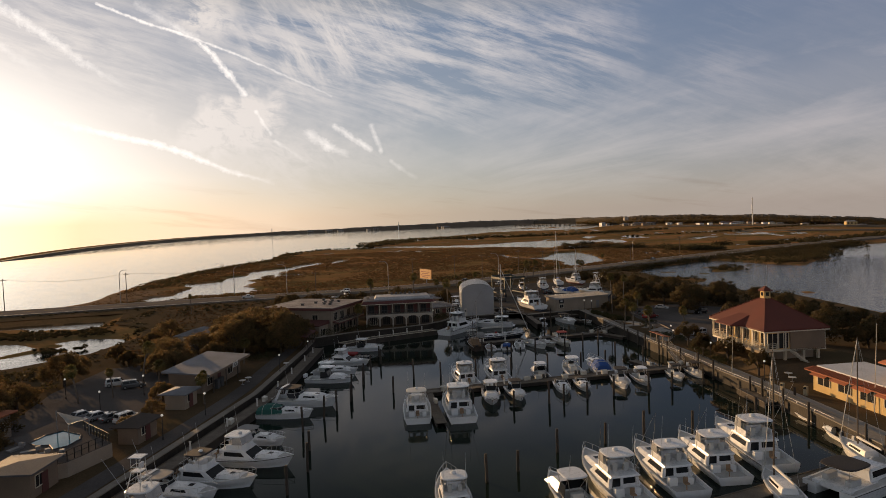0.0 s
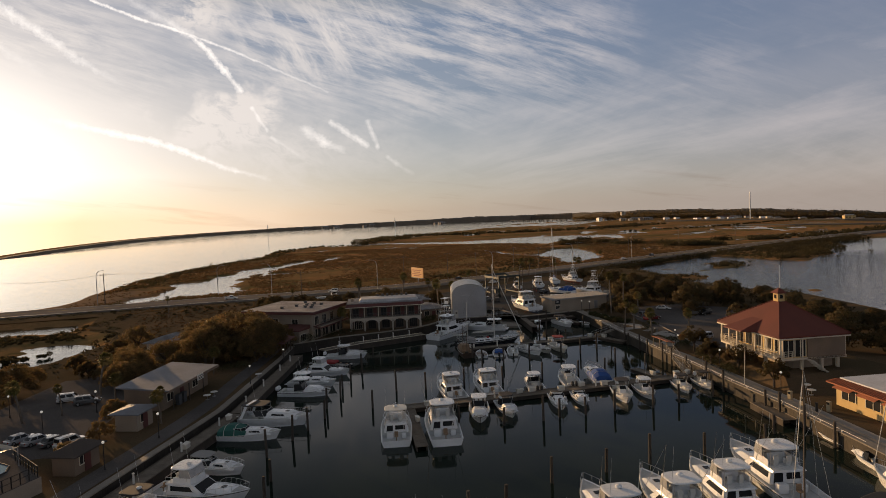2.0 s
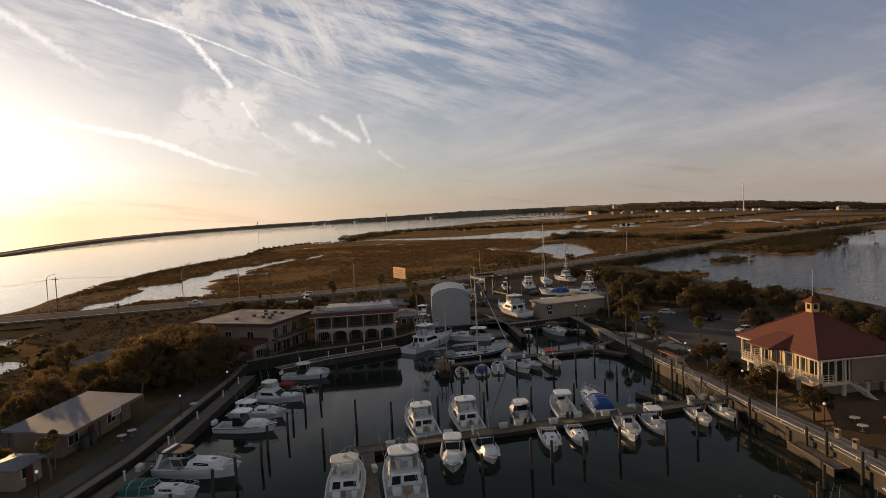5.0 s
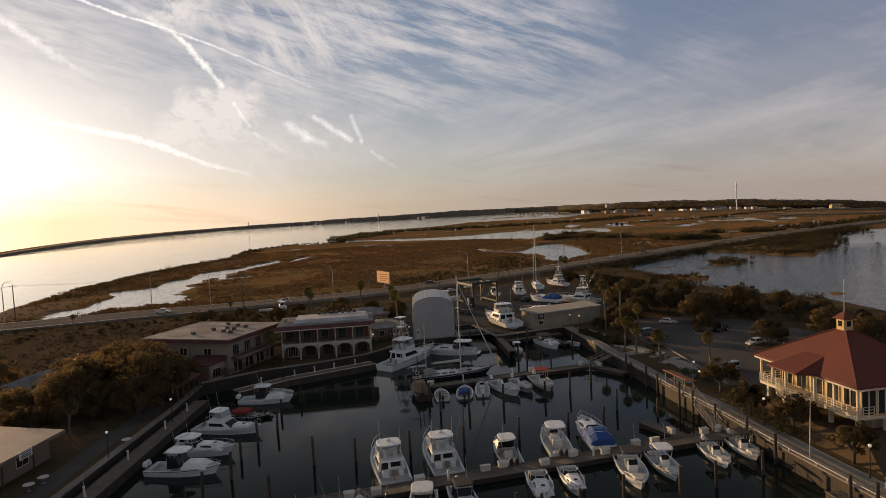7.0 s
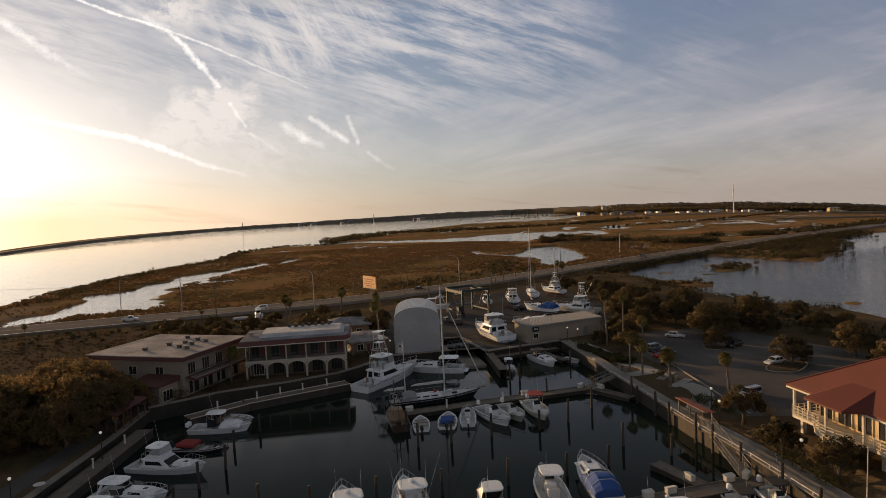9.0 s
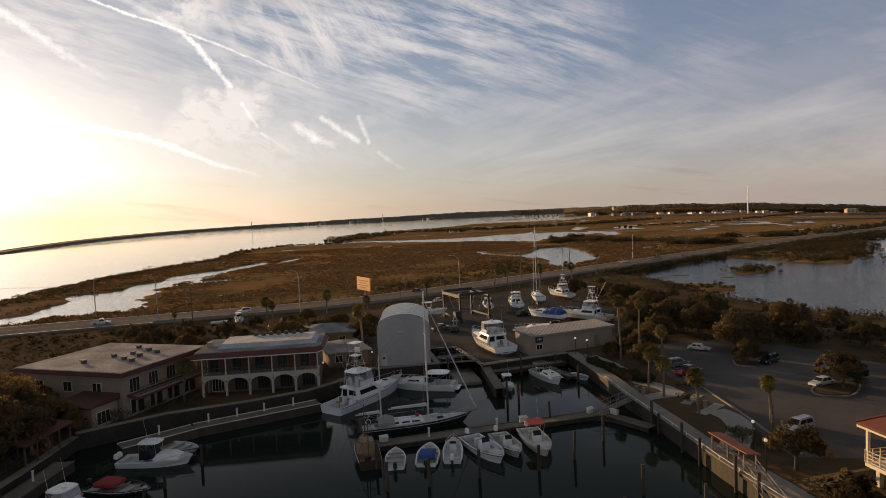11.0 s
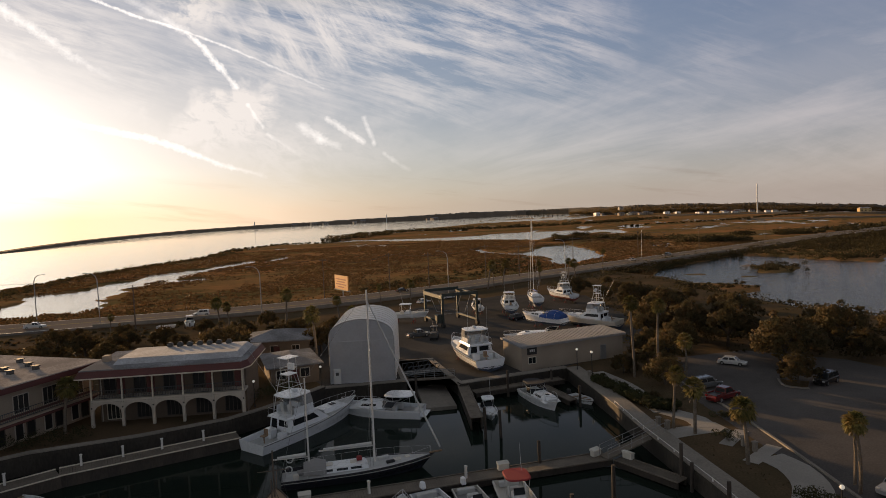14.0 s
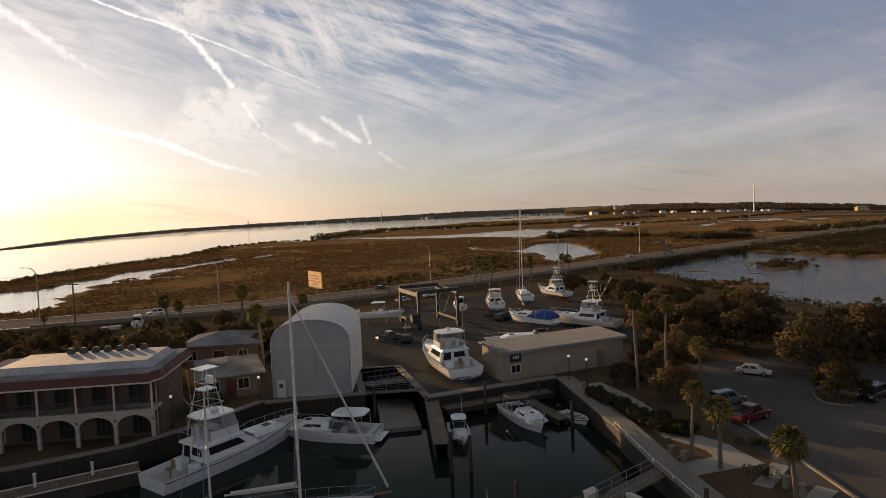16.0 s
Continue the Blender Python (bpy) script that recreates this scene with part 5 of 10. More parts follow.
def fabric_shed():
    """The tall white fabric workshop with an arched roof."""
    c, rz, w = heading((45.0, 156.0), (53.3, 154.1))
    top = thing("fabric_shed", pose(45.0, 156.0, LAND_Z, 0, 0, rz), "tall white fabric boat shed with arched ribbed roof", "shed")
    eave, rise, depth, n = 6.0, 2.5, 12.5, 16
    prof = [(0, 0.0), (0, eave)] + [(w / 2 - w / 2 * math.cos(math.pi * i / n), eave + rise * math.sin(math.pi * i / n) ** 0.8) for i in range(1, n)] + [(w, eave), (w, 0.0)]
    bm = B()
    rows = []
    ribs = 8
    for k in range(ribs * 4 + 1):
        y = depth * k / (ribs * 4)
        sag = 0.0 if k % 4 == 0 else 0.24
        rows.append([(w / 2 + (x - w / 2) * (1 - sag * 0.02), y, z - (sag if z > eave - 0.1 else 0) * 0.9) for x, z in prof])
    loft(bm, rows, close=False, caps=False)
    part("fabric_cover", bm, FABRIC, top)
    bm = B()
    bm.faces.new([bm.verts.new((x, 0.02, z)) for x, z in prof])
    bmesh.ops.solidify(bm, geom=bm.faces[:], thickness=0.06)
    part("front_wall", bm, FABRIC_SHADED, top, "fabric end wall with its shade tinted in blue-grey")
    bm = B()
    bm.faces.new([bm.verts.new((x, depth - 0.02, z)) for x, z in prof])
    bmesh.ops.solidify(bm, geom=bm.faces[:], thickness=0.06)
    part("back_wall", bm, FABRIC, top)
    for k in range(ribs + 1):
        bm = B()
        pipe(bm, [(x, depth * k / ribs, z + 0.02) for x, z in prof], 0.05)
        part("rib", bm, TUBE, top)
    bm = B()
    box(bm, (w / 2, -0.06, 3.0), (0.06, 0.05, 5.6)), box(bm, (w / 2, -0.06, 0.15), (w, 0.08, 0.2)), box(bm, (w / 2, -0.05, eave - 0.4), (w - 0.2, 0.05, 0.07))
    part("seam", bm, FABRIC_SHADED, top)
    bm = B()
    pipe(bm, [(x, -0.05, z - 0.04) for x, z in prof], 0.07)
    part("hem", bm, GREYTRIM, top)
    bm = B()
    box(bm, (0.9, -0.09, 1.0), (0.95, 0.08, 2.0), bevel=0.01)
    door = part("door", bm, WHITEPAINT, top)
    bm = B()
    box(bm, (0.9, -0.14, 1.35), (0.4, 0.04, 0.4))
    part("notice", bm, STEELDARK, door)
    return top


def workshop():
    c, rz, length = heading((70.3, 151.8), (87.0, 154.2))
    top = thing("workshop", pose(70.3, 151.8, LAND_Z, 0, 0, rz), "low tan rendered marine workshop with a sloping metal roof", "building")
    depth, front, back = 5.2, 3.3, 3.6
    bm = B()
    prism(bm, [(0, 0), (length, 0), (length, depth), (0, depth)], 0, [front, front, back, back])
    part("wall", bm, STUCCO_TAN, top)
    bm = B()
    prism(bm, [(-0.35, -0.35), (length + 0.3, -0.35), (length + 0.3, depth + 0.3), (-0.35, depth + 0.3)], [front, front, back, back], [front + 0.16, front + 0.16, back + 0.16, back + 0.16])
    roof = part("roof", bm, ROOFMETAL, top)
    for k in range(34):
        x = -0.3 + k * (length + 0.55) / 33
        bm = B()
        prism(bm, [(x - 0.03, -0.36), (x + 0.03, -0.36), (x + 0.03, depth + 0.3), (x - 0.03, depth + 0.3)], [front + 0.16, front + 0.16, back + 0.16, back + 0.16], [front + 0.22, front + 0.22, back + 0.22, back + 0.22])
        part("roof_rib", bm, ROOFMETAL, roof)
    bm = B()
    box(bm, (length / 2, -0.37, front - 0.02), (length + 0.6, 0.12, 0.2))
    part("gutter", bm, STEEL, top)
    bm = B()
    box(bm, (1.6, -0.06, 2.65), (1.5, 0.1, 1.0), bevel=0.02)
    sign = part("sign_board", bm, BLACK, top, "black square sign with pale marks")
    for k, (x, w) in enumerate(((1.3, 0.16), (1.6, 0.2), (1.9, 0.16))):
        bm = B()
        box(bm, (x, -0.12, 2.7), (w, 0.02, 0.34))
        part("sign_mark", bm, WHITEPAINT, sign)
    window(top, (1.0, -0.01, 0.9), (1, 0, 0), (0, 0, 1), 1.2, 0.9, bars=1, glass=TINT)
    bm = B()
    box(bm, (13.4, -0.03, 1.05), (1.0, 0.1, 2.1), bevel=0.02)
    part("door", bm, STEEL, top)
    return top


def small_house(name, p, q, depth, wall_h, rise, wall, roof, label, overhang=0.6):
    """A low hip-roofed building whose front runs from p to q."""
    c, rz, length = heading(p, q)
    top = thing(name, pose(*p, LAND_Z, 0, 0, rz), label, "building")
    bm = B()
    box(bm, (length / 2, depth / 2, wall_h / 2), (length, depth, wall_h))
    part("wall", bm, wall, top)
    o, i = overhang, min(length, depth) / 2 - 0.1
    bm = B()
    low = [(-o, -o, wall_h), (length + o, -o, wall_h), (length + o, depth + o, wall_h), (-o, depth + o, wall_h)]
    mid = [(x, y, z + 0.16) for x, y, z in low]
    if length >= depth:
        ridge = [(i, depth / 2 - 0.05, wall_h + rise), (length - i, depth / 2 - 0.05, wall_h + rise), (length - i, depth / 2 + 0.05, wall_h + rise), (i, depth / 2 + 0.05, wall_h + rise)]
    else:
        ridge = [(length / 2 - 0.05, i, wall_h + rise), (length / 2 + 0.05, i, wall_h + rise), (length / 2 + 0.05, depth - i, wall_h + rise), (length / 2 - 0.05, depth - i, wall_h + rise)]
    loft(bm, [low, mid, ridge])
    part("roof", bm, roof, top)
    n = max(1, int(length / 3))
    for k in range(n):
        window(top, (k * length / n + 0.7, -0.01, 0.9), (1, 0, 0), (0, 0, 1), 1.2, 1.2, bars=1)
    bm = B()
    box(bm, (length * 0.5, -0.03, 1.0), (0.95, 0.1, 2.0))
    part("door", bm, MAROON, top)
    return top


def club():
    """The red-roofed clubhouse on posts, with a railed gallery and a cupola."""
    c, rz, length = heading((73.3, 79.4), (75.0, 94.2))
    top = thing("clubhouse", pose(73.3, 79.4, LAND_Z, 0, 0, rz), "raised cream clubhouse with red hip roof, gallery and cupola", "building")
    floor, eave = 3.15, 6.3

    def P(u, v):  # u along the water front, v inland
        return (u, -v)

    bm = B()
    prism(bm, [P(0.0, 0.0), P(length, 0.0), P(length, 10.6), P(0.0, 10.6)], floor - 0.3, floor)
    part("gallery_floor", bm, TRIM, top)
    bm = B()
    prism(bm, [P(0.25, 2.0), P(length - 1.9, 2.0), P(length - 1.9, 10.2), P(0.25, 10.2)], floor, eave)
    part("wall", bm, STUCCO_YELLOW, top)
    # the rounded bay of the gallery
    mid, r = length * 0.56, 2.9
    arc = [(mid + r * math.cos(a), 1.7 * math.sin(a)) for a in [math.pi * k / 10 for k in range(11)]]
    bm = B()
    prism(bm, [(u, v) for u, v in arc], floor - 0.3, floor)
    part("bay_floor", bm, TRIM, top)
    front = [(length, 0.0), (mid + r, 0.0)] + arc[1:-1] + [(mid - r, 0.0), (0.0, 0.0)]

    def balustrade(points):
        for a, b in zip(points, points[1:]):
            a, b = Vector((*a, floor)), Vector((*b, floor))
            d = (b - a).length
            for h in (0.12, 0.42, 0.72, 1.02):
                bm = B()
                tube(bm, a + Vector((0, 0, h)), b + Vector((0, 0, h)), 0.04, n=4)
                part("rail", bm, TRIM, top)
            m = max(1, round(d / 0.7))
            for k in range(m + 1):
                p = a.lerp(b, k / m)
                bm = B()
                box(bm, (p.x, p.y, floor + 0.53), (0.07, 0.07, 1.06))
                part("baluster", bm, TRIM, top)

    balustrade(front), balustrade([(0.0, 0.0), P(0, 1.9)]), balustrade([(length, 0.0), P(length, 10.6)])
    for u in (0.15, 3.2, 6.0, length - 4.4, length - 2.2, length - 0.15):
        bm = B()
        box(bm, (u, -0.15, (eave + floor) / 2), (0.24, 0.24, eave - floor), bevel=0.02)
        part("gallery_post", bm, TRIM, top)
    for v in (3.6, 10.4):
        for u in (0.15, length - 0.15):
            bm = B()
            box(bm, (u, -v, (eave + floor) / 2), (0.24, 0.24, eave - floor), bevel=0.02)
            part("gallery_post", bm, TRIM, top)
    for u in (0.8, 4.4, 8.0, 11.6, length - 0.6):
        for v in (0.8, 4.0, 7.2, 9.8):
            bm = B()
            box(bm, (u, -v, (floor - 0.3) / 2), (0.4, 0.4, floor - 0.3), bevel=0.02)
            part("stilt", bm, TRIM, top)
    for k in range(5):
        u = 2.2 + k * 2.35
        bm = B()
        patch(bm, (u + 1.7, -1.99, floor + 0.2), (u, -1.99, floor + 0.2), (u, -1.99, floor + 2.6), (u + 1.7, -1.99, floor + 2.6), 0, 1, 0, 1, 0.03, 0.05)
        win = part("window", bm, PANE, top)
        bm = B()
        for w in (0.0, 0.85, 1.7):
            box(bm, (u + w, -1.94, floor + 1.4), (0.1, 0.1, 2.5))
        box(bm, (u + 0.85, -1.94, floor + 2.6), (1.8, 0.1, 0.1))
        part("frame", bm, TRIM, win)
    for k in range(2):
        v = 0.5 + k * 1.9
        bm = B()
        patch(bm, (0.12, -v - 1.7, floor + 0.2), (0.12, -v, floor + 0.2), (0.12, -v, floor + 2.6), (0.12, -v - 1.7, floor + 2.6), 0, 1, 0, 1, 0.03, 0.05)
        win = part("window", bm, PANE, top)
        bm = B()
        for w in (0.0, 0.85, 1.7):
            box(bm, (0.07, -v - w, floor + 1.4), (0.1, 0.1, 2.5))
        part("frame", bm, TRIM, win)
    # slab over the yellow wall; the south side's shade is put into its brown
    bm = B()
    prism(bm, [P(0.0, 4.4), P(0.24, 4.4), P(0.24, 10.4), P(0.0, 10.4)], floor - 0.25, eave - 0.3)
    part("south_wall", bm, BROWNWALL, top, "plain end wall coloured brown for its shaded side")
    bm = B()
    prism(bm, [P(1.6, 3.2), P(length - 2.4, 3.2), P(length - 2.4, 9.6), P(1.6, 9.6)], 0.9, floor - 0.3)
    part("lower_wall", bm, STUCCO_TAN, top)
    o = 0.4
    cu, cv = length / 2, -5.3
    low = [(-o, o), (length + o, o), (length + o, -10.6 - o), (-o, -10.6 - o)]
    bm = B()
    loft(bm, [[(x, y, eave - 0.12) for x, y in low], [(x, y, eave + 0.1) for x, y in low], [(cu + (x - cu) * 0.09, cv + (y - cv) * 0.09, eave + 4.1) for x, y in low]])
    roof = part("roof", bm, REDROOF, top)
    for s in range(4):
        xa, ya = low[s]
        bm = B()
        tube(bm, (xa, ya, eave + 0.12), (cu + (xa - cu) * 0.09, cv + (ya - cv) * 0.09, eave + 4.12), 0.09, n=6)
        part("hip_ridge", bm, REDROOF, roof)
    bm = B()
    prism(bm, [(x * 1.0, y) for x, y in low], eave - 0.3, eave - 0.13)
    part("fascia", bm, TRIM, top)
    # the roof of the rounded bay, a wedge out of the main slope
    bm = B()
    low_rim = [(mid - r - 0.4, o - 0.2), (mid - r * 0.8, o + 1.75), (mid + r * 0.8, o + 1.75), (mid + r + 0.4, o - 0.2)]
    high_rim = [(mid - r * 0.75, -3.4), (mid - r * 0.72, -3.3), (mid - r * 0.10, -3.3), (mid - r * 0.05, -3.4)]
    loft(bm, [[(x, y, eave - 0.1) for x, y in low_rim], [(x, y, eave + 0.08) for x, y in low_rim], [(x, y, eave + 2.35) for x, y in high_rim]])
    part("bay_roof", bm, REDROOF, top)
    bm = B()
    box(bm, (cu, cv, eave + 4.75), (1.15, 1.15, 1.3), bevel=0.03)
    cup = part("cupola", bm, STUCCO_YELLOW, top, "small square yellow cupola with red cap")
    for k in range(4):
        a = math.pi / 2 * k
        bm = B()
        box(bm, (cu + 0.58 * math.cos(a), cv + 0.58 * math.sin(a), eave + 4.85), (0.06 if k % 2 == 0 else 0.5, 0.5 if k % 2 == 0 else 0.06, 0.6))
        part("louvre", bm, TINT, cup)
    bm = B()
    loft(bm, [[(cu + sx * 0.9, cv + sy * 0.9, eave + 5.38) for sx, sy in ((-1, -1), (1, -1), (1, 1), (-1, 1))], [(cu + sx * 0.05, cv + sy * 0.05, eave + 6.2) for sx, sy in ((-1, -1), (1, -1), (1, 1), (-1, 1))]])
    part("cap", bm, REDROOF, cup)
    bm = B()
    tube(bm, (cu + 1.4, cv - 1.2, eave + 3.4), (cu + 1.4, cv - 1.2, eave + 9.6), 0.05, 0.03)
    part("antenna", bm, TUBE, top)
    # stair at the south end
    for k in range(8):
        bm = B()
        box(bm, (-1.0, -4.0 - k * 0.3, floor - 0.15 - k * 0.24), (1.6, 0.34, 0.08))
        part("stair_tread", bm, TRIM, top)
    return top


def cafe():
    c, rz, length = heading((69.6, 53.0), (71.4, 68.2))
    top = thing("dockside_cafe", pose(69.6, 53.0, LAND_Z, 0, 0, rz), "yellow stucco dockside cafe with orange tiled eaves", "building")
    deep, h = 8.0, 2.75
    bm = B()
    prism(bm, [(0, 0), (length, 0), (length, -deep), (0, -deep)], 0, h + 0.5)
    part("wall", bm, STUCCO_YELLOW, top)
    bm = B()
    ring0 = [(-0.8, 0.8), (length + 0.8, 0.8), (length + 0.8, -deep - 0.8), (-0.8, -deep - 0.8)]
    ring1 = [(0.1, -0.1), (length - 0.1, -0.1), (length - 0.1, -deep + 0.1), (0.1, -deep + 0.1)]
    loft(bm, [[(x, y, h) for x, y in ring0], [(x, y, h + 0.12) for x, y in ring0], [(x, y, h + 0.6) for x, y in ring1]])
    eaves = part("eave", bm, CLAY, top)
    bm = B()
    for k in range(48):
        x = -0.7 + k * (length + 1.4) / 47
        tube(bm, (x, 0.8, h + 0.14), (min(max(x, 0.1), length - 0.1), -0.1, h + 0.62), 0.07, n=5)
    part("tile_course", bm, CLAY, eaves)["kind"] = "stuff"
    bm = B()
    prism(bm, [(0.3, -0.3), (length - 0.3, -0.3), (length - 0.3, -deep + 0.3), (0.3, -deep + 0.3)], h + 0.61, h + 0.78)
    part("roof", bm, mat("white_roof_membrane", (0.66, 0.67, 0.70), (0.50, 0.51, 0.54), rough=0.7, coarse=0.3, fine=4, vary=0.5, bump=0.04), top)
    for k in range(4):
        x = 1.0 + k * 3.7
        bm = B()
        box(bm, (x + 1.1, 0.0, 1.75), (2.2, 0.1, 1.4))
        win = part("window", bm, PANE, top)
        bm = B()
        for dx in (0.0, 1.1, 2.2):
            box(bm, (x + dx, 0.07, 1.75), (0.08, 0.06, 1.5))
        part("frame", bm, TRIM, win)
        bm = B()
        loft(bm, [[(x - 0.3, 0.05, 2.95), (x + 2.5, 0.05, 2.95), (x + 2.5, 1.2, 2.45), (x - 0.3, 1.2, 2.45)], [(x - 0.3, 0.05, 3.0), (x + 2.5, 0.05, 3.0), (x + 2.5, 1.2, 2.5), (x - 0.3, 1.2, 2.5)]])
        part("awning", bm, CLAY, top, "orange-red awning over a window")
    bm = B()
    box(bm, (4.2, -3.6, h + 2.0), (2.6, 2.6, 2.0))
    tower = part("tower", bm, STUCCO_YELLOW, top)
    bm = B()
    loft(bm, [[(4.2 + sx * 1.9, -3.6 + sy * 1.9, h + 2.95) for sx, sy in ((-1, -1), (1, -1), (1, 1), (-1, 1))], [(4.2 + sx * 1.9, -3.6 + sy * 1.9, h + 3.1) for sx, sy in ((-1, -1), (1, -1), (1, 1), (-1, 1))], [(4.2 + sx * 0.1, -3.6 + sy * 0.1, h + 4.3) for sx, sy in ((-1, -1), (1, -1), (1, 1), (-1, 1))]])
    part("tower_roof", bm, CLAY, tower)
    return top


lodge(), lodge_wing(), fabric_shed(), workshop(), club(), cafe()
small_house("yard_office", (37.4, 157.6), (43.6, 158.4), 9.0, 2.5, 1.0, BROWNWALL, ROOFGREY, "low tan yard office under a grey hip roof")
small_house("store_building", (33.0, 176.0), (43.0, 174.0), 8.0, 2.8, 1.3, BROWNWALL, ROOFGREY, "low store building under a grey hip roof")


ROOFBLUE = mat("blue_grey_roofing", (0.215, 0.23, 0.27), (0.15, 0.16, 0.185), rough=0.7, coarse=0.2, fine=5, vary=0.7, bump=0.04)


def harbour_shop():
    """The low dockside shop with a pale sloping roof and a sign."""
    c, rz, length = heading((-12.9, 98.6), (-8.4, 111.6))
    top = thing("harbour_shop", pose(-12.9, 98.6, LAND_Z, 0, 0, rz), "low brown harbour shop with a broad blue-grey roof and wall sign", "building")
    deep = 5.6
    bm = B()
    prism(bm, [(0, 0), (length, 0), (length, deep), (0, deep)], 0, [3.0, 3.0, 3.5, 3.5])
    part("wall", bm, BROWNWALL, top)
    bm = B()
    prism(bm, [(-1.0, -1.6), (length + 0.6, -1.6), (length + 0.6, deep + 0.6), (-1.0, deep + 0.6)], [2.9, 2.9, 3.5, 3.5], [3.12, 3.12, 3.72, 3.72])
    part("roof", bm, ROOFBLUE, top)
    bm = B()
    box(bm, (length / 2 - 0.2, -1.63, 2.92), (length + 1.7, 0.05, 0.34))
    part("fascia", bm, BROWNWALL, top)
    for x in (0.4, 5.0, 9.4):
        bm = B()
        box(bm, (x, -1.4, 1.45), (0.12, 0.12, 2.9))
        part("porch_post", bm, DARKTRIM, top)
    bm = B()
    box(bm, (8.0, -1.70, 2.8), (1.9, 0.08, 0.9), bevel=0.02)
    sign = part("sign_board", bm, WHITEPAINT, top, "white board with dark bars of lettering")
    bm = B()
    for z in (2.98, 2.74, 2.55):
        box(bm, (8.0, -1.76, z), (1.4, 0.02, 0.1))
    part("lettering", bm, STEELDARK, sign)
    window(top, (1.2, -0.01, 0.9), (1, 0, 0), (0, 0, 1), 1.8, 1.2, bars=1), window(top, (8.6, -0.01, 0.9), (1, 0, 0), (0, 0, 1), 1.8, 1.2, bars=1)
    bm = B()
    box(bm, (5.4, -0.03, 1.0), (1.0, 0.1, 2.0))
    part("door", bm, MAROON, top)
    for k, x in enumerate((3.0, 4.4)):
        bm = B()
        box(bm, (x, -0.8, 0.75), (0.9, 0.6, 1.5), bevel=0.04)
        part("vending_machine", bm, STEELDARK, top)
    return top


harbour_shop()
SLATE = mat("slate_roofing", (0.13, 0.14, 0.16), (0.09, 0.095, 0.105), rough=0.8, coarse=0.25, fine=6, vary=0.6)
BROWNROOF = mat("brown_shingle_roof", (0.085, 0.068, 0.058), (0.055, 0.045, 0.04), rough=0.9, fine=7)
small_house("side_cottage", (-19.6, 140.6), (-15.6, 148.0), 4.6, 2.2, 1.2, STUCCO, ROOFGREY, "small pale cottage with a grey roof among trees")
small_house("pool_hut", (-17.6, 76.8), (-16.2, 80.4), 2.6, 2.1, 1.0, BROWNWALL, BROWNROOF, "small brown-roofed hut beside the pool")
small_house("corner_house", (-37.0, 77.0), (-34.4, 86.0), 7.0, 3.0, 1.6, STUCCO_TAN, CLAY, "low house with a red-brown tiled roof")
small_house("pool_house", (-24.2, 63.4), (-23.2, 67.6), 4.4, 2.6, 0.5, BROWNWALL, SLATE, "low tan pool house under a blue-grey roof")
small_house("kiosk", (-14.4, 90.2), (-13.2, 93.4), 3.0, 2.2, 0.6, STUCCO_TAN, ROOFBLUE, "small kiosk with a pale roof beside the shop")

# ---------------------------------------------------------------- boats
class Hull:
    """The lines of a hull: x forward, the waterline at z = 0."""

    def __init__(self, length, beam, stern_free, bow_free, cockpit, sole):
        self.L, self.W, self.fs, self.fb, self.cockpit, self.sole = length, beam, stern_free, bow_free, cockpit, sole

    def x(self, s):
        return -self.L / 2 + self.L * s

    def half(self, s):
        if s < 0.4:
            return self.W / 2 * (0.9 + 0.1 * s / 0.4)
        return max(0.03, self.W / 2 * (1 - ((s - 0.4) / 0.6) ** 2.5))

    def sheer(self, s):
        return self.fs + (self.fb - self.fs) * s ** 1.7

    def deck(self, s):
        return self.sole if s < self.cockpit else self.sheer(s) - 0.08


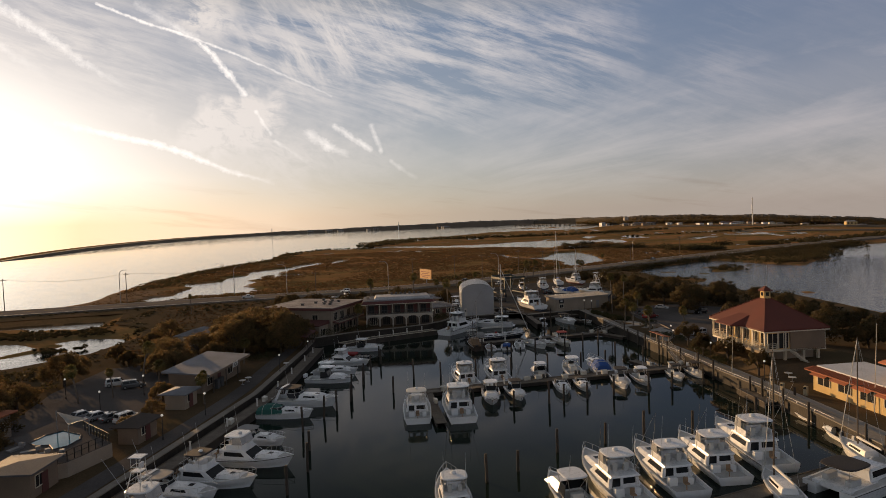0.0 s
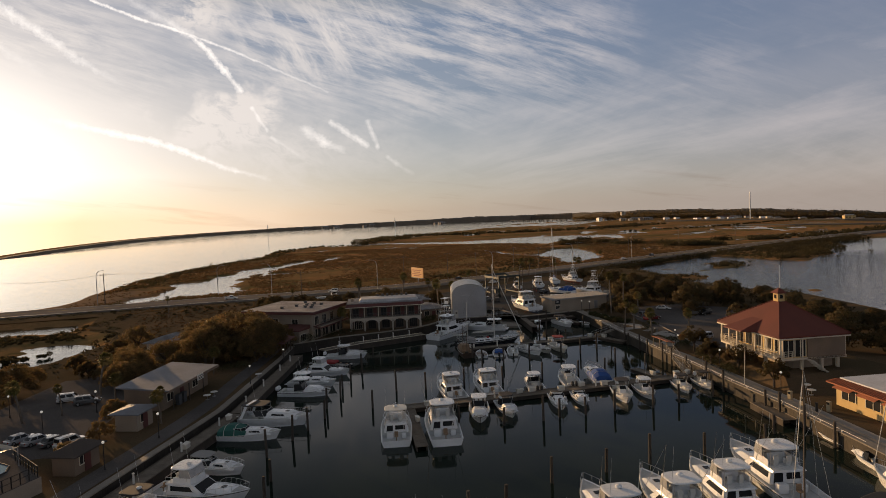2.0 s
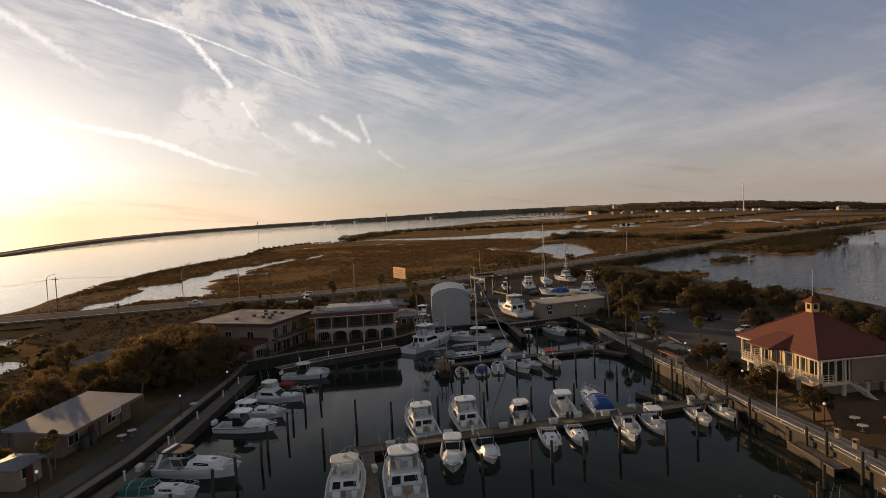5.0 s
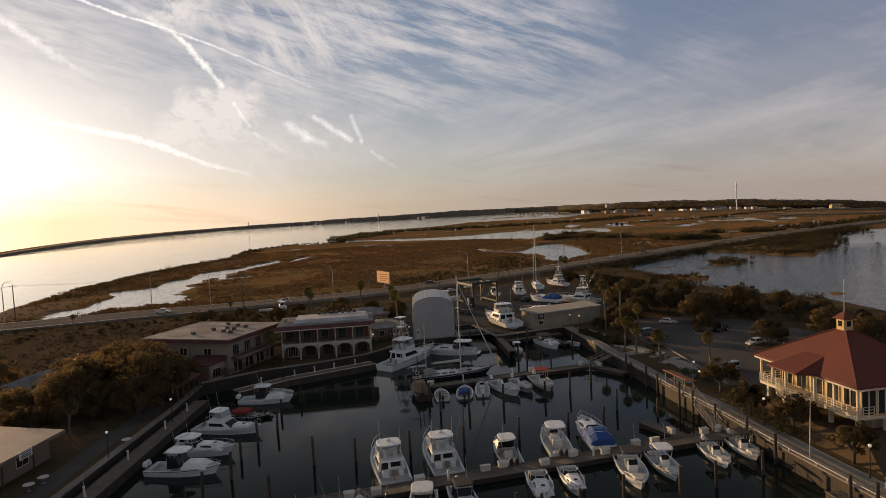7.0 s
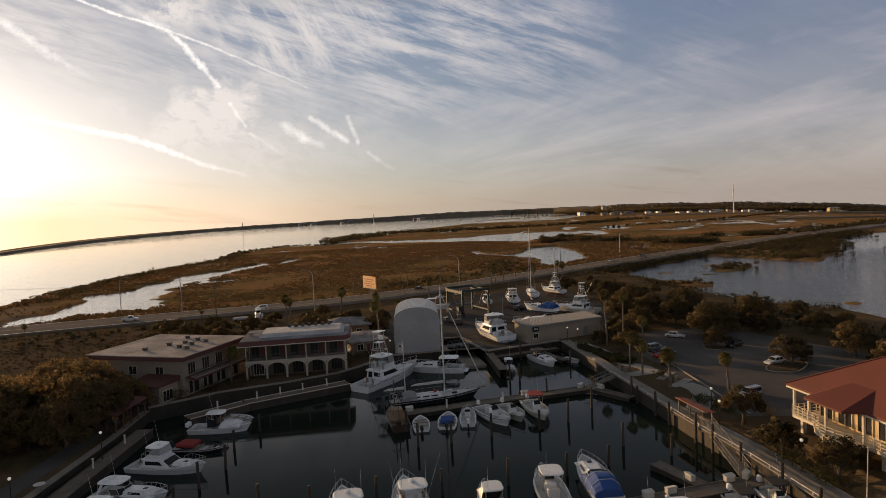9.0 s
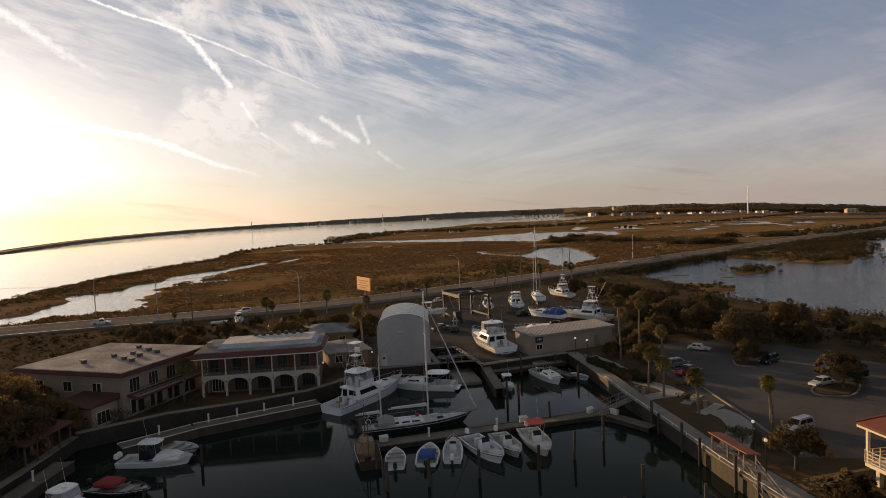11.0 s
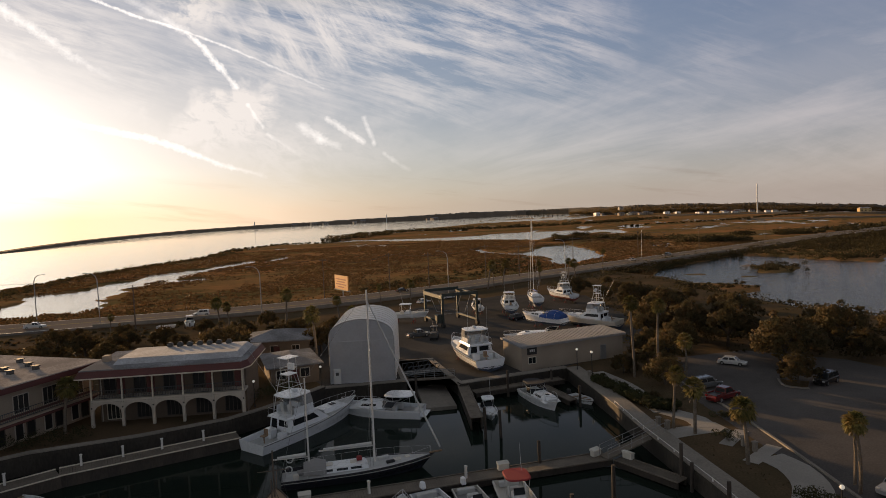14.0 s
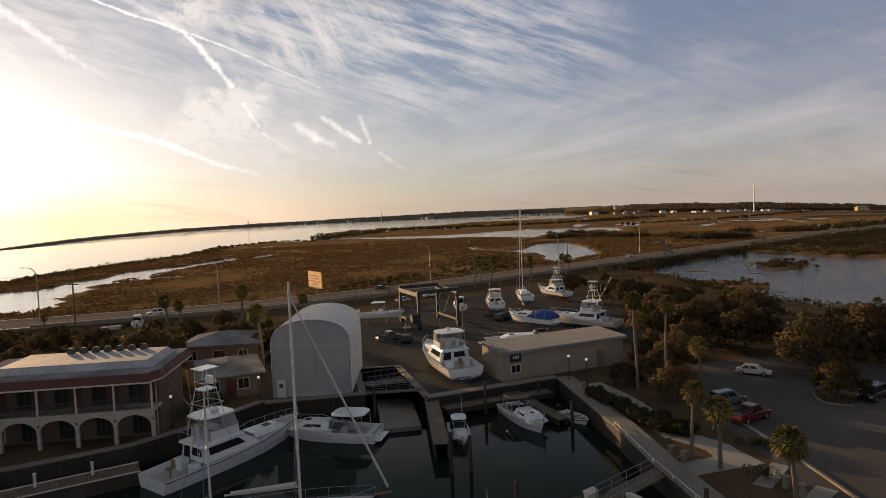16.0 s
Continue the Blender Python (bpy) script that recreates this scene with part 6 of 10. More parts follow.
def build_hull(top, h, material, deck_material=None, bottom=None, draft=0.45, stripe=None):
    c = h.cockpit
    stops = sorted({0.0, 0.08, 0.18, 0.3, 0.42, 0.52, 0.62, 0.71, 0.79, 0.86, 0.92, 0.96, 0.985, 1.0, max(c - 0.004, 0.002), min(c + 0.004, 0.996)})
    rows, floor, low, band = [], [], [], []
    rake = 0.085 * h.L
    for s in stops:
        w, zs, zd, x = h.half(s), h.sheer(s), h.deck(s), h.x(s)
        inner = max(w - 0.11, 0.01)
        chine_w, chine_z = w * (0.88 - 0.30 * s * s), 0.06 + 0.30 * s ** 3
        back = lambda z: x - rake * (1 - max(z, -0.3) / zs) * s ** 5  # noqa: E731
        side = [(back(zd), inner, zd), (x, inner, zs), (x, w, zs), (back(zs * 0.55), w * (0.97 - 0.10 * s), zs * 0.55), (back(chine_z), chine_w, chine_z), (back(-0.05), chine_w * 0.97, -0.05)]
        rows.append(side + [(back(-0.3), 0, -0.3 * (1 - s ** 4) - 0.05)] + [(a, -b, z) for a, b, z in side[::-1]])
        floor.append([(back(zd), inner + 0.02, zd), (back(zd), 0, zd + (0.05 if s >= c else 0)), (back(zd), -inner - 0.02, zd)])
        low.append([(back(0.02), chine_w * 1.005, 0.04), (back(-0.2), chine_w * 0.9, -0.25), (back(-0.4), 0, -draft * (1 - s ** 5) - 0.1), (back(-0.2), -chine_w * 0.9, -0.25), (back(0.02), -chine_w * 1.005, 0.04)])
        band.append([(back(zs * 0.80), w * (0.985 - 0.04 * s) + 0.015, zs * 0.80), (back(zs * 0.72), w * (0.98 - 0.055 * s) + 0.015, zs * 0.72)])
    bm = B()
    loft(bm, rows, close=False, caps=False)
    bm.faces.new([bm.verts.new(p) for p in rows[0][1:-1]])
    bmesh.ops.remove_doubles(bm, verts=bm.verts[:], dist=0.002)
    bmesh.ops.recalc_face_normals(bm, faces=bm.faces[:])
    shell = part("hull", bm, material, top)
    bm = B()
    loft(bm, floor, close=False, caps=False)
    for f in bm.faces:
        if f.normal.z < 0:
            f.normal_flip()
    part("deck", bm, deck_material or DECK, top)
    rubber = BLACK if random.random() < 0.4 else TUBE
    for j, d in ((2, 0.02), (-3, -0.02)):
        bm = B()
        pipe(bm, [(r[j][0], r[j][1] + d, r[j][2] - 0.10) for r in rows], 0.035, n=5)
        part("rub_rail", bm, rubber, shell)
    if bottom:
        bm = B()
        loft(bm, low, close=False, caps=False)
        bm.faces.new([bm.verts.new(p) for p in low[0]])
        bmesh.ops.recalc_face_normals(bm, faces=bm.faces[:])
        part("bottom", bm, bottom, shell)
    if stripe:
        for sgn in (1, -1):
            bm = B()
            loft(bm, [[(x, y * sgn, z) for x, y, z in r] for r in band], close=False, caps=False)
            part("stripe", bm, stripe, shell)
    return shell


def bow_rail(top, h, s0=0.6, height=0.62, step=6):
    for sgn in (1, -1):
        bm = B()
        pts, feet = [], []
        for k in range(step + 1):
            s = s0 + (0.985 - s0) * k / step
            p = Vector((h.x(s), sgn * max(h.half(s) - 0.08, 0.02), h.sheer(s)))
            q = p + Vector((0.12, 0, height * min(1, 0.4 + k / 2)))
            feet.append((p, q))
            pts.append(q)
        pipe(bm, pts, 0.022, n=5)
        rail = part("bow_rail", bm, CHROME, top)
        for p, q in feet:
            bm = B()
            tube(bm, p, q, 0.018, n=4)
            part("stanchion", bm, CHROME, rail)


def outboard(top, x, y, z, cowl):
    bm = B()
    box(bm, (x - 0.35, y, z + 0.55), (0.62, 0.46, 0.62), bevel=0.1, taper=0.8)
    motor = part("outboard_motor", bm, cowl, top)
    bm = B()
    box(bm, (x - 0.3, y, z - 0.05), (0.3, 0.22, 0.9), bevel=0.04)
    part("leg", bm, BLACK, motor)


def hardtop(top, x0, x1, w, z, z_low, material=GEL, legs=True, name="hardtop", lean=0.25, leg_w=None):
    bm = B()
    n = 10
    ring = []
    for k in range(4 * n):
        a = 2 * math.pi * k / (4 * n)
        cx, cy = math.cos(a), math.sin(a)
        r = (abs(cx) ** 4 + abs(cy) ** 4) ** -0.25
        ring.append(((x0 + x1) / 2 + (x1 - x0) / 2 * cx * r, w / 2 * cy * r))
    cx = (x0 + x1) / 2
    loft(bm, [[(x, y, z) for x, y in ring], [(x, y, z + 0.06) for x, y in ring], [(cx + (x - cx) * 0.93, y * 0.93, z + 0.11) for x, y in ring]])
    roof = part(name, bm, material, top)
    if legs:
        lw = leg_w or w * 0.8
        for sy in (-1, 1):
            for x in (x0 + 0.25, x1 - 0.35):
                bm = B()
                tube(bm, (x - lean * 0.4, sy * lw / 2, z_low), (x, sy * w * 0.42, z + 0.02), 0.032, n=6)
                part("leg", bm, CHROME, roof)
            bm = B()
            tube(bm, (x0 + 0.25, sy * w * 0.42, z - 0.05), (x1 - 0.35 - lean * 0.4, sy * lw / 2, z_low), 0.022, n=5)
            part("brace", bm, CHROME, roof)
    return roof


def antenna(top, x, y, z, height, lean=-0.4):
    bm = B()
    tube(bm, (x, y, z), (x + lean, y, z + height), 0.018, 0.010, n=4)
    part("antenna", bm, TUBE, top)


def boat_thing(a, b, label, z=0.0, name="motor_boat", group=""):
    c, rz, length = heading(a, b)
    return thing(name, pose(c.x, c.y, z, 0, 0, rz), label, "boat", group), length


def sportfish(a, b, beam=None, tower=False, riggers=True, hull=None, label="", z=0.0, group="", curtain=True, stripe=None, bottom=None, draft=0.6, fly_cover=None, name="sport_fishing_boat", black_front=True):
    """A flybridge fishing boat: raised foredeck, cabin, bridge with hardtop, open cockpit."""
    top, L = boat_thing(a, b, label or "white flybridge sport fishing boat with hardtop", z, name, group)
    k = L / 13.0
    W = beam or 0.33 * L
    h = Hull(L, W, 0.9 * k, 1.6 * k, 0.235, 0.40 * k)
    build_hull(top, h, hull or GEL, bottom=bottom, draft=draft * k, stripe=stripe)
    x0, x1 = h.x(0.24), h.x(0.63)
    zb = h.sheer(0.40) - 0.10
    zt = zb + 1.18 * k
    bm = B()
    e = frustum(bm, x0, x1, W * 0.80, zb, x0 + 0.1, h.x(0.50), W * 0.70, zt, bevel=0.07 * k)
    cabin = part("cabin", bm, GEL, top)
    bm = B()
    patch(bm, e[0], e[1], e[5], e[4], 0.10, 0.80, 0.42, 0.86)
    part("side_window", bm, TINT, cabin)
    bm = B()
    patch(bm, e[2], e[3], e[7], e[6], 0.20, 0.90, 0.42, 0.86)
    part("side_window", bm, TINT, cabin)
    bm = B()
    patch(bm, e[1], e[2], e[6], e[5], 0.06, 0.94, 0.22, 0.92)
    part("windscreen", bm, TINT if black_front else GELWARM, cabin)
    bm = B()
    patch(bm, e[3], e[0], e[4], e[7], 0.10, 0.36, 0.10, 0.86)
    part("cabin_door", bm, TINT, cabin)
    bm = B()
    patch(bm, e[3], e[0], e[4], e[7], 0.46, 0.88, 0.36, 0.84)
    part("aft_window", bm, TINT, cabin)
    # low trunk on the foredeck
    bm = B()
    frustum(bm, h.x(0.60), h.x(0.86), W * 0.55, h.sheer(0.75) - 0.1, h.x(0.60), h.x(0.81), W * 0.38, h.sheer(0.8) + 0.22 * k, bevel=0.05)
    part("trunk_cabin", bm, GEL, top)
    bm = B()
    box(bm, (h.x(0.74), 0, h.sheer(0.8) + 0.25 * k), (0.6 * k, 0.6 * k, 0.06), bevel=0.02)
    part("hatch", bm, TINT, top)
    # the bridge
    bx0, bx1 = x0 - 0.25 * k, h.x(0.515)
    bm = B()
    f = frustum(bm, bx0, bx1, W * 0.74, zt - 0.02, bx0 + 0.05, bx1 - 0.45 * k, W * 0.70, zt + 0.16 * k, bevel=0.03)
    part("bridge_deck", bm, GEL, top)
    bm = B()
    hc = zt + 0.80 * k
    ring_o = [(bx0 + 1.0 * k, -W * 0.34), (bx1 - 0.5 * k, -W * 0.33), (bx1 - 0.1 * k, -W * 0.2), (bx1 - 0.1 * k, W * 0.2), (bx1 - 0.5 * k, W * 0.33), (bx0 + 1.0 * k, W * 0.34)]
    for (xa, ya), (xb, yb) in zip(ring_o, ring_o[1:]):
        d = Vector((xb - xa, yb - ya, 0)).normalized()
        nrm = Vector((d.y, -d.x, 0)) * 0.07
        loft(bm, [[(xa, ya, zt + 0.1), (xa - nrm.x, ya - nrm.y, zt + 0.1), (xa - nrm.x * 2.2, ya - nrm.y * 2.2, hc), (xa - nrm.x, ya - nrm.y, hc)], [(xb, yb, zt + 0.1), (xb - nrm.x, yb - nrm.y, zt + 0.1), (xb - nrm.x * 2.2, yb - nrm.y * 2.2, hc), (xb - nrm.x, yb - nrm.y, hc)]])
    coaming = part("bridge_coaming", bm, GEL, top)
    bm = B()
    box(bm, (bx1 - 1.5 * k, 0, zt + 0.55 * k), (0.6 * k, W * 0.4, 0.9 * k), bevel=0.05)
    part("helm_console", bm, GEL, coaming)
    for y in (-W * 0.14, W * 0.14):
        bm = B()
        box(bm, (bx1 - 2.5 * k, y, zt + 0.45 * k), (0.5 * k, 0.5 * k, 0.6 * k), bevel=0.05), box(bm, (bx1 - 2.75 * k, y, zt + 0.80 * k), (0.14 * k, 0.5 * k, 0.6 * k), bevel=0.03)
        part("helm_seat", bm, VINYL, coaming)
    ht = zt + 1.78 * k
    roof = hardtop(top, bx0 + 0.5 * k, bx1 - 0.5 * k, W * 0.72, ht, zt + 0.1, leg_w=W * 0.64, material=fly_cover or GEL)
    if curtain:
        bm = B()
        q = [Vector(p) for p in ((bx1 - 0.45 * k, -W * 0.31, hc), (bx1 - 0.45 * k, W * 0.31, hc), (bx1 - 0.85 * k, W * 0.31, ht), (bx1 - 0.85 * k, -W * 0.31, ht))]
        patch(bm, *q, 0.0, 1.0, 0.0, 1.0, 0.01, 0.02)
        for sy in (-1, 1):
            a3, b3 = (bx0 + 1.9 * k, sy * W * 0.335, hc), (bx1 - 0.5 * k, sy * W * 0.325, hc)
            c3, d3 = (bx1 - 0.85 * k, sy * W * 0.325, ht), (bx0 + 1.9 * k, sy * W * 0.335, ht)
            patch(bm, a3, b3, c3, d3, 0.0, 1.0, 0.0, 1.0, 0.01, 0.02)
        part("clear_curtain", bm, CURTAIN, top)
    bm = B()
    ball(bm, (bx1 - 1.6 * k, 0, ht + 0.24 * k), 0.32 * k, 10, 0.55)
    part("radar_dome", bm, GEL, roof)
    antenna(top, bx0 + 1.2 * k, W * 0.3, ht, 3.4 * k), antenna(top, bx0 + 1.2 * k, -W * 0.3, ht, 3.0 * k)
    bow_rail(top, h)
    # cockpit gear, ladder and covering boards
    bm = B()
    box(bm, (x0 - 0.45 * k, W * 0.2, h.sole + 0.42 * k), (0.7 * k, 0.9 * k, 0.84 * k), bevel=0.04)
    part("bait_station", bm, GEL, top)
    bm = B()
    box(bm, (x0 - 0.45 * k, -W * 0.24, h.sole + 0.35 * k), (0.7 * k, 0.6 * k, 0.7 * k), bevel=0.04)
    part("cooler_box", bm, GEL, top)
    bm = B()
    tube(bm, (h.x(0.105), 0, h.sole), (h.x(0.105), 0, h.sole + 0.6 * k), 0.06 * k), box(bm, (h.x(0.105), 0, h.sole + 0.65 * k), (0.5 * k, 0.55 * k, 0.1), bevel=0.02), box(bm, (h.x(0.105) + 0.25 * k, 0, h.sole + 0.95 * k), (0.08, 0.5 * k, 0.55 * k), bevel=0.02)
    part("fighting_chair", bm, TEAK, top)
    bm = B()
    for sy in (0.24, 0.31):
        tube(bm, (x0 - 0.5 * k, -W * sy, h.sole), (x0 - 0.05, -W * sy, zt + 0.15), 0.025, n=5)
    for i in range(6):
        f = (i + 0.5) / 6
        tube(bm, (x0 - 0.5 * k + f * (0.5 * k - 0.05), -W * 0.24, h.sole + f * (zt - h.sole)), (x0 - 0.5 * k + f * (0.5 * k - 0.05), -W * 0.31, h.sole + f * (zt - h.sole)), 0.022, n=5)
    part("bridge_ladder", bm, CHROME, top)
    bm = B()
    for sy in (-1, 1):
        pipe(bm, [(bx0 + 0.05, sy * W * 0.33, zt + 0.1), (bx0 + 0.05, sy * W * 0.33, hc), (bx0 + 1.0 * k, sy * W * 0.34, hc)], 0.025, n=5)
    tube(bm, (bx0 + 0.05, -W * 0.33, hc), (bx0 + 0.05, W * 0.33, hc), 0.025, n=5)
    part("bridge_rail", bm, CHROME, top)
    if riggers:
        for sy in (-1, 1):
            bm = B()
            base = Vector((h.x(0.42), sy * W * 0.38, zb + 1.0 * k))
            tip = base + Vector((-3.2 * k, sy * 1.1 * k, 6.2 * k))
            tube(bm, base, tip, 0.03, 0.012, n=5)
            for f in (0.3, 0.6):
                tube(bm, base.lerp(tip, f) + Vector((0.15, 0, 0)), base.lerp(tip, f) - Vector((0.15, 0, 0)), 0.012, n=4)
            part("outrigger", bm, CHROME, top)
    if tower:
        zm, zp = ht + 0.9 * k, ht + 1.9 * k
        cx = (bx0 + bx1) / 2 - 0.3 * k
        bm = B()
        for sx in (-1, 1):
            for sy in (-1, 1):
                foot = (cx + sx * 1.05 * k, sy * W * 0.36, zb + 0.6 * k)
                knee = (cx + sx * 0.75 * k, sy * W * 0.27, ht)
                head = (cx + sx * 0.5 * k, sy * 0.5 * k, zp)
                pipe(bm, [foot, knee, head], 0.04, n=6)
        for zz, rx, ry in ((zm, 0.80, W * 0.24), (zp, 0.55, 0.55 * k), (zp + 0.55 * k, 0.55, 0.55 * k)):
            pipe(bm, [(cx - rx * k, -ry, zz), (cx + rx * k, -ry, zz), (cx + rx * k, ry, zz), (cx - rx * k, ry, zz), (cx - rx * k, -ry, zz)], 0.03, n=5)
        for sx in (-1, 1):
            for sy in (-1, 1):
                tube(bm, (cx + sx * 0.5 * k, sy * 0.5 * k, zp), (cx + sx * 0.5 * k, sy * 0.5 * k, zp + 1.5 * k), 0.025, n=5)
        for i in range(9):
            zz = ht + 0.2 + i * (zp - ht) / 9
            tube(bm, (cx - 0.62 * k, -0.2 * k, zz), (cx - 0.62 * k, 0.2 * k, zz), 0.015, n=4)
        mast = part("tuna_tower", bm, TUBE, top, "white pipe tuna tower with a small upper station")
        bm = B()
        box(bm, (cx, 0, zp + 0.03), (1.1 * k, 1.1 * k, 0.06), bevel=0.02)
        part("platform", bm, GEL, mast)
        bm = B()
        box(bm, (cx + 0.35 * k, 0, zp + 0.6 * k), (0.25 * k, 0.7 * k, 0.6 * k), bevel=0.04)
        part("upper_helm", bm, GEL, mast)
        bm = B()
        box(bm, (cx, 0, zp + 1.52 * k), (1.5 * k, 1.3 * k, 0.08), bevel=0.03)
        part("sun_top", bm, GEL, mast)
    return top


CURTAIN = mat("clear_vinyl", (0.42, 0.42, 0.42), (0.30, 0.31, 0.32), rough=0.18, fine=2, coarse=0.9, vary=0.6, bump=0.05)


def express(a, b, label="", arch=True, cover=None, hull=None, z=0.0, group="", bottom=None, stripe=None, name="cabin_cruiser", top_cover=None):
    """A low cruiser: raked trunk cabin, wrapped windscreen, radar arch, open cockpit."""
    top, L = boat_thing(a, b, label or "white express cruiser with raked windscreen", z, name, group)
    k = L / 9.0
    W = 0.34 * L
    h = Hull(L, W, 0.85 * k, 1.35 * k, 0.40, 0.42 * k)
    build_hull(top, h, hull or GEL, bottom=bottom, stripe=stripe)
    bm = B()
    e = frustum(bm, h.x(0.41), h.x(0.88), W * 0.80, h.sheer(0.5) - 0.1, h.x(0.45), h.x(0.74), W * 0.46, h.sheer(0.6) + 0.48 * k, bevel=0.1 * k)
    cab = part("trunk_cabin", bm, GEL, top)
    for sgn, q in ((1, (e[0], e[1], e[5], e[4])), (-1, (e[2], e[3], e[7], e[6]))):
        bm = B()
        patch(bm, *q, 0.25, 0.72, 0.45, 0.75)
        part("side_window", bm, TINT, cab)
    bm = B()
    box(bm, (h.x(0.70), 0, h.sheer(0.6) + 0.50 * k), (0.5 * k, 0.5 * k, 0.05), bevel=0.02)
    part("hatch", bm, TINT, cab)
    zc = h.sheer(0.45) + 0.15 * k
    corners = [(h.x(0.33), -W * 0.43), (h.x(0.44), -W * 0.40), (h.x(0.50), -W * 0.2), (h.x(0.50), W * 0.2), (h.x(0.44), W * 0.40), (h.x(0.33), W * 0.43)]
    lean = [(x - 0.45 * k, y * 0.86) for x, y in corners]
    bm, frame = B(), B()
    for i in range(5):
        p, q, r, t = (*corners[i], zc), (*corners[i + 1], zc), (*lean[i + 1], zc + 0.62 * k), (*lean[i], zc + 0.62 * k)
        patch(bm, p, q, r, t, 0.02, 0.98, 0.02, 0.98, 0.01, 0.02)
        tube(frame, p, t, 0.025, n=5), tube(frame, t, r, 0.025, n=5), tube(frame, p, q, 0.03, n=5)
    screen = part("windscreen", bm, TINT, top)
    part("screen_frame", frame, TUBE, screen)
    bm = B()
    box(bm, (h.x(0.32), W * 0.2, h.sole + 0.4 * k), (0.5 * k, 0.5 * k, 0.75 * k), bevel=0.05)
    part("helm_seat", bm, VINYL, top)
    bm = B()
    box(bm, (h.x(0.30), -W * 0.2, h.sole + 0.4 * k), (0.8 * k, 0.5 * k, 0.6 * k), bevel=0.05)
    part("side_seat", bm, VINYL, top)
    bm = B()
    box(bm, (h.x(0.05), 0, h.sole + 0.25 * k), (0.5 * k, W * 0.7, 0.5 * k), bevel=0.05)
    part("stern_bench", bm, VINYL, top)
    if arch:
        bm = B()
        za = h.sheer(0.2) + 1.5 * k
        pts = [(h.x(0.13), -W * 0.45, h.sheer(0.13)), (h.x(0.20), -W * 0.40, za - 0.2), (h.x(0.21), -W * 0.3, za), (h.x(0.21), W * 0.3, za), (h.x(0.20), W * 0.40, za - 0.2), (h.x(0.13), W * 0.45, h.sheer(0.13))]
        for p, q in zip(pts, pts[1:]):
            p, q = Vector(p), Vector(q)
            off = Vector((0.18 * k, 0, 0))
            n = Vector((0, 0.05, 0.05))
            loft(bm, [[p - off, p + off, p + off + n, p - off + n], [q - off, q + off, q + off + n, q - off + n]])
        part("radar_arch", bm, GEL, top)
        antenna(top, h.x(0.2), W * 0.3, za, 2.4)
    if top_cover:
        hardtop(top, h.x(0.10), h.x(0.44), W * 0.8, h.sheer(0.2) + 1.35 * k, h.sheer(0.2), material=top_cover, name="bimini_top")
    if cover:
        bm = B()
        rows = []
        for i in range(9):
            s = 0.02 + 0.46 * i / 8
            w, zz = h.half(s) + 0.05, h.sheer(s)
            up = (0.25 + 0.95 * math.sin(math.pi * (0.15 + 0.8 * i / 8))) * k
            rows.append([(h.x(s), -w, zz - 0.15), (h.x(s), -w * 0.85, zz + up * 0.55), (h.x(s), -w * 0.4, zz + up), (h.x(s), w * 0.4, zz + up), (h.x(s), w * 0.85, zz + up * 0.55), (h.x(s), w, zz - 0.15)])
        loft(bm, rows)
        part("canvas_cover", bm, cover, top, "fitted canvas cockpit cover")
        bm = B()
        for i in (2, 5):
            pipe(bm, [Vector(p) + Vector((0, 0, 0.02)) for p in rows[i]], 0.03, n=5)
        part("cover_seam", bm, VINYL, top)
    bow_rail(top, h, 0.5, 0.5)
    bm = B()
    box(bm, (h.x(0) - 0.3, 0, 0.3), (0.6, W * 0.75, 0.1), bevel=0.03)
    part("swim_platform", bm, GEL, top)
    return top


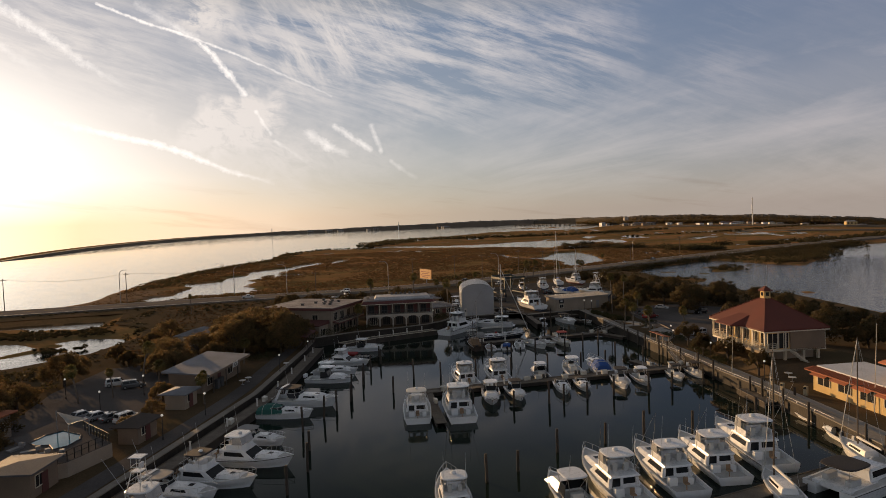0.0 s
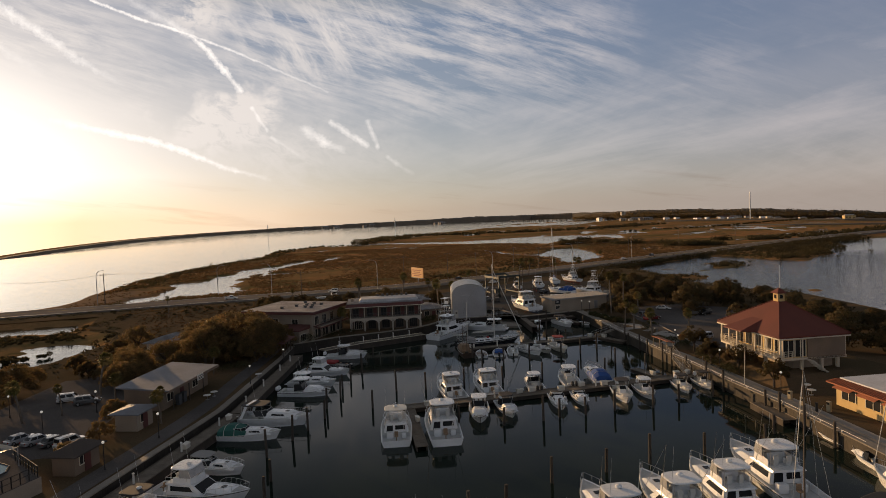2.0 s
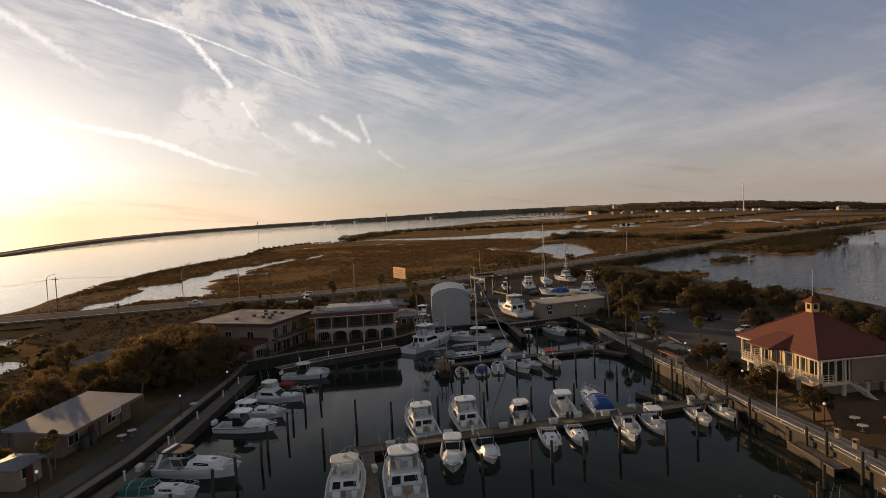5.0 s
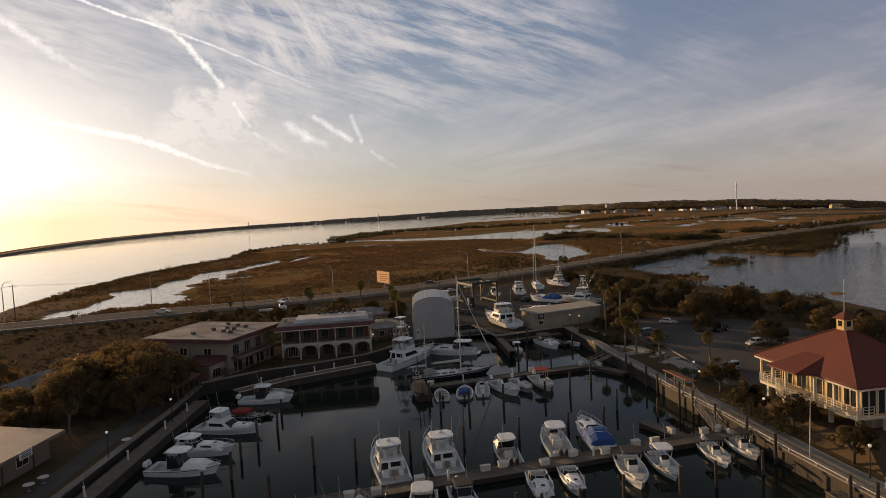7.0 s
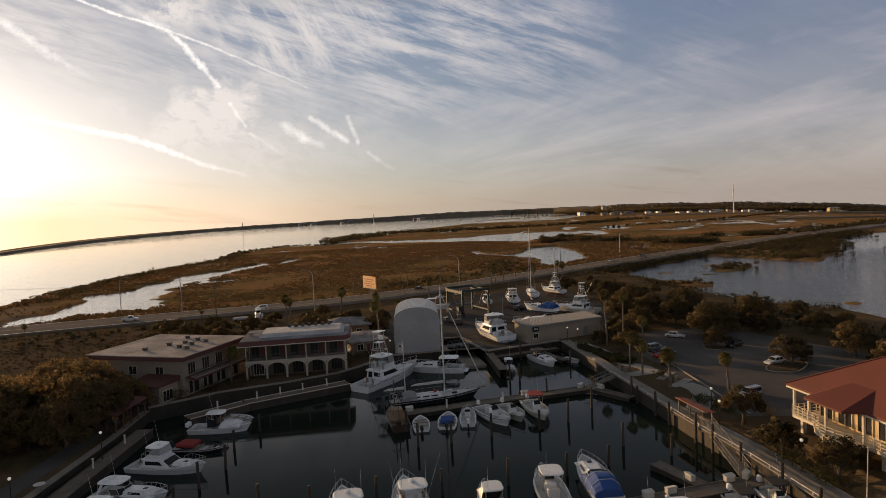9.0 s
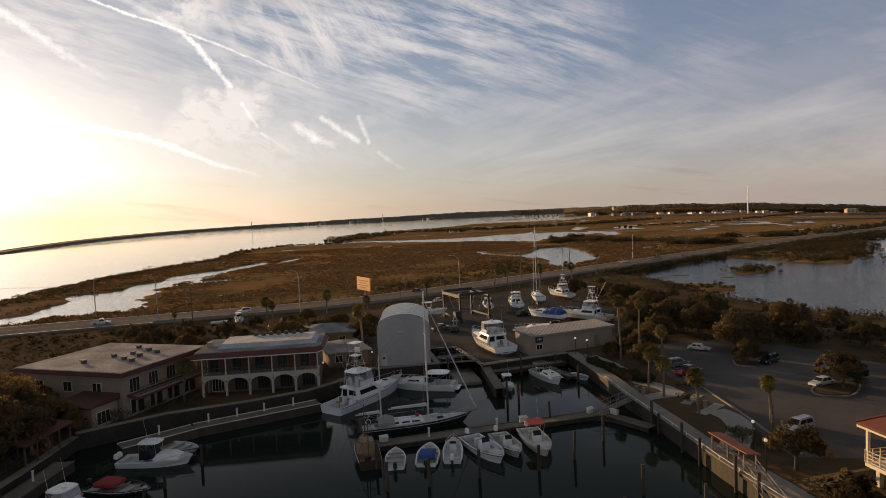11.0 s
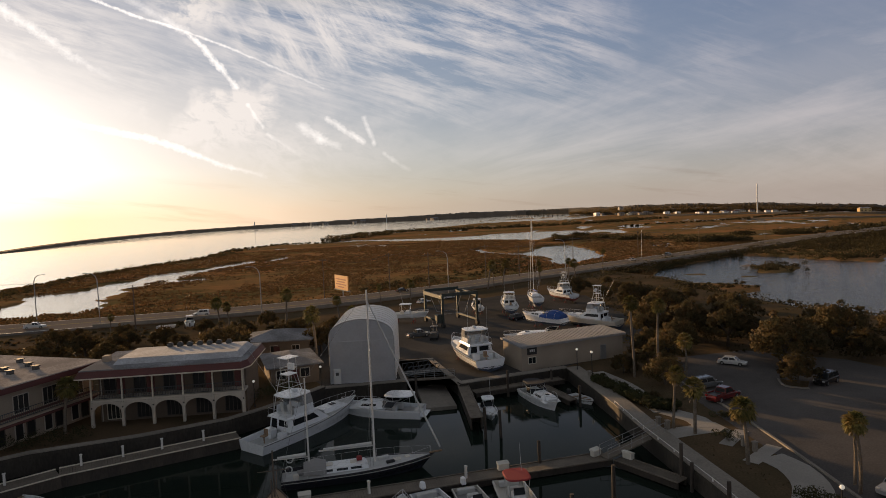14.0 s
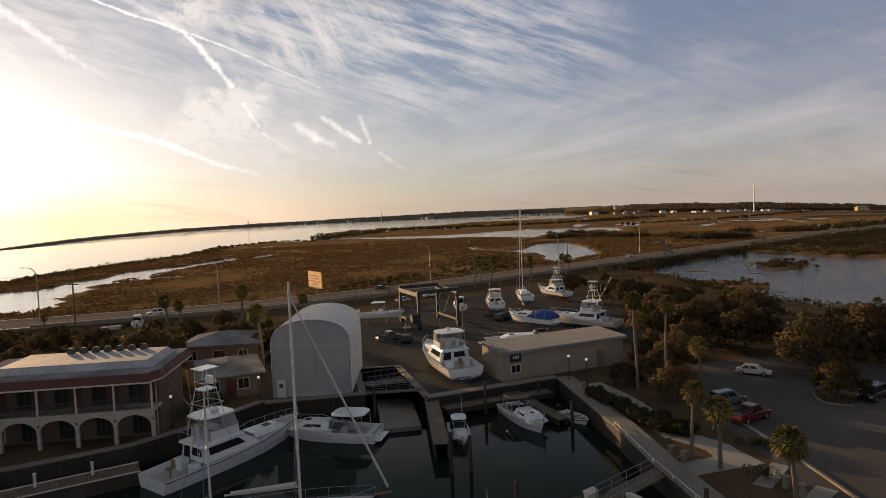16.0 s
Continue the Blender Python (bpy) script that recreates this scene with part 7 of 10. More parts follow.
def console_boat(a, b, label="", ttop=GEL, motors=1, cowl=None, hull=None, z=0.0, group="", cuddy=False, name="open_boat", inside=None):
    """An open fishing boat: centre console, T-top, outboards; cuddy adds a small cabin forward."""
    top, L = boat_thing(a, b, label or "white centre-console boat with a T-top and outboard", z, name, group)
    k = L / 7.5
    W = 0.355 * L
    h = Hull(L, W, 0.62 * k, 0.98 * k, 0.66 if not cuddy else 0.5, 0.26 * k)
    build_hull(top, h, hull or GEL, deck_material=inside or DECK)
    zd = h.sole
    if cuddy:
        bm = B()
        e = frustum(bm, h.x(0.5), h.x(0.86), W * 0.78, h.sheer(0.6) - 0.08, h.x(0.54), h.x(0.74), W * 0.5, h.sheer(0.6) + 0.5 * k, bevel=0.06)
        part("cuddy_cabin", bm, GEL, top)
        bm = B()
        q = [(h.x(0.5), -W * 0.36, h.sheer(0.5) + 0.2), (h.x(0.5), W * 0.36, h.sheer(0.5) + 0.2), (h.x(0.45), W * 0.33, h.sheer(0.5) + 1.0 * k), (h.x(0.45), -W * 0.33, h.sheer(0.5) + 1.0 * k)]
        patch(bm, *q, 0, 1, 0, 1, 0.02, 0.04)
        for sy in (-1, 1):
            patch(bm, (h.x(0.33), sy * W * 0.40, h.sheer(0.4) + 0.1), (h.x(0.5), sy * W * 0.37, h.sheer(0.5) + 0.2), (h.x(0.45), sy * W * 0.33, h.sheer(0.5) + 1.0 * k), (h.x(0.33), sy * W * 0.34, h.sheer(0.5) + 1.0 * k), 0, 1, 0, 1, 0.02, 0.04)
        part("windscreen", bm, TINT, top)
    else:
        bm = B()
        frustum(bm, h.x(0.42), h.x(0.55), W * 0.36, zd, h.x(0.43), h.x(0.53), W * 0.32, zd + 0.95 * k, bevel=0.05)
        con = part("console", bm, GEL, top)
        bm = B()
        patch(bm, (h.x(0.545), -W * 0.16, zd + 0.92 * k), (h.x(0.545), W * 0.16, zd + 0.92 * k), (h.x(0.51), W * 0.15, zd + 1.35 * k), (h.x(0.51), -W * 0.15, zd + 1.35 * k), 0, 1, 0, 1, 0.01, 0.02)
        part("windscreen", bm, TINT, con)
        bm = B()
        frustum(bm, h.x(0.72), h.x(0.92), W * 0.42, h.sheer(0.8) - 0.1, h.x(0.72), h.x(0.90), W * 0.36, h.sheer(0.8) + 0.12, bevel=0.03)
        part("bow_cushion", bm, VINYL, top)
    bm = B()
    box(bm, (h.x(0.33), 0, zd + 0.42 * k), (0.45 * k, W * 0.36, 0.84 * k), bevel=0.05)
    part("leaning_post", bm, VINYL, top)
    bm = B()
    box(bm, (h.x(0.06), 0, zd + 0.22 * k), (0.4 * k, W * 0.6, 0.44 * k), bevel=0.05)
    part("stern_bench", bm, VINYL, top)
    if ttop:
        hardtop(top, h.x(0.28), h.x(0.58), W * 0.72, zd + 2.05 * k, zd, material=ttop, name="t_top", leg_w=W * 0.4)
        antenna(top, h.x(0.35), W * 0.2, zd + 2.1 * k, 2.2)
    for i in range(motors):
        outboard(top, h.x(0), (i - (motors - 1) / 2) * 0.62, 0.45 * k, cowl or GEL)
    bow_rail(top, h, 0.62, 0.3, 5)
    return top


def skiff(a, b, label, hull=None, z=0.0, group="small boats", motors=1, cover=None):
    top, L = boat_thing(a, b, label, z, "skiff", group)
    h = Hull(L, 0.44 * L, 0.42, 0.6, 0.85, 0.16)
    build_hull(top, h, hull or GEL)
    for s in (0.25, 0.5, 0.72):
        bm = B()
        box(bm, (h.x(s), 0, 0.36), (0.3, h.half(s) * 1.8, 0.05), bevel=0.01)
        part("thwart", bm, TEAK, top)
    if motors:
        outboard(top, h.x(0), 0, 0.15, BLACK)
    if cover:
        bm = B()
        box(bm, (h.x(0.3), 0, 0.75), (L * 0.35, L * 0.3, 0.5), bevel=0.15)
        part("canvas_cover", bm, cover, top)
    return top


def ketch(a, b):
    """The dark two-masted sailing yacht."""
    top, L = boat_thing(a, b, "dark-hulled two-masted sailing ketch with furled sails", 0, "sailing_ketch")
    W = 3.5
    h = Hull(L, W, 0.85, 1.25, 0.16, 0.5)
    build_hull(top, h, HULLDARK, deck_material=DECK, stripe=WHITEPAINT)
    bm = B()
    e = frustum(bm, h.x(0.22), h.x(0.56), W * 0.55, 0.85, h.x(0.23), h.x(0.54), W * 0.46, 1.32, bevel=0.06)
    cab = part("coachroof", bm, GEL, top)
    for q in ((e[0], e[1], e[5], e[4]), (e[2], e[3], e[7], e[6])):
        for u in (0.08, 0.38, 0.66):
            bm = B()
            patch(bm, *q, u, u + 0.22, 0.35, 0.75)
            part("cabin_window", bm, TINT, cab)
    bm = B()
    for s, w in ((0.30, 0.7), (0.46, 0.6), (0.75, 0.7)):
        box(bm, (h.x(s), 0, 1.36 if s < 0.55 else 1.06), (w, w, 0.1), bevel=0.03)
    part("hatch", bm, GELWARM, cab)
    bm = B()
    rows = []
    for i in range(7):
        x = h.x(0.14) + i * 0.33
        rows.append([(x, 1.2 * math.cos(t), 1.0 + (1.0 - 0.1 * abs(i - 3)) * math.sin(t)) for t in [math.pi * j / 8 for j in range(9)]])
    loft(bm, rows, close=False, caps=False)
    part("spray_hood", bm, CANVAS_GREY, top)
    bm = B()
    tube(bm, (h.x(0.60), 0, 1.1), (h.x(0.60), 0, 16.9), 0.11, 0.08, n=8)
    for zz in (7.0, 11.5):
        tube(bm, (h.x(0.60), -0.9, zz), (h.x(0.60), 0.9, zz), 0.03, n=5)
    main = part("main_mast", bm, TUBE, top, "tall white main mast with spreaders")
    bm = B()
    tube(bm, (h.x(0.175), 0, 0.9), (h.x(0.175), 0, 9.4), 0.09, 0.06, n=8)
    tube(bm, (h.x(0.175), -0.6, 6.2), (h.x(0.175), 0.6, 6.2), 0.025, n=5)
    mizzen = part("mizzen_mast", bm, TUBE, top)
    for x0, x1, zz, parent in ((h.x(0.60), h.x(0.24), 2.6, main), (h.x(0.175), h.x(-0.05), 2.3, mizzen)):
        bm = B()
        tube(bm, (x0, 0, zz), (x1, 0, zz + 0.05), 0.07, n=6)
        part("boom", bm, TUBE, parent)
        bm = B()
        tube(bm, (x0 - 0.2, 0, zz + 0.2), (x1 + 0.4, 0, zz + 0.16), 0.19, 0.12, n=8)
        part("furled_sail", bm, VINYL, parent)
    bm = B()
    tube(bm, (h.x(1.0) + 0.6, 0, 1.75), (h.x(0.605), 0, 15.8), 0.10, 0.05, n=6)
    part("furled_jib", bm, VINYL, top)
    wires = [((h.x(0.60), 0, 16.8), (h.x(0.175), 0, 9.3)), ((h.x(0.0), 0, 1.1), (h.x(0.175), 0, 9.3))]
    for sy in (-1, 1):
        wires += [((h.x(0.58), sy * W * 0.46, 1.3), (h.x(0.60), sy * 0.9, 11.5)), ((h.x(0.60), sy * 0.9, 11.5), (h.x(0.60), 0, 16.6))]
        wires += [((h.x(0.56), sy * W * 0.46, 1.3), (h.x(0.60), sy * 0.9, 7.0)), ((h.x(0.15), sy * W * 0.42, 1.1), (h.x(0.175), 0, 9.2))]
    for p, q in wires:
        bm = B()
        tube(bm, p, q, 0.014, n=4)
        part("stay", bm, STEEL, top)
    bm = B()
    for sy in (-1, 1):
        pts = []
        for i in range(9):
            s = 0.03 + 0.95 * i / 8
            p = Vector((h.x(s), sy * max(h.half(s) - 0.06, 0.02), h.sheer(s)))
            tube(bm, p, p + Vector((0, 0, 0.65)), 0.015, n=4)
            pts.append(p + Vector((0, 0, 0.65)))
        pipe(bm, pts, 0.012, n=4)
    part("lifeline", bm, CHROME, top)
    bm = B()
    tube(bm, (h.x(0.97), 0, h.sheer(1) + 0.05), (h.x(1.0) + 0.8, 0, h.sheer(1) + 0.12), 0.09, n=6)
    part("bowsprit", bm, TEAK, top)
    bm = B()
    box(bm, (h.x(0.50), 0.25, 1.5), (0.5, 0.5, 0.35), bevel=0.08)
    part("red_bag", bm, CANVAS_RED, top)
    for sy in (-1.2, 1.2):
        bm = B()
        pipe(bm, [(h.x(0.05) + 0.3 * math.cos(2 * math.pi * i / 12), sy, 1.75 + 0.3 * math.sin(2 * math.pi * i / 12)) for i in range(13)], 0.06, n=5)
        part("lifebuoy", bm, VINYL, top)
    # gear on deck: sail bags, coiled lines, boxes and a dinghy engine on the rail
    for s_at, y, size, m in ((0.12, 0.5, (0.7, 0.5, 0.4), CANVAS_GREY), (0.09, -0.6, (0.5, 0.5, 0.5), GELWARM), (0.66, 0.6, (1.1, 0.4, 0.3), VINYL), (0.70, -0.5, (0.8, 0.35, 0.25), CANVAS_DARK), (0.82, 0.2, (0.5, 0.5, 0.16), GELWARM)):
        bm = B()
        box(bm, (h.x(s_at), y, h.deck(s_at) + size[2] / 2), size, 12, bevel=0.06)
        part("deck_bag", bm, m, top)
    return top


def mast_boat(a, b, height, label, hull=None, z=0.0, bottom=None, mast_s=0.55, spar=TUBE):
    """A single-masted sailing boat."""
    top, L = boat_thing(a, b, label, z, "sailing_boat")
    W = 0.32 * L
    h = Hull(L, W, 0.95, 1.25, 0.28, 0.5)
    build_hull(top, h, hull or GEL, bottom=bottom, draft=0.9)
    bm = B()
    e = frustum(bm, h.x(0.3), h.x(0.72), W * 0.6, 0.95, h.x(0.31), h.x(0.68), W * 0.48, 1.5, bevel=0.06)
    cab = part("coachroof", bm, GEL, top)
    for q in ((e[0], e[1], e[5], e[4]), (e[2], e[3], e[7], e[6])):
        bm = B()
        patch(bm, *q, 0.15, 0.75, 0.35, 0.75)
        part("cabin_window", bm, TINT, cab)
    bm = B()
    tube(bm, (h.x(mast_s), 0, 0.9), (h.x(mast_s), 0, height), 0.09, 0.06, n=8), tube(bm, (h.x(mast_s), -0.7, height * 0.6), (h.x(mast_s), 0.7, height * 0.6), 0.025, n=5)
    mast = part("mast", bm, spar, top)
    bm = B()
    tube(bm, (h.x(mast_s), 0, 2.2), (h.x(0.12), 0, 2.25), 0.16, 0.1, n=7)
    part("boom", bm, CANVAS_BLUE if z > 0 else VINYL, mast)
    bm = B()
    for sy in (-1, 1):
        tube(bm, (h.x(mast_s), sy * W * 0.45, 1.0), (h.x(mast_s), sy * 0.7, height * 0.6), 0.012, n=4), tube(bm, (h.x(mast_s), sy * 0.7, height * 0.6), (h.x(mast_s), 0, height - 0.2), 0.012, n=4)
    tube(bm, (h.x(0.99), 0, 1.3), (h.x(mast_s), 0, height - 0.1), 0.04, n=5), tube(bm, (h.x(0.0), 0, 1.0), (h.x(mast_s), 0, height), 0.012, n=4)
    part("standing_rigging", bm, VINYL, top)
    if z > 0:
        bm = B()
        box(bm, (h.x(0.5), 0, -0.9), (L * 0.3, 0.25, 1.2), taper=1.1)
        part("keel", bm, bottom or BOTTOM, top)
    bow_rail(top, h, 0.7, 0.5, 4)
    return top


def catamaran(a, b):
    top, L = boat_thing(a, b, "white cruising catamaran with a black canopy", 0, "catamaran")
    W = 5.0
    for sy in (-1, 1):
        h = Hull(L, 1.5, 1.1, 1.4, 0.1, 0.9)
        shell = build_hull(top, h, GEL)
        for o in [o for o in top.children if o.matrix_basis.translation.length == 0 and o.name.startswith(("hull", "deck")) and "placed" not in o]:
            o.location.y = sy * (W / 2 - 0.75)
            o["placed"] = 1
    for o in top.children:
        if "placed" in o:
            del o["placed"]
    bm = B()
    prism(bm, [(-L * 0.45, -W / 2 + 0.7), (L * 0.28, -W / 2 + 0.7), (L * 0.28, W / 2 - 0.7), (-L * 0.45, W / 2 - 0.7)], 0.75, 1.15)
    part("bridge_deck", bm, GEL, top)
    bm = B()
    e = frustum(bm, -L * 0.12, L * 0.26, W * 0.66, 1.15, -L * 0.10, L * 0.16, W * 0.56, 2.3, bevel=0.12)
    cab = part("saloon", bm, GEL, top)
    bm = B()
    for q in ((e[0], e[1], e[5], e[4]), (e[2], e[3], e[7], e[6]), (e[1], e[2], e[6], e[5])):
        patch(bm, *q, 0.1, 0.9, 0.35, 0.8)
    part("saloon_window", bm, TINT, cab)
    hardtop(top, -L * 0.42, -L * 0.06, W * 0.66, 2.75, 1.15, material=CANVAS_DARK, name="canopy")
    for y in (-1.1, 1.1):
        bm = B()
        box(bm, (-L * 0.3, y, 1.45), (1.6, 0.6, 0.6), bevel=0.06)
        part("cockpit_seat", bm, VINYL, top)
    return top


def workboat(a, b):
    """A dark wooden boat with a stubby mast and deck gear."""
    top, L = boat_thing(a, b, "dark brown wooden workboat with stubby mast and deck gear", 0, "wooden_workboat")
    W = 2.6
    h = Hull(L, W, 1.0, 1.5, 0.3, 0.5)
    build_hull(top, h, mat("tarred_timber", (0.055, 0.032, 0.02), (0.03, 0.02, 0.014), rough=0.7, fine=8, bump=0.3), deck_material=TEAK)
    bm = B()
    frustum(bm, h.x(0.3), h.x(0.55), W * 0.6, 1.0, h.x(0.31), h.x(0.53), W * 0.55, 2.2, bevel=0.04)
    part("wheelhouse", bm, TEAK, top)
    for name, p, q, r in (("mast", (h.x(0.62), 0, 1.0), (h.x(0.62), 0, 5.6), 0.08), ("yard", (h.x(0.62), -1.2, 4.0), (h.x(0.62), 1.2, 4.0), 0.04), ("aft_mast", (h.x(0.2), 0, 1.0), (h.x(0.2), 0, 4.6), 0.07), ("bowsprit", (h.x(0.98), 0, 1.5), (h.x(1.2), 0, 2.2), 0.06)):
        bm = B()
        tube(bm, p, q, r, r * 0.7)
        part(name, bm, WOODPOLE, top)
    bm = B()
    for sy in (-1, 1):
        for zz in (2.5, 3.3, 4.1):
            tube(bm, (h.x(0.62), sy * 1.1 * (1 - (zz - 1) / 6), zz), (h.x(0.62), -sy * 0.0, zz), 0.012, n=4)
        tube(bm, (h.x(0.62), sy * W * 0.45, 1.2), (h.x(0.62), 0, 5.4), 0.015, n=4), tube(bm, (h.x(0.2), sy * W * 0.45, 1.0), (h.x(0.2), 0, 4.5), 0.015, n=4)
    part("rigging", bm, BLACK, top)
    rnd = random.Random(5)
    for k in range(5):
        bm = B()
        box(bm, (h.x(0.15 + 0.14 * k), rnd.uniform(-0.6, 0.6), 1.0 if k > 1 else 0.8), (0.5, 0.5, 0.5), rnd.uniform(0, 40), 0.04)
        part("deck_box", bm, TEAK if k % 2 else BLACK, top)
    return top


def jack_stand(x, y, z0, z1, rz):
    top = thing("jack_stand", pose(x, y, z0, 0, 0, rz), "painted steel jack stand under a hauled boat", "stand", "jack stands")
    bm = B()
    for a in (0, 120, 240):
        tube(bm, (0.35 * math.cos(radians(a)), 0.35 * math.sin(radians(a)), 0), (0, 0, (z1 - z0) * 0.7), 0.03, n=5)
    part("tripod", bm, CANVAS_RED, top)
    bm = B()
    tube(bm, (0, 0, (z1 - z0) * 0.4), (0, 0, z1 - z0), 0.035, n=6), box(bm, (0, 0, z1 - z0), (0.3, 0.3, 0.06))
    part("screw", bm, STEEL, top)
    return top


WESTBOATS, NORTHROW, SOUTHROW, NEARROW = "boats along the west dock", "boats on the far side of the main dock", "boats on the near side of the main dock", "large boats in the near row"
# west dock, sterns to the quay
sportfish((-17.2, 59.6), (-6.4, 56.0), tower=True, label="white sport fishing boat with tall tuna tower beside the west dock", group=WESTBOATS)
express((-15.6, 65.2), (-7.0, 60.8), "white cruiser with blue-grey canvas beside the west dock", top_cover=CANVAS_GREY, group=WESTBOATS)
sportfish((-13.0, 68.6), (-3.4, 63.4), label="white sedan cruiser with dark bridge canvas at the west dock", group=WESTBOATS, fly_cover=CANVAS_DARK, riggers=False, curtain=False)
sportfish((-9.4, 73.2), (0.4, 68.0), label="white flybridge convertible with pale bridge top at the west dock", group=WESTBOATS, riggers=False)
express((-6.8, 79.2), (-0.6, 75.2), "white cruiser with grey canvas awning at the west dock", top_cover=CANVAS_GREY, group=WESTBOATS, arch=False)
express((-4.4, 88.6), (3.2, 85.6), "small white boat under a green canvas cover at the west dock", cover=CANVAS_GREEN, arch=False, group=WESTBOATS)
express((-2.6, 94.6), (7.0, 89.8), "white express cruiser with dark screen at the west dock", top_cover=CANVAS_DARK, group=WESTBOATS)
console_boat((3.0, 106.6), (10.8, 103.2), "white walkaround boat with hardtop at the west dock", cuddy=True, motors=2, group=WESTBOATS)
express((4.6, 112.2), (12.0, 108.4), "white express boat with pale bimini at the west dock", top_cover=GEL, group=WESTBOATS)
sportfish((6.6, 119.6), (15.0, 115.0), label="small white flybridge boat at the west dock", group=WESTBOATS, riggers=False)
skiff((10.4, 124.4), (16.4, 121.0), "low dark workboat with a red frame at the west dock", HULLDARK, group=WESTBOATS, cover=CANVAS_RED)
console_boat((11.8, 130.2), (19.6, 127.6), "white open boat with pale top moored by the lodge wharf", cuddy=True, motors=2, group=WESTBOATS)
skiff((14.6, 134.6), (19.8, 131.0), "small white open skiff moored by the lodge wharf", group=WESTBOATS)
# main dock, near side
sportfish((16.6, 77.4), (18.6, 88.8), beam=3.9, label="white double-cabin cruiser with cream top beside a finger pier", riggers=False, curtain=False, group=SOUTHROW, fly_cover=GELWARM, name="motor_yacht", black_front=False)
sportfish((22.4, 75.6), (24.2, 88.6), beam=4.3, label="large white flybridge cruiser with dark blue transom beside a finger pier", riggers=True, group=SOUTHROW, hull=GEL, stripe=HULLBLUE)
console_boat((30.6, 89.2), (28.4, 81.4), "white walkaround boat with pale hardtop, bow outward", cuddy=True, group=SOUTHROW, motors=2)
console_boat((34.0, 89.2), (33.2, 82.0), "white open boat with black bimini top", ttop=CANVAS_DARK, group=SOUTHROW, cuddy=True)
express((42.4, 89.4), (40.6, 82.6), "white bowrider with open cockpit on the main dock", arch=False, group=SOUTHROW)
express((45.8, 89.2), (44.2, 83.0), "small white runabout with open cockpit on the main dock", arch=False, group=SOUTHROW, top_cover=None)
console_boat((52.8, 89.4), (50.2, 82.0), "white centre-console boat with black T-top", ttop=CANVAS_DARK, group=SOUTHROW)
console_boat((56.2, 89.2), (54.4, 82.4), "white centre-console boat with pale T-top", ttop=GEL, group=SOUTHROW)
console_boat((62.8, 89.2), (60.8, 83.0), "white centre-console boat with dark T-top near the gangway", ttop=CANVAS_DARK, group=SOUTHROW)
console_boat((66.6, 89.6), (64.8, 83.4), "small white open boat with dark top near the gangway", ttop=CANVAS_DARK, group=SOUTHROW)
# main dock, far side
sportfish((28.4, 92.0), (28.6, 103.0), label="white flybridge sedan with pale hardtop, stern to the main dock", riggers=False, group=NORTHROW)
sportfish((34.0, 92.0), (34.8, 103.0), label="white flybridge fisherman with open cockpit, stern to the main dock", riggers=True, group=NORTHROW)
console_boat((41.0, 91.8), (42.2, 99.2), "white hardtop walkaround with dark outboards", cuddy=True, motors=2, cowl=BLACK, group=NORTHROW)
console_boat((46.8, 91.8), (48.8, 100.2), "white centre-console with hardtop and twin dark outboards", motors=2, cowl=BLACK, group=NORTHROW)
express((51.8, 91.8), (53.8, 100.8), "white cruiser with a bright blue canvas cover", cover=CANVAS_BLUE, arch=False, group=NORTHROW)
# near row
console_boat((25.8, 46.0), (25.8, 55.2), "white open fishing boat with T-top in the near row", cuddy=True, motors=2, group=NEARROW)
sportfish((30.8, 46.4), (31.6, 59.0), label="large white sport fishing boat with enclosed bridge in the near row", group=NEARROW)
sportfish((36.8, 47.0), (38.2, 59.4), label="white sport fishing boat with clear bridge curtains in the near row", group=NEARROW)
sportfish((42.6, 48.4), (44.6, 60.4), label="white sport fishing boat with tall outriggers in the near row", group=NEARROW)
sportfish((48.8, 49.4), (51.4, 62.8), label="large white sport fishing boat with broad hardtop in the near row", group=NEARROW)
mast_boat((43.4, 41.0), (46.2, 48.8), 13.6, "sailing boat with a bare wooden mast in the near row", mast_s=0.72, spar=WOODPOLE)
mast_boat((58.0, 45.6), (60.4, 53.4), 13.0, "sailing boat with a tall wooden-toned mast by the east bank", mast_s=0.6, spar=WOODPOLE)
catamaran((48.4, 43.4), (58.6, 45.6))
sportfish((14.4, 48.6), (15.8, 59.0), label="white cruiser with pale hardtop, bow to the open basin", riggers=False, group=NEARROW)
console_boat((64.0, 59.4), (64.8, 64.8), "small white open boat moored by the east seawall", ttop=None, group="boats by the east seawall")
console_boat((61.9, 53.2), (63.4, 58.6), "small white boat with low screen by the east seawall", ttop=None, cuddy=True, group="boats by the east seawall")
# inner dock
skiff((40.4, 117.6), (41.4, 122.6), "small pale open skiff at the inner dock")
skiff((43.6, 117.2), (45.4, 122.6), "small white skiff with a blue interior at the inner dock", cover=CANVAS_BLUE)
console_boat((46.4, 117.0), (48.2, 122.8), "small white open boat with outboard at the inner dock", ttop=None, group="small boats")
console_boat((50.0, 122.8), (51.2, 114.6), "white open boat with equipment at the inner dock", ttop=None, motors=1, group="small boats", inside=CANVAS_GREY)
console_boat((53.4, 122.6), (53.4, 115.4), "grey-decked open boat full of gear at the inner dock", ttop=None, hull=GELWARM, inside=CANVAS_GREY, group="small boats")
console_boat((57.2, 122.6), (56.2, 114.6), "pale pontoon boat with a red canvas top at the inner dock", ttop=CANVAS_RED, hull=GELWARM, group="small boats", inside=GELWARM)
ketch((38.6, 129.8), (52.4, 129.2))
workboat((38.0, 118.6), (38.2, 126.0))
sportfish((35.6, 138.8), (47.4, 148.8), beam=4.3, tower=True, label="large white sport fishing boat with tower moored by the lodge", riggers=True)
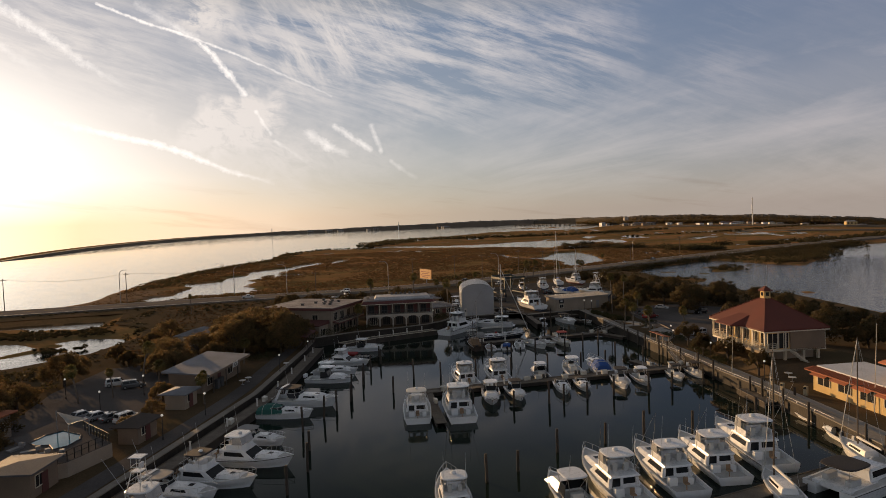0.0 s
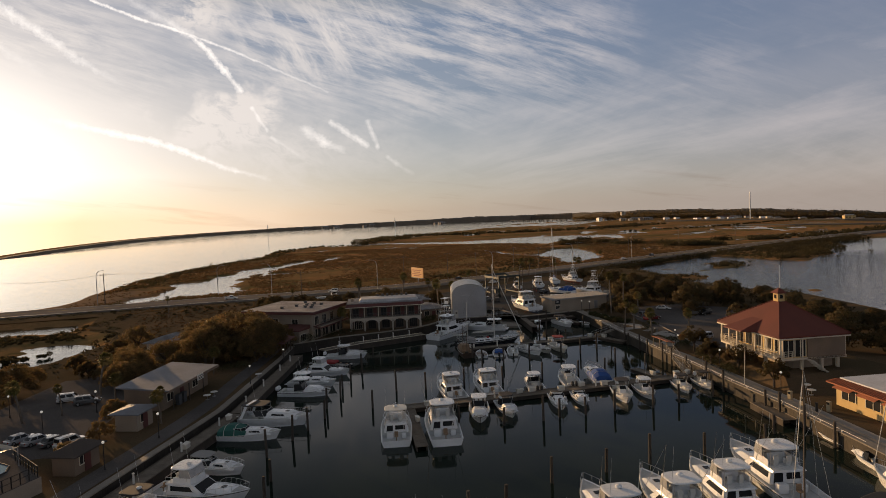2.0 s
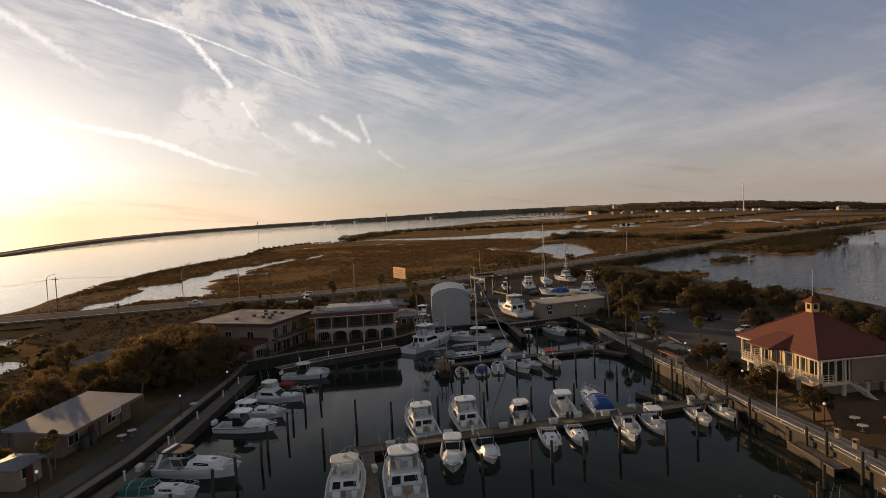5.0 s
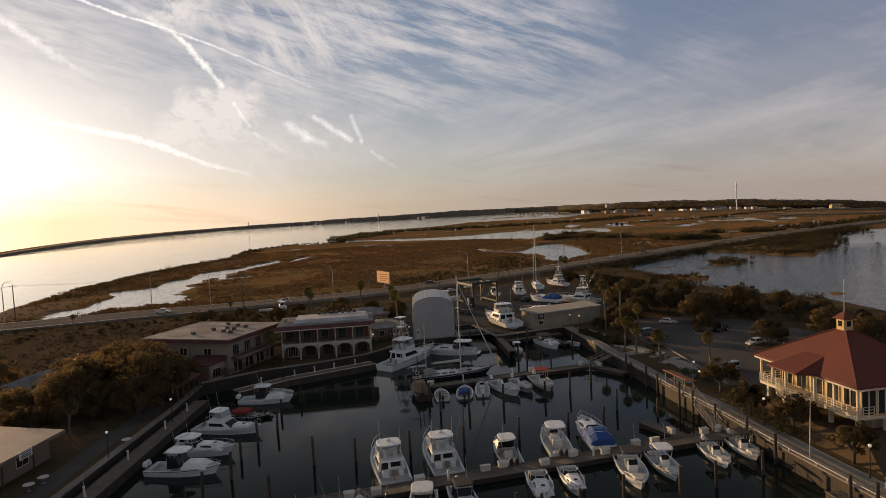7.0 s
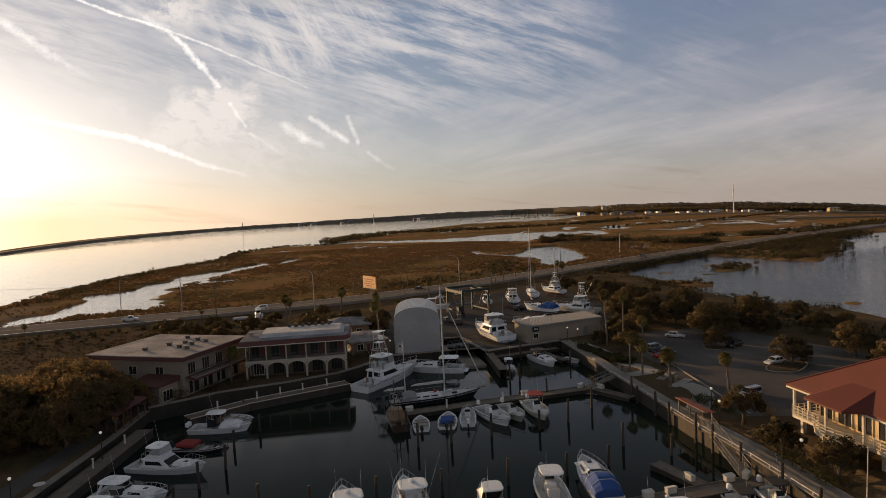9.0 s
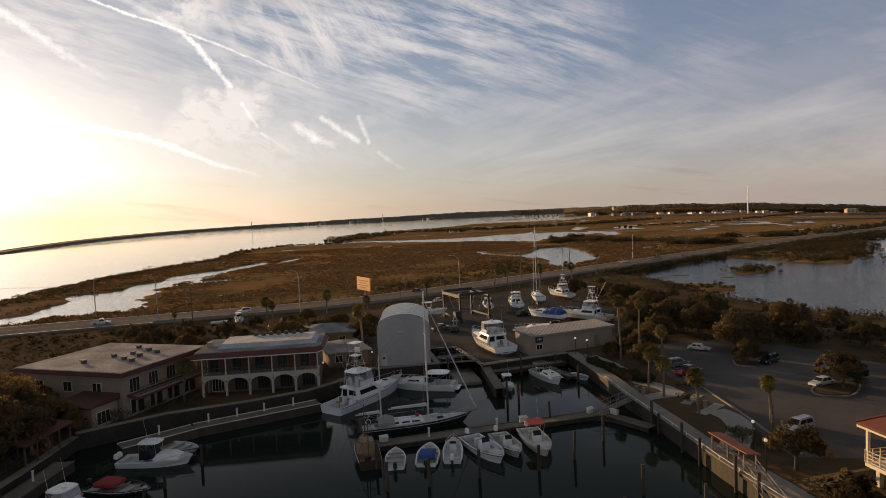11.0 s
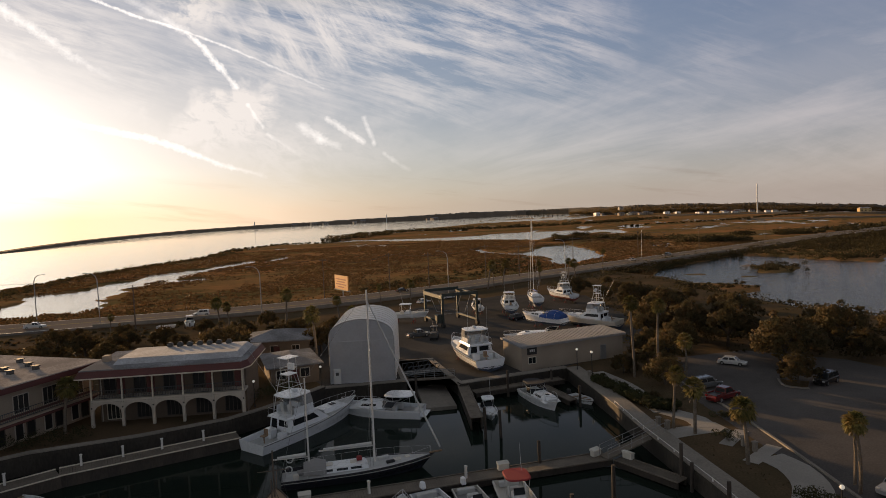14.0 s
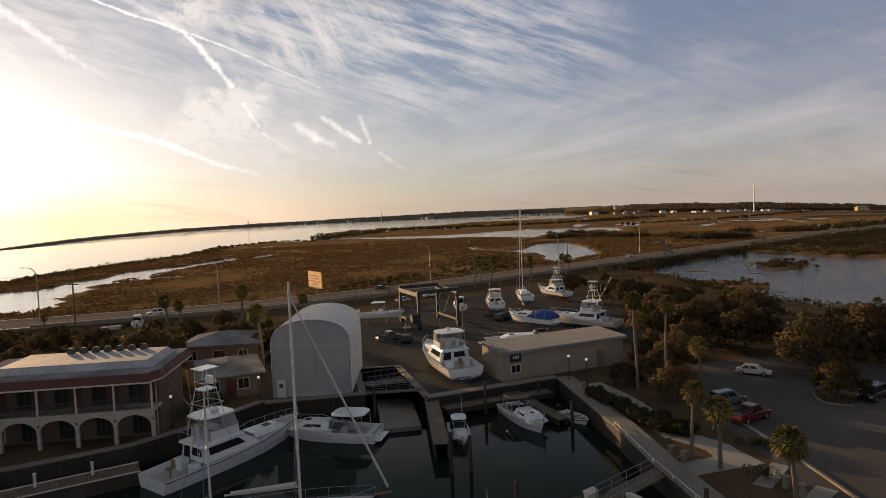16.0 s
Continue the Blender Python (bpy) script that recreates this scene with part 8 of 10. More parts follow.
express((54.6, 143.6), (45.6, 148.2), "white fishing boat with small wheelhouse before the fabric shed", top_cover=GEL, arch=False)
console_boat((62.4, 144.2), (61.4, 138.6), "small white cuddy boat with hardtop by the lift pier", cuddy=True)
express((69.0, 147.2), (69.4, 138.8), "white cruiser with dark canvas by the yard walkway", top_cover=CANVAS_DARK, arch=False)
skiff((73.4, 143.6), (74.4, 139.6), "small white dinghy by the yard walkway", motors=1)
# hauled out in the yard
sportfish((66.3, 153.2), (65.2, 167.6), beam=4.8, label="large white flybridge yacht standing ashore on blocks", z=2.35, bottom=BOTTOM, riggers=False, draft=0.55)
sportfish((84.4, 192.6), (86.8, 202.4), label="white trawler yacht standing ashore in the yard", z=3.3, bottom=BOTTOM, riggers=False, draft=1.2, curtain=False)
mast_boat((92.4, 197.4), (94.2, 206.2), 18.6, "white sailing boat with very tall mast standing ashore", z=3.5, bottom=BOTTOM)
sportfish((103.6, 203.0), (101.4, 212.8), tower=True, label="white fishing boat with tower standing ashore", z=3.0, bottom=BOTTOMRED, draft=1.0)
sportfish((96.6, 171.4), (89.8, 181.4), tower=True, beam=4.2, label="cream sport fishing boat with tower standing ashore", z=2.5, hull=GELWARM, bottom=BOTTOM, draft=1.0)
express((88.2, 176.0), (83.4, 184.0), "white cruiser under blue tarpaulin standing ashore", cover=CANVAS_BLUE, arch=False, z=2.8, bottom=BOTTOM)
console_boat((60.0, 198.4), (67.6, 195.2), "white open fishing boat standing ashore on stands", z=2.9, motors=2)
console_boat((79.4, 198.4), (80.2, 204.8), "small white hardtop boat standing ashore", z=2.7, cuddy=True)
express((84.0, 160.6), (72.0, 163.6), "small white boat stored behind the workshop", arch=False, z=2.6, bottom=BOTTOM)
HAULED = [((66.3, 153.2), (65.2, 167.6), 2.2), ((84.4, 192.6), (86.8, 202.4), 2.6), ((92.4, 197.4), (94.2, 206.2), 2.9), ((103.6, 203.0), (101.4, 212.8), 2.5), ((96.6, 171.4), (89.8, 181.4), 2.2), ((88.2, 176.0), (83.4, 184.0), 2.6), ((60.0, 198.4), (67.6, 195.2), 2.75), ((79.4, 198.4), (80.2, 204.8), 2.6)]
for a, b, level in HAULED:
    a, b = Vector(a), Vector(b)
    d = (b - a).normalized()
    side = Vector((-d.y, d.x)) * (b - a).length * 0.10
    for s in (0.2, 0.62):
        for k in (-1, 1):
            p = a.lerp(b, s) + side * k
            jack_stand(p.x, p.y, LAND_Z, level, 30)

# ---------------------------------------------------------------- trees and plants
def mesh_from(name, verts, faces, material):
    me = bpy.data.meshes.new(name)
    me.from_pydata([tuple(v) for v in verts], [], faces)
    me.materials.append(material)
    return me


def leaf_cloud(rng, centres, radii, per, size, flat=0.75):
    """Small bent leaf sprays scattered round the centres."""
    verts, faces = [], []
    for c, r in zip(centres, radii):
        n = per
        d = rng.normal(size=(n, 3))
        d /= np.linalg.norm(d, axis=1, keepdims=True)
        p = c + d * (r * rng.uniform(0.45, 1.0, (n, 1)) ** 0.6) * (1, 1, flat)
        u = rng.normal(size=(n, 3))
        u /= np.linalg.norm(u, axis=1, keepdims=True)
        w = np.cross(u, d + rng.normal(scale=0.5, size=(n, 3)))
        w /= np.linalg.norm(w, axis=1, keepdims=True) + 1e-9
        s = size * rng.uniform(0.6, 1.4, (n, 1))
        base = len(verts)
        quad = np.stack([p - u * s, p - w * s * 0.55, p + u * s, p + w * s * 0.55], 1).reshape(-1, 3)
        verts.extend(quad.tolist())
        faces.extend([(base + 4 * k, base + 4 * k + 1, base + 4 * k + 2, base + 4 * k + 3) for k in range(n)])
    return verts, faces


def oak(seed, height, spread, skirt=0.22, leaf=OAK, per=92, clumps=90, blade=0.150, label="spreading live oak with dense dark evergreen crown"):
    rng = np.random.default_rng(seed)
    top = thing("oak_tree", pose(0, 0, -50), label, "tree")
    bm = B()
    fork = height * 0.28
    tube(bm, (0, 0, -0.2), (0.1, 0, fork), height * 0.045, height * 0.034, n=8)
    limbs = []
    for k in range(6):
        a = 2 * math.pi * k / 6 + rng.uniform(-0.4, 0.4)
        reach = spread * rng.uniform(0.45, 0.7)
        mid = (reach * 0.45 * math.cos(a), reach * 0.45 * math.sin(a), fork + height * 0.2)
        end = (reach * math.cos(a), reach * math.sin(a), height * rng.uniform(0.55, 0.78))
        tube(bm, (0.1, 0, fork - 0.1), mid, height * 0.026, height * 0.018, n=6), tube(bm, mid, end, height * 0.018, height * 0.006, n=5)
        limbs.append(end)
    part("trunk", bm, BARK, top)
    centres, radii = [], []
    for k in range(clumps):
        a = rng.uniform(0, 2 * math.pi)
        rr = spread * math.sqrt(rng.uniform(0.02, 1.0))
        top_z = height * (1.0 - 0.50 * (rr / spread) ** 2.2)
        z = top_z - abs(rng.normal(0, 0.24)) * height
        lump = 1 + 0.16 * math.sin(3 * a + seed) + 0.1 * math.sin(7 * a + 2 * seed)
        centres.append(np.array([rr * lump * math.cos(a), rr * lump * math.sin(a), max(z, height * rng.uniform(skirt, skirt + 0.2))]))
        radii.append(spread * rng.uniform(0.15, 0.27))
    v, f = leaf_cloud(rng, centres, radii, per, blade + 0.004 * height)
    crown = new("crown", mesh_from("crown", v, f, leaf))
    crown.parent = top
    return top


def palm(seed, height, lean=0.6, dry=0.3, fronds=52, size=1.0):
    rng = np.random.default_rng(seed)
    top = thing("palm_tree", pose(0, 0, -50), "cabbage palm with rough trunk and ragged fan crown", "tree")
    bm = B()
    pts = []
    for k in range(7):
        s = k / 6
        pts.append((lean * s * s, 0.15 * math.sin(3 * s + seed), height * s))
    for k, (a, b) in enumerate(zip(pts, pts[1:])):
        r = 0.17 - 0.05 * (k / 6)
        tube(bm, a, b, r, r - 0.008, n=8)
    trunk = part("trunk", bm, PALMBARK, top)
    head = Vector(pts[-1])
    verts, faces = [], []
    for k in range(fronds):
        a = 2.39996 * k + rng.uniform(-0.2, 0.2)
        rise = 1.35 - 2.5 * (k / fronds) + rng.uniform(-0.15, 0.15)
        out = Vector((math.cos(a) * math.cos(rise), math.sin(a) * math.cos(rise), math.sin(rise)))
        stem = size * rng.uniform(0.45, 0.65)
        hub = head + out * stem
        side = out.cross(Vector((0, 0, 1)))
        side = side.normalized() if side.length > 0.1 else Vector((1, 0, 0))
        upw = side.cross(out)
        base = len(verts)
        verts += [tuple(head), tuple(head + side * 0.03), tuple(hub), tuple(hub + side * 0.03)]
        faces.append((base, base + 1, base + 3, base + 2))
        for j in range(9):
            b = -1.25 + 2.5 * j / 8
            d = (out * math.cos(b) + side * math.sin(b)).normalized()
            length = size * rng.uniform(0.55, 0.75) * (0.75 + 0.25 * math.cos(b))
            tip = hub + d * length + Vector((0, 0, -0.28 * length * rng.uniform(0.6, 1.6)))
            w = d.cross(upw).normalized() * 0.085 * size
            midp = hub + d * length * 0.5
            base = len(verts)
            verts += [tuple(hub), tuple(midp + w), tuple(tip), tuple(midp - w + upw * 0.04)]
            faces.append((base, base + 1, base + 2, base + 3))
    crown = new("crown", mesh_from("crown", verts, faces, PALMLEAF))
    crown.parent = top
    verts, faces = [], []
    for k in range(int(26 * dry * 2)):
        a = rng.uniform(0, 6.28)
        d = Vector((math.cos(a), math.sin(a), 0))
        p = head + d * 0.18 - Vector((0, 0, rng.uniform(0.1, 0.5)))
        tip = p + d * rng.uniform(0.1, 0.4) * size - Vector((0, 0, rng.uniform(0.5, 1.1) * size))
        w = Vector((-d.y, d.x, 0)) * 0.16
        base = len(verts)
        verts += [tuple(p + w * 0.3), tuple(p.lerp(tip, 0.5) + w), tuple(tip), tuple(p.lerp(tip, 0.5) - w)]
        faces.append((base, base + 1, base + 2, base + 3))
    skirt = new("dead_fronds", mesh_from("dead_fronds", verts, faces, PALMBARK))
    skirt.parent = top
    return top


OAKS = [oak(1, 7.5, 4.6), oak(2, 6.4, 4.0), oak(3, 8.6, 5.0), oak(4, 5.2, 3.0, per=120, clumps=56), oak(5, 7.0, 5.6)]
WOOD = [oak(k, h, s, leaf=DARKOAK, per=56, clumps=84, blade=0.225, label="dense tree of the wood in a darker copy of the oak leaves") for k, h, s in ((21, 7.5, 4.6), (22, 6.4, 4.0), (23, 8.6, 4.6))]
TRIMMED = [oak(31, 4.6, 2.2, 0.46, leaf=DARKOAK, per=70, clumps=60, blade=0.11, label="small trimmed tree with clear trunk and round dark crown"), oak(32, 4.2, 2.0, 0.46, leaf=DARKOAK, per=70, clumps=56, blade=0.11, label="small trimmed tree with clear trunk and round dark crown")]
PALMS = [palm(11, 9.5, 0.4), palm(12, 5.2, 0.9), palm(13, 6.4, 0.5), palm(14, 4.4, 0.3)]
used = set()


def plant(kinds, k, x, y, z, size, turn):
    # trees outside the western glare take the darker leaf copy
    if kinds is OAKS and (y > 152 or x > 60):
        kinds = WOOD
    ob = kinds[k % len(kinds)]
    m = pose(x, y, z, 0, 0, turn) @ Matrix.Scale(size, 4)
    if (id(kinds), k % len(kinds)) not in used:
        used.add((id(kinds), k % len(kinds)))
        ob.matrix_world = m
        return ob
    return copy_thing(ob, m)


rnd = random.Random(77)
# the dark grove between the shop and the lodge wing
GROVE = [(-8.5, 131), (-4.2, 133.5), (-0.6, 130), (1.4, 134), (-7.5, 138), (-2.5, 138.5), (2.2, 138.5), (-10.5, 126.5), (-6, 126.5), (-1.6, 125.5), (-11.5, 135.5), (-12.5, 142), (-8.0, 144.5), (-10.5, 149.5), (-3.4, 143.4)]
for k, (x, y) in enumerate(GROVE):
    plant(OAKS, k, x, y, LAND_Z, rnd.uniform(0.88, 1.10), rnd.uniform(0, 360))
WESTLOT = [(-41, 78), (-37.5, 86), (-41, 95), (-26, 121), (-21, 122), (-33, 131), (-25, 133), (-17.5, 128), (-13.5, 120), (-26, 146), (-29, 142), (-46, 104), (-19.8, 112.5), (-22.5, 114.5), (-36.5, 112), (-29.5, 124.5), (-39, 100), (-38.5, 90), (-18.4, 96.4), (-18.2, 88.0), (-20.0, 82.0), (-38, 122), (-20.8, 118.5), (-44, 98), (-43, 84), (-47, 112), (-47, 92), (-33, 76), (-34, 68), (-31, 61)]
for k, (x, y) in enumerate(WESTLOT):
    plant(OAKS, k + 3, x, y, LAND_Z, rnd.uniform(0.46, 0.76) * (0.66 if x > -21 and y < 112 else 1.0), rnd.uniform(0, 360))
# behind the lodge, up to the road
BEHIND_TALL = [(31.0, 168.5, 0.92), (6.5, 171.0, 0.85), (0.0, 176.0, 0.8), (-4.5, 168.0, 0.7), (13.0, 178.0, 0.7), (5.9, 192.0, 0.78), (0.5, 196.0, 0.62), (11.0, 190.0, 0.6), (31.6, 193.0, 0.8), (45.0, 176.0, 0.62), (24.5, 168.0, 0.5), (-4.0, 176.0, 0.5)]
for k, (x, y, size) in enumerate(BEHIND_TALL):
    plant(OAKS, k + 2, x, y, LAND_Z, size, 67 * k)
BEHIND = [(20, 163), (26, 160.5), (33, 163.5), (31, 170), (22, 186), (12, 196), (30, 196), (40, 190), (48, 188), (24, 206), (-2.5, 202), (1.5, 205), (5.5, 201), (9.0, 205), (18.5, 193), (37.5, 192), (43, 196), (36, 207)]
for k, (x, y) in enumerate(BEHIND):
    plant(OAKS, k + 1, x, y, LAND_Z, rnd.uniform(0.42, 0.62), rnd.uniform(0, 360))
# the wood between the yard and the lagoon
EASTWOOD = [(88.5, 152), (93, 157), (97, 163), (102, 160), (107, 166), (96, 153.5), (104, 153), (110, 158), (115, 164), (108, 175), (114, 181), (120, 172), (125, 182), (121, 190), (112, 192), (128, 195), (133, 186), (119, 202), (126, 208), (113, 206), (122, 216), (130, 220), (117, 224), (109, 215), (127, 230), (135, 208), (103.5, 141.5), (109, 144), (114.5, 139.5), (118, 146), (122, 153), (127, 161), (132, 170), (121, 134), (126, 141), (132, 150), (118, 124), (124, 128), (130, 136), (112, 118.5), (119, 114), (126, 119), (108, 108), (114, 103), (121, 106), (104.5, 98), (110, 93), (117, 95), (96.5, 92), (101, 86), (107, 82), (112, 86), (98, 76), (104, 72), (93, 68), (100, 64), (90, 99.5), (131, 128)]
for k, (x, y) in enumerate(EASTWOOD):
    shore = float(signed(np.array([x]), np.array([y]), GROUND_OUTLINE)[0])
    size = min(rnd.uniform(0.74, 1.04) * (0.8 if x < 100 and y > 140 else 1.0), 0.033 * shore * (0.62 if y > 200 else 1.0))
    if size > 0.28:
        plant(OAKS, k, x, y, LAND_Z, size, rnd.uniform(0, 360))
LAWNTREES = [(99.4, 118.4, 0.62), (97.8, 133.4, 0.55), (79.0, 134.2, 0.22), (83.8, 139.2, 0.5), (86.4, 145.6, 0.55), (82.0, 145.6, 0.5), (90.6, 148.4, 0.6)]
for k, (x, y, s) in enumerate(LAWNTREES):
    plant(OAKS, k + 2, x, y, LAND_Z, s, rnd.uniform(0, 360))
for k, (x, y) in enumerate([(74.5, 100.7), (70.8, 91.2), (71.0, 85.0), (70.0, 77.0)]):
    plant(TRIMMED, k, x, y, LAND_Z, 1.0, 80 * k)
for k, x, y, s in [(0, 82.2, 143.6, 1.0), (0, 85.2, 142.8, 0.95), (3, 76.8, 123.9, 1.0), (3, 76.3, 116.6, 1.04), (2, 79.9, 109.4, 0.84), (2, 80.7, 110.6, 0.90), (2, 43.6, 166.4, 1.5), (2, 39.6, 196.0, 1.45), (2, 75.6, 125.8, 1.02), (1, 26.8, 204.0, 1.2), (2, 50.0, 176.0, 1.2), (3, 50.6, 207.0, 1.0), (2, 62.6, 226.0, 0.8), (3, 70.8, 229.6, 1.0), (1, 95.4, 240.0, 1.1), (2, 98.0, 242.4, 1.0), (1, 101.0, 243.4, 1.05), (2, 113.0, 244.0, 1.1), (2, 123.0, 246.0, 1.1), (0, 139.0, 254.0, 0.8), (2, -26.5, 101.5, 0.75), (3, -20.4, 104.4, 0.9), (1, -30.8, 99.6, 0.8), (2, -12.6, 95.2, 0.72), (3, -12.2, 92.6, 0.85), (1, -24.2, 111.5, 0.9), (3, -8.2, 118.4, 0.9), (0, -28.4, 196.0, 0.6), (2, 6.0, 208.0, 0.8), (3, 28.0, 210.6, 1.0), (1, 120.4, 236.0, 1.0), (2, 110.2, 238.4, 0.9), (3, 88.8, 141.8, 1.0)]:
    plant(PALMS, k, x, y, LAND_Z, s, rnd.uniform(0, 360))


def bush_row(name, points, width, height, material, label, seed, gap=0.5, leaf=0.07, per=110):
    """A clipped hedge or a ragged row of bushes."""
    rng = np.random.default_rng(seed)
    centres, radii = [], []
    for a, b in zip(points, points[1:]):
        a, b = np.array([*a, LAND_Z]), np.array([*b, LAND_Z])
        n = max(1, int(np.linalg.norm(b - a) / gap))
        for k in range(n):
            p = a + (b - a) * (k + rng.uniform(0, 1)) / n
            centres.append(p + np.array([*rng.uniform(-width / 2, width / 2, 2), height * rng.uniform(0.35, 0.75)]))
            radii.append(height * rng.uniform(0.4, 0.6))
    v, f = leaf_cloud(rng, centres, radii, per, leaf)
    return tagged(new(name, mesh_from(name, v, f, material)), label, "hedge")


bush_row("hedge", [(76.9, 143.6), (77.0, 138), (77.4, 132.6)], 1.5, 1.05, HEDGE, "dark clipped hedge beside the footpath", 1, 0.13, 0.12, 150)
bush_row("hedge", [(77.4, 132.6), (78.4, 130.6), (79.6, 131.6)], 1.6, 0.95, HEDGE, "dark rounded hedge at the bend of the path", 2, 0.12, 0.12, 150)
bush_row("hedge", [(77.6, 121.6), (78.4, 121.0)], 0.8, 1.2, HEDGE, "spiky low shrub on the lawn", 3, 0.2)
bush_row("hedge", [(81.0, 126.8), (83.0, 124.6)], 1.2, 0.9, HEDGE, "low dark hedge beside the footpath", 4, 0.25)
bush_row("hedge", [(74.6, 107.6), (75.4, 110.0), (76.4, 104.0)], 1.0, 1.2, HEDGE, "flowering shrub bed beside the car park", 5, 0.3)
bush_row("hedge", [(72.6, 97.0), (70.8, 90.0), (69.8, 84.0)], 1.4, 1.4, HEDGE, "dark shrubs before the clubhouse", 6, 0.3)
bush_row("hedge", [(12.4, 143.2), (18.6, 144.8)], 2.2, 1.7, HEDGE, "dark shrubs before the lodge", 7, 0.3)
bush_row("hedge", [(5.6, 139.8), (10.6, 141.6)], 2.2, 2.0, HEDGE, "dark shrubs beside the lodge wing", 8, 0.3)
bush_row("hedge", [(36.0, 151.0), (40.0, 156.4)], 3.0, 1.6, HEDGE, "dark shrubs before the yard office", 9, 0.3)
bush_row("hedge", [(-6.6, 118.4), (-3.4, 121.4)], 2.4, 1.6, HEDGE, "dark shrubs beside the harbour shop", 10, 0.3)


# ragged shrubs along the shores and the road
def shrub_belt(name, points, width, height, label, seed, density=0.35, leaf=0.26, per=46, base=0.4, leaves=SHRUB):
    rng = np.random.default_rng(seed)
    centres, radii = [], []
    for a, b in zip(points, points[1:]):
        a, b = np.array(a, float), np.array(b, float)
        d = b - a
        n = int(np.linalg.norm(d) * density)
        side = np.array([-d[1], d[0]]) / np.linalg.norm(d)
        for k in range(n):
            p = a + d * rng.uniform(0, 1) + side * rng.normal(0, width / 2.4)
            hh = height * rng.uniform(0.4, 1.1)
            centres.append(np.array([*p, base + hh * 0.4]))
            radii.append(hh * rng.uniform(0.7, 1.2))
    v, f = leaf_cloud(rng, centres, radii, per, leaf, 0.6)
    return tagged(new(name, mesh_from(name, v, f, leaves)), label, "shrubs", kind="stuff")


shrub_belt("shore_shrubs", [(-60, 306), (-62, 322), (-62, 345), (-57, 375), (-49, 412), (-37, 455), (-18, 500), (-8, 522), (-2, 570)], 11, 1.5, "ragged dark shrubs along the river shore", 21, 1.3)
shrub_belt("shore_shrubs", [(-2, 570), (4, 626), (20, 655), (42, 690), (84, 664)], 9, 1.6, "ragged dark shrubs along the creek mouth", 22, 0.5, 0.5)
shrub_belt("roadside_shrubs", [(-60, 243), (-20, 244), (20, 244), (50, 247), (82, 258), (110, 270), (150, 287), (210, 315), (300, 355)], 8, 1.9, "dark shrubs along the marsh side of the road", 23, 1.1)
shrub_belt("lagoon_shrubs", [(126, 252), (152, 262), (172, 274), (220, 300), (256, 316), (300, 330), (345, 352), (420, 380)], 10, 2.6, "dense dark shrubs between road and lagoon", 24, 2.0, 0.3)
shrub_belt("mangrove_shrubs", [(238, 300), (240, 280), (243, 256), (258, 264), (276, 274), (288, 290), (312, 310), (336, 330)], 13, 2.2, "dense dark marsh shrubs by the lagoon", 25, 2.2, 0.3)
shrub_belt("island_shrubs", [(190, 242), (199, 248), (209, 256)], 9, 1.5, "low dark shrubs on a lagoon islet", 26, 2.5)
shrub_belt("spit_shrubs", [(142, 213), (152, 222), (158, 216), (162, 214)], 9, 0.8, "low brown shrubs on the lagoon spit", 27, 2.0)
shrub_belt("lagoon_shrubs", [(147, 152), (139, 174), (141, 195), (141, 212), (146, 230), (138, 246)], 6, 2.2, "dark shrubs along the near lagoon shore", 28, 1.6)
shrub_belt("verge_shrubs", [(-44, 206), (-30, 210), (-8, 210), (8, 212), (26, 214)], 9, 0.8, "scrubby bushes on the road verge", 29, 0.9, base=1.5)
shrub_belt("pond_shrubs", [(-52, 132), (-40, 141), (-33, 158), (-34, 176), (-44, 186), (-52, 188)], 4, 1.1, "scrubby bushes along the west pond", 30, 1.6)
shrub_belt("west_scrub", [(-60, 122), (-48, 118), (-44, 126), (-38, 134), (-33, 150), (-32, 168), (-38, 182), (-46, 198), (-46, 206)], 7, 1.1, "low dark scrub on the west bank", 36, 2.2, base=0.9)
shrub_belt("west_scrub", [(-90, 219), (-52, 220), (-30, 217), (-5, 214)], 5, 0.6, "low scrub on the slope of the road", 37, 0.9, base=1.4)
shrub_belt("west_scrub", [(2, 198), (10, 204), (24, 200)], 9, 1.8, "dense dark scrub behind the lodge", 38, 2.2)
shrub_belt("field_grass", [(-44, 214), (-10, 212), (12, 214)], 13, 0.32, "rough brown grass tussocks of the west field", 51, 8.0, 0.12, 52, 1.5, leaves=REED)
shrub_belt("field_grass", [(-36, 196), (-14, 198), (6, 196)], 13, 0.34, "rough brown grass tussocks of the west field", 52, 9.0, 0.12, 52, 1.5, leaves=REED)
shrub_belt("field_grass", [(-30, 178), (-16, 180), (2, 180)], 14, 0.36, "rough brown grass tussocks of the west field", 53, 9.0, 0.12, 52, 1.5, leaves=REED)
shrub_belt("field_grass", [(-30, 136), (-28, 150), (-24, 166)], 9, 0.36, "rough brown grass tussocks of the west field", 54, 8.0, 0.12, 52, 1.5, leaves=REED)
shrub_belt("yard_scrub", [(26, 176), (34, 186), (42, 184), (36, 200), (46, 204)], 8, 2.0, "dark scrub beside the boatyard", 39, 2.6)
shrub_belt("east_scrub", [(92, 160), (104, 168), (112, 184), (118, 200), (124, 214), (130, 228), (112, 228)], 14, 2.6, "dense dark undergrowth of the east wood", 40, 3.2)
shrub_belt("east_scrub", [(108, 150), (118, 148), (126, 156), (133, 164), (126, 140), (132, 130), (122, 120), (128, 108), (118, 100)], 9, 2.4, "dense dark undergrowth of the east wood", 41, 2.6)
shrub_belt("west_scrub", [(-48, 128), (-44, 114), (-42, 102), (-43, 90), (-42, 80), (-36, 72), (-34, 62)], 9, 1.5, "low dark scrub along the west edge", 42, 1.6, base=1.4)
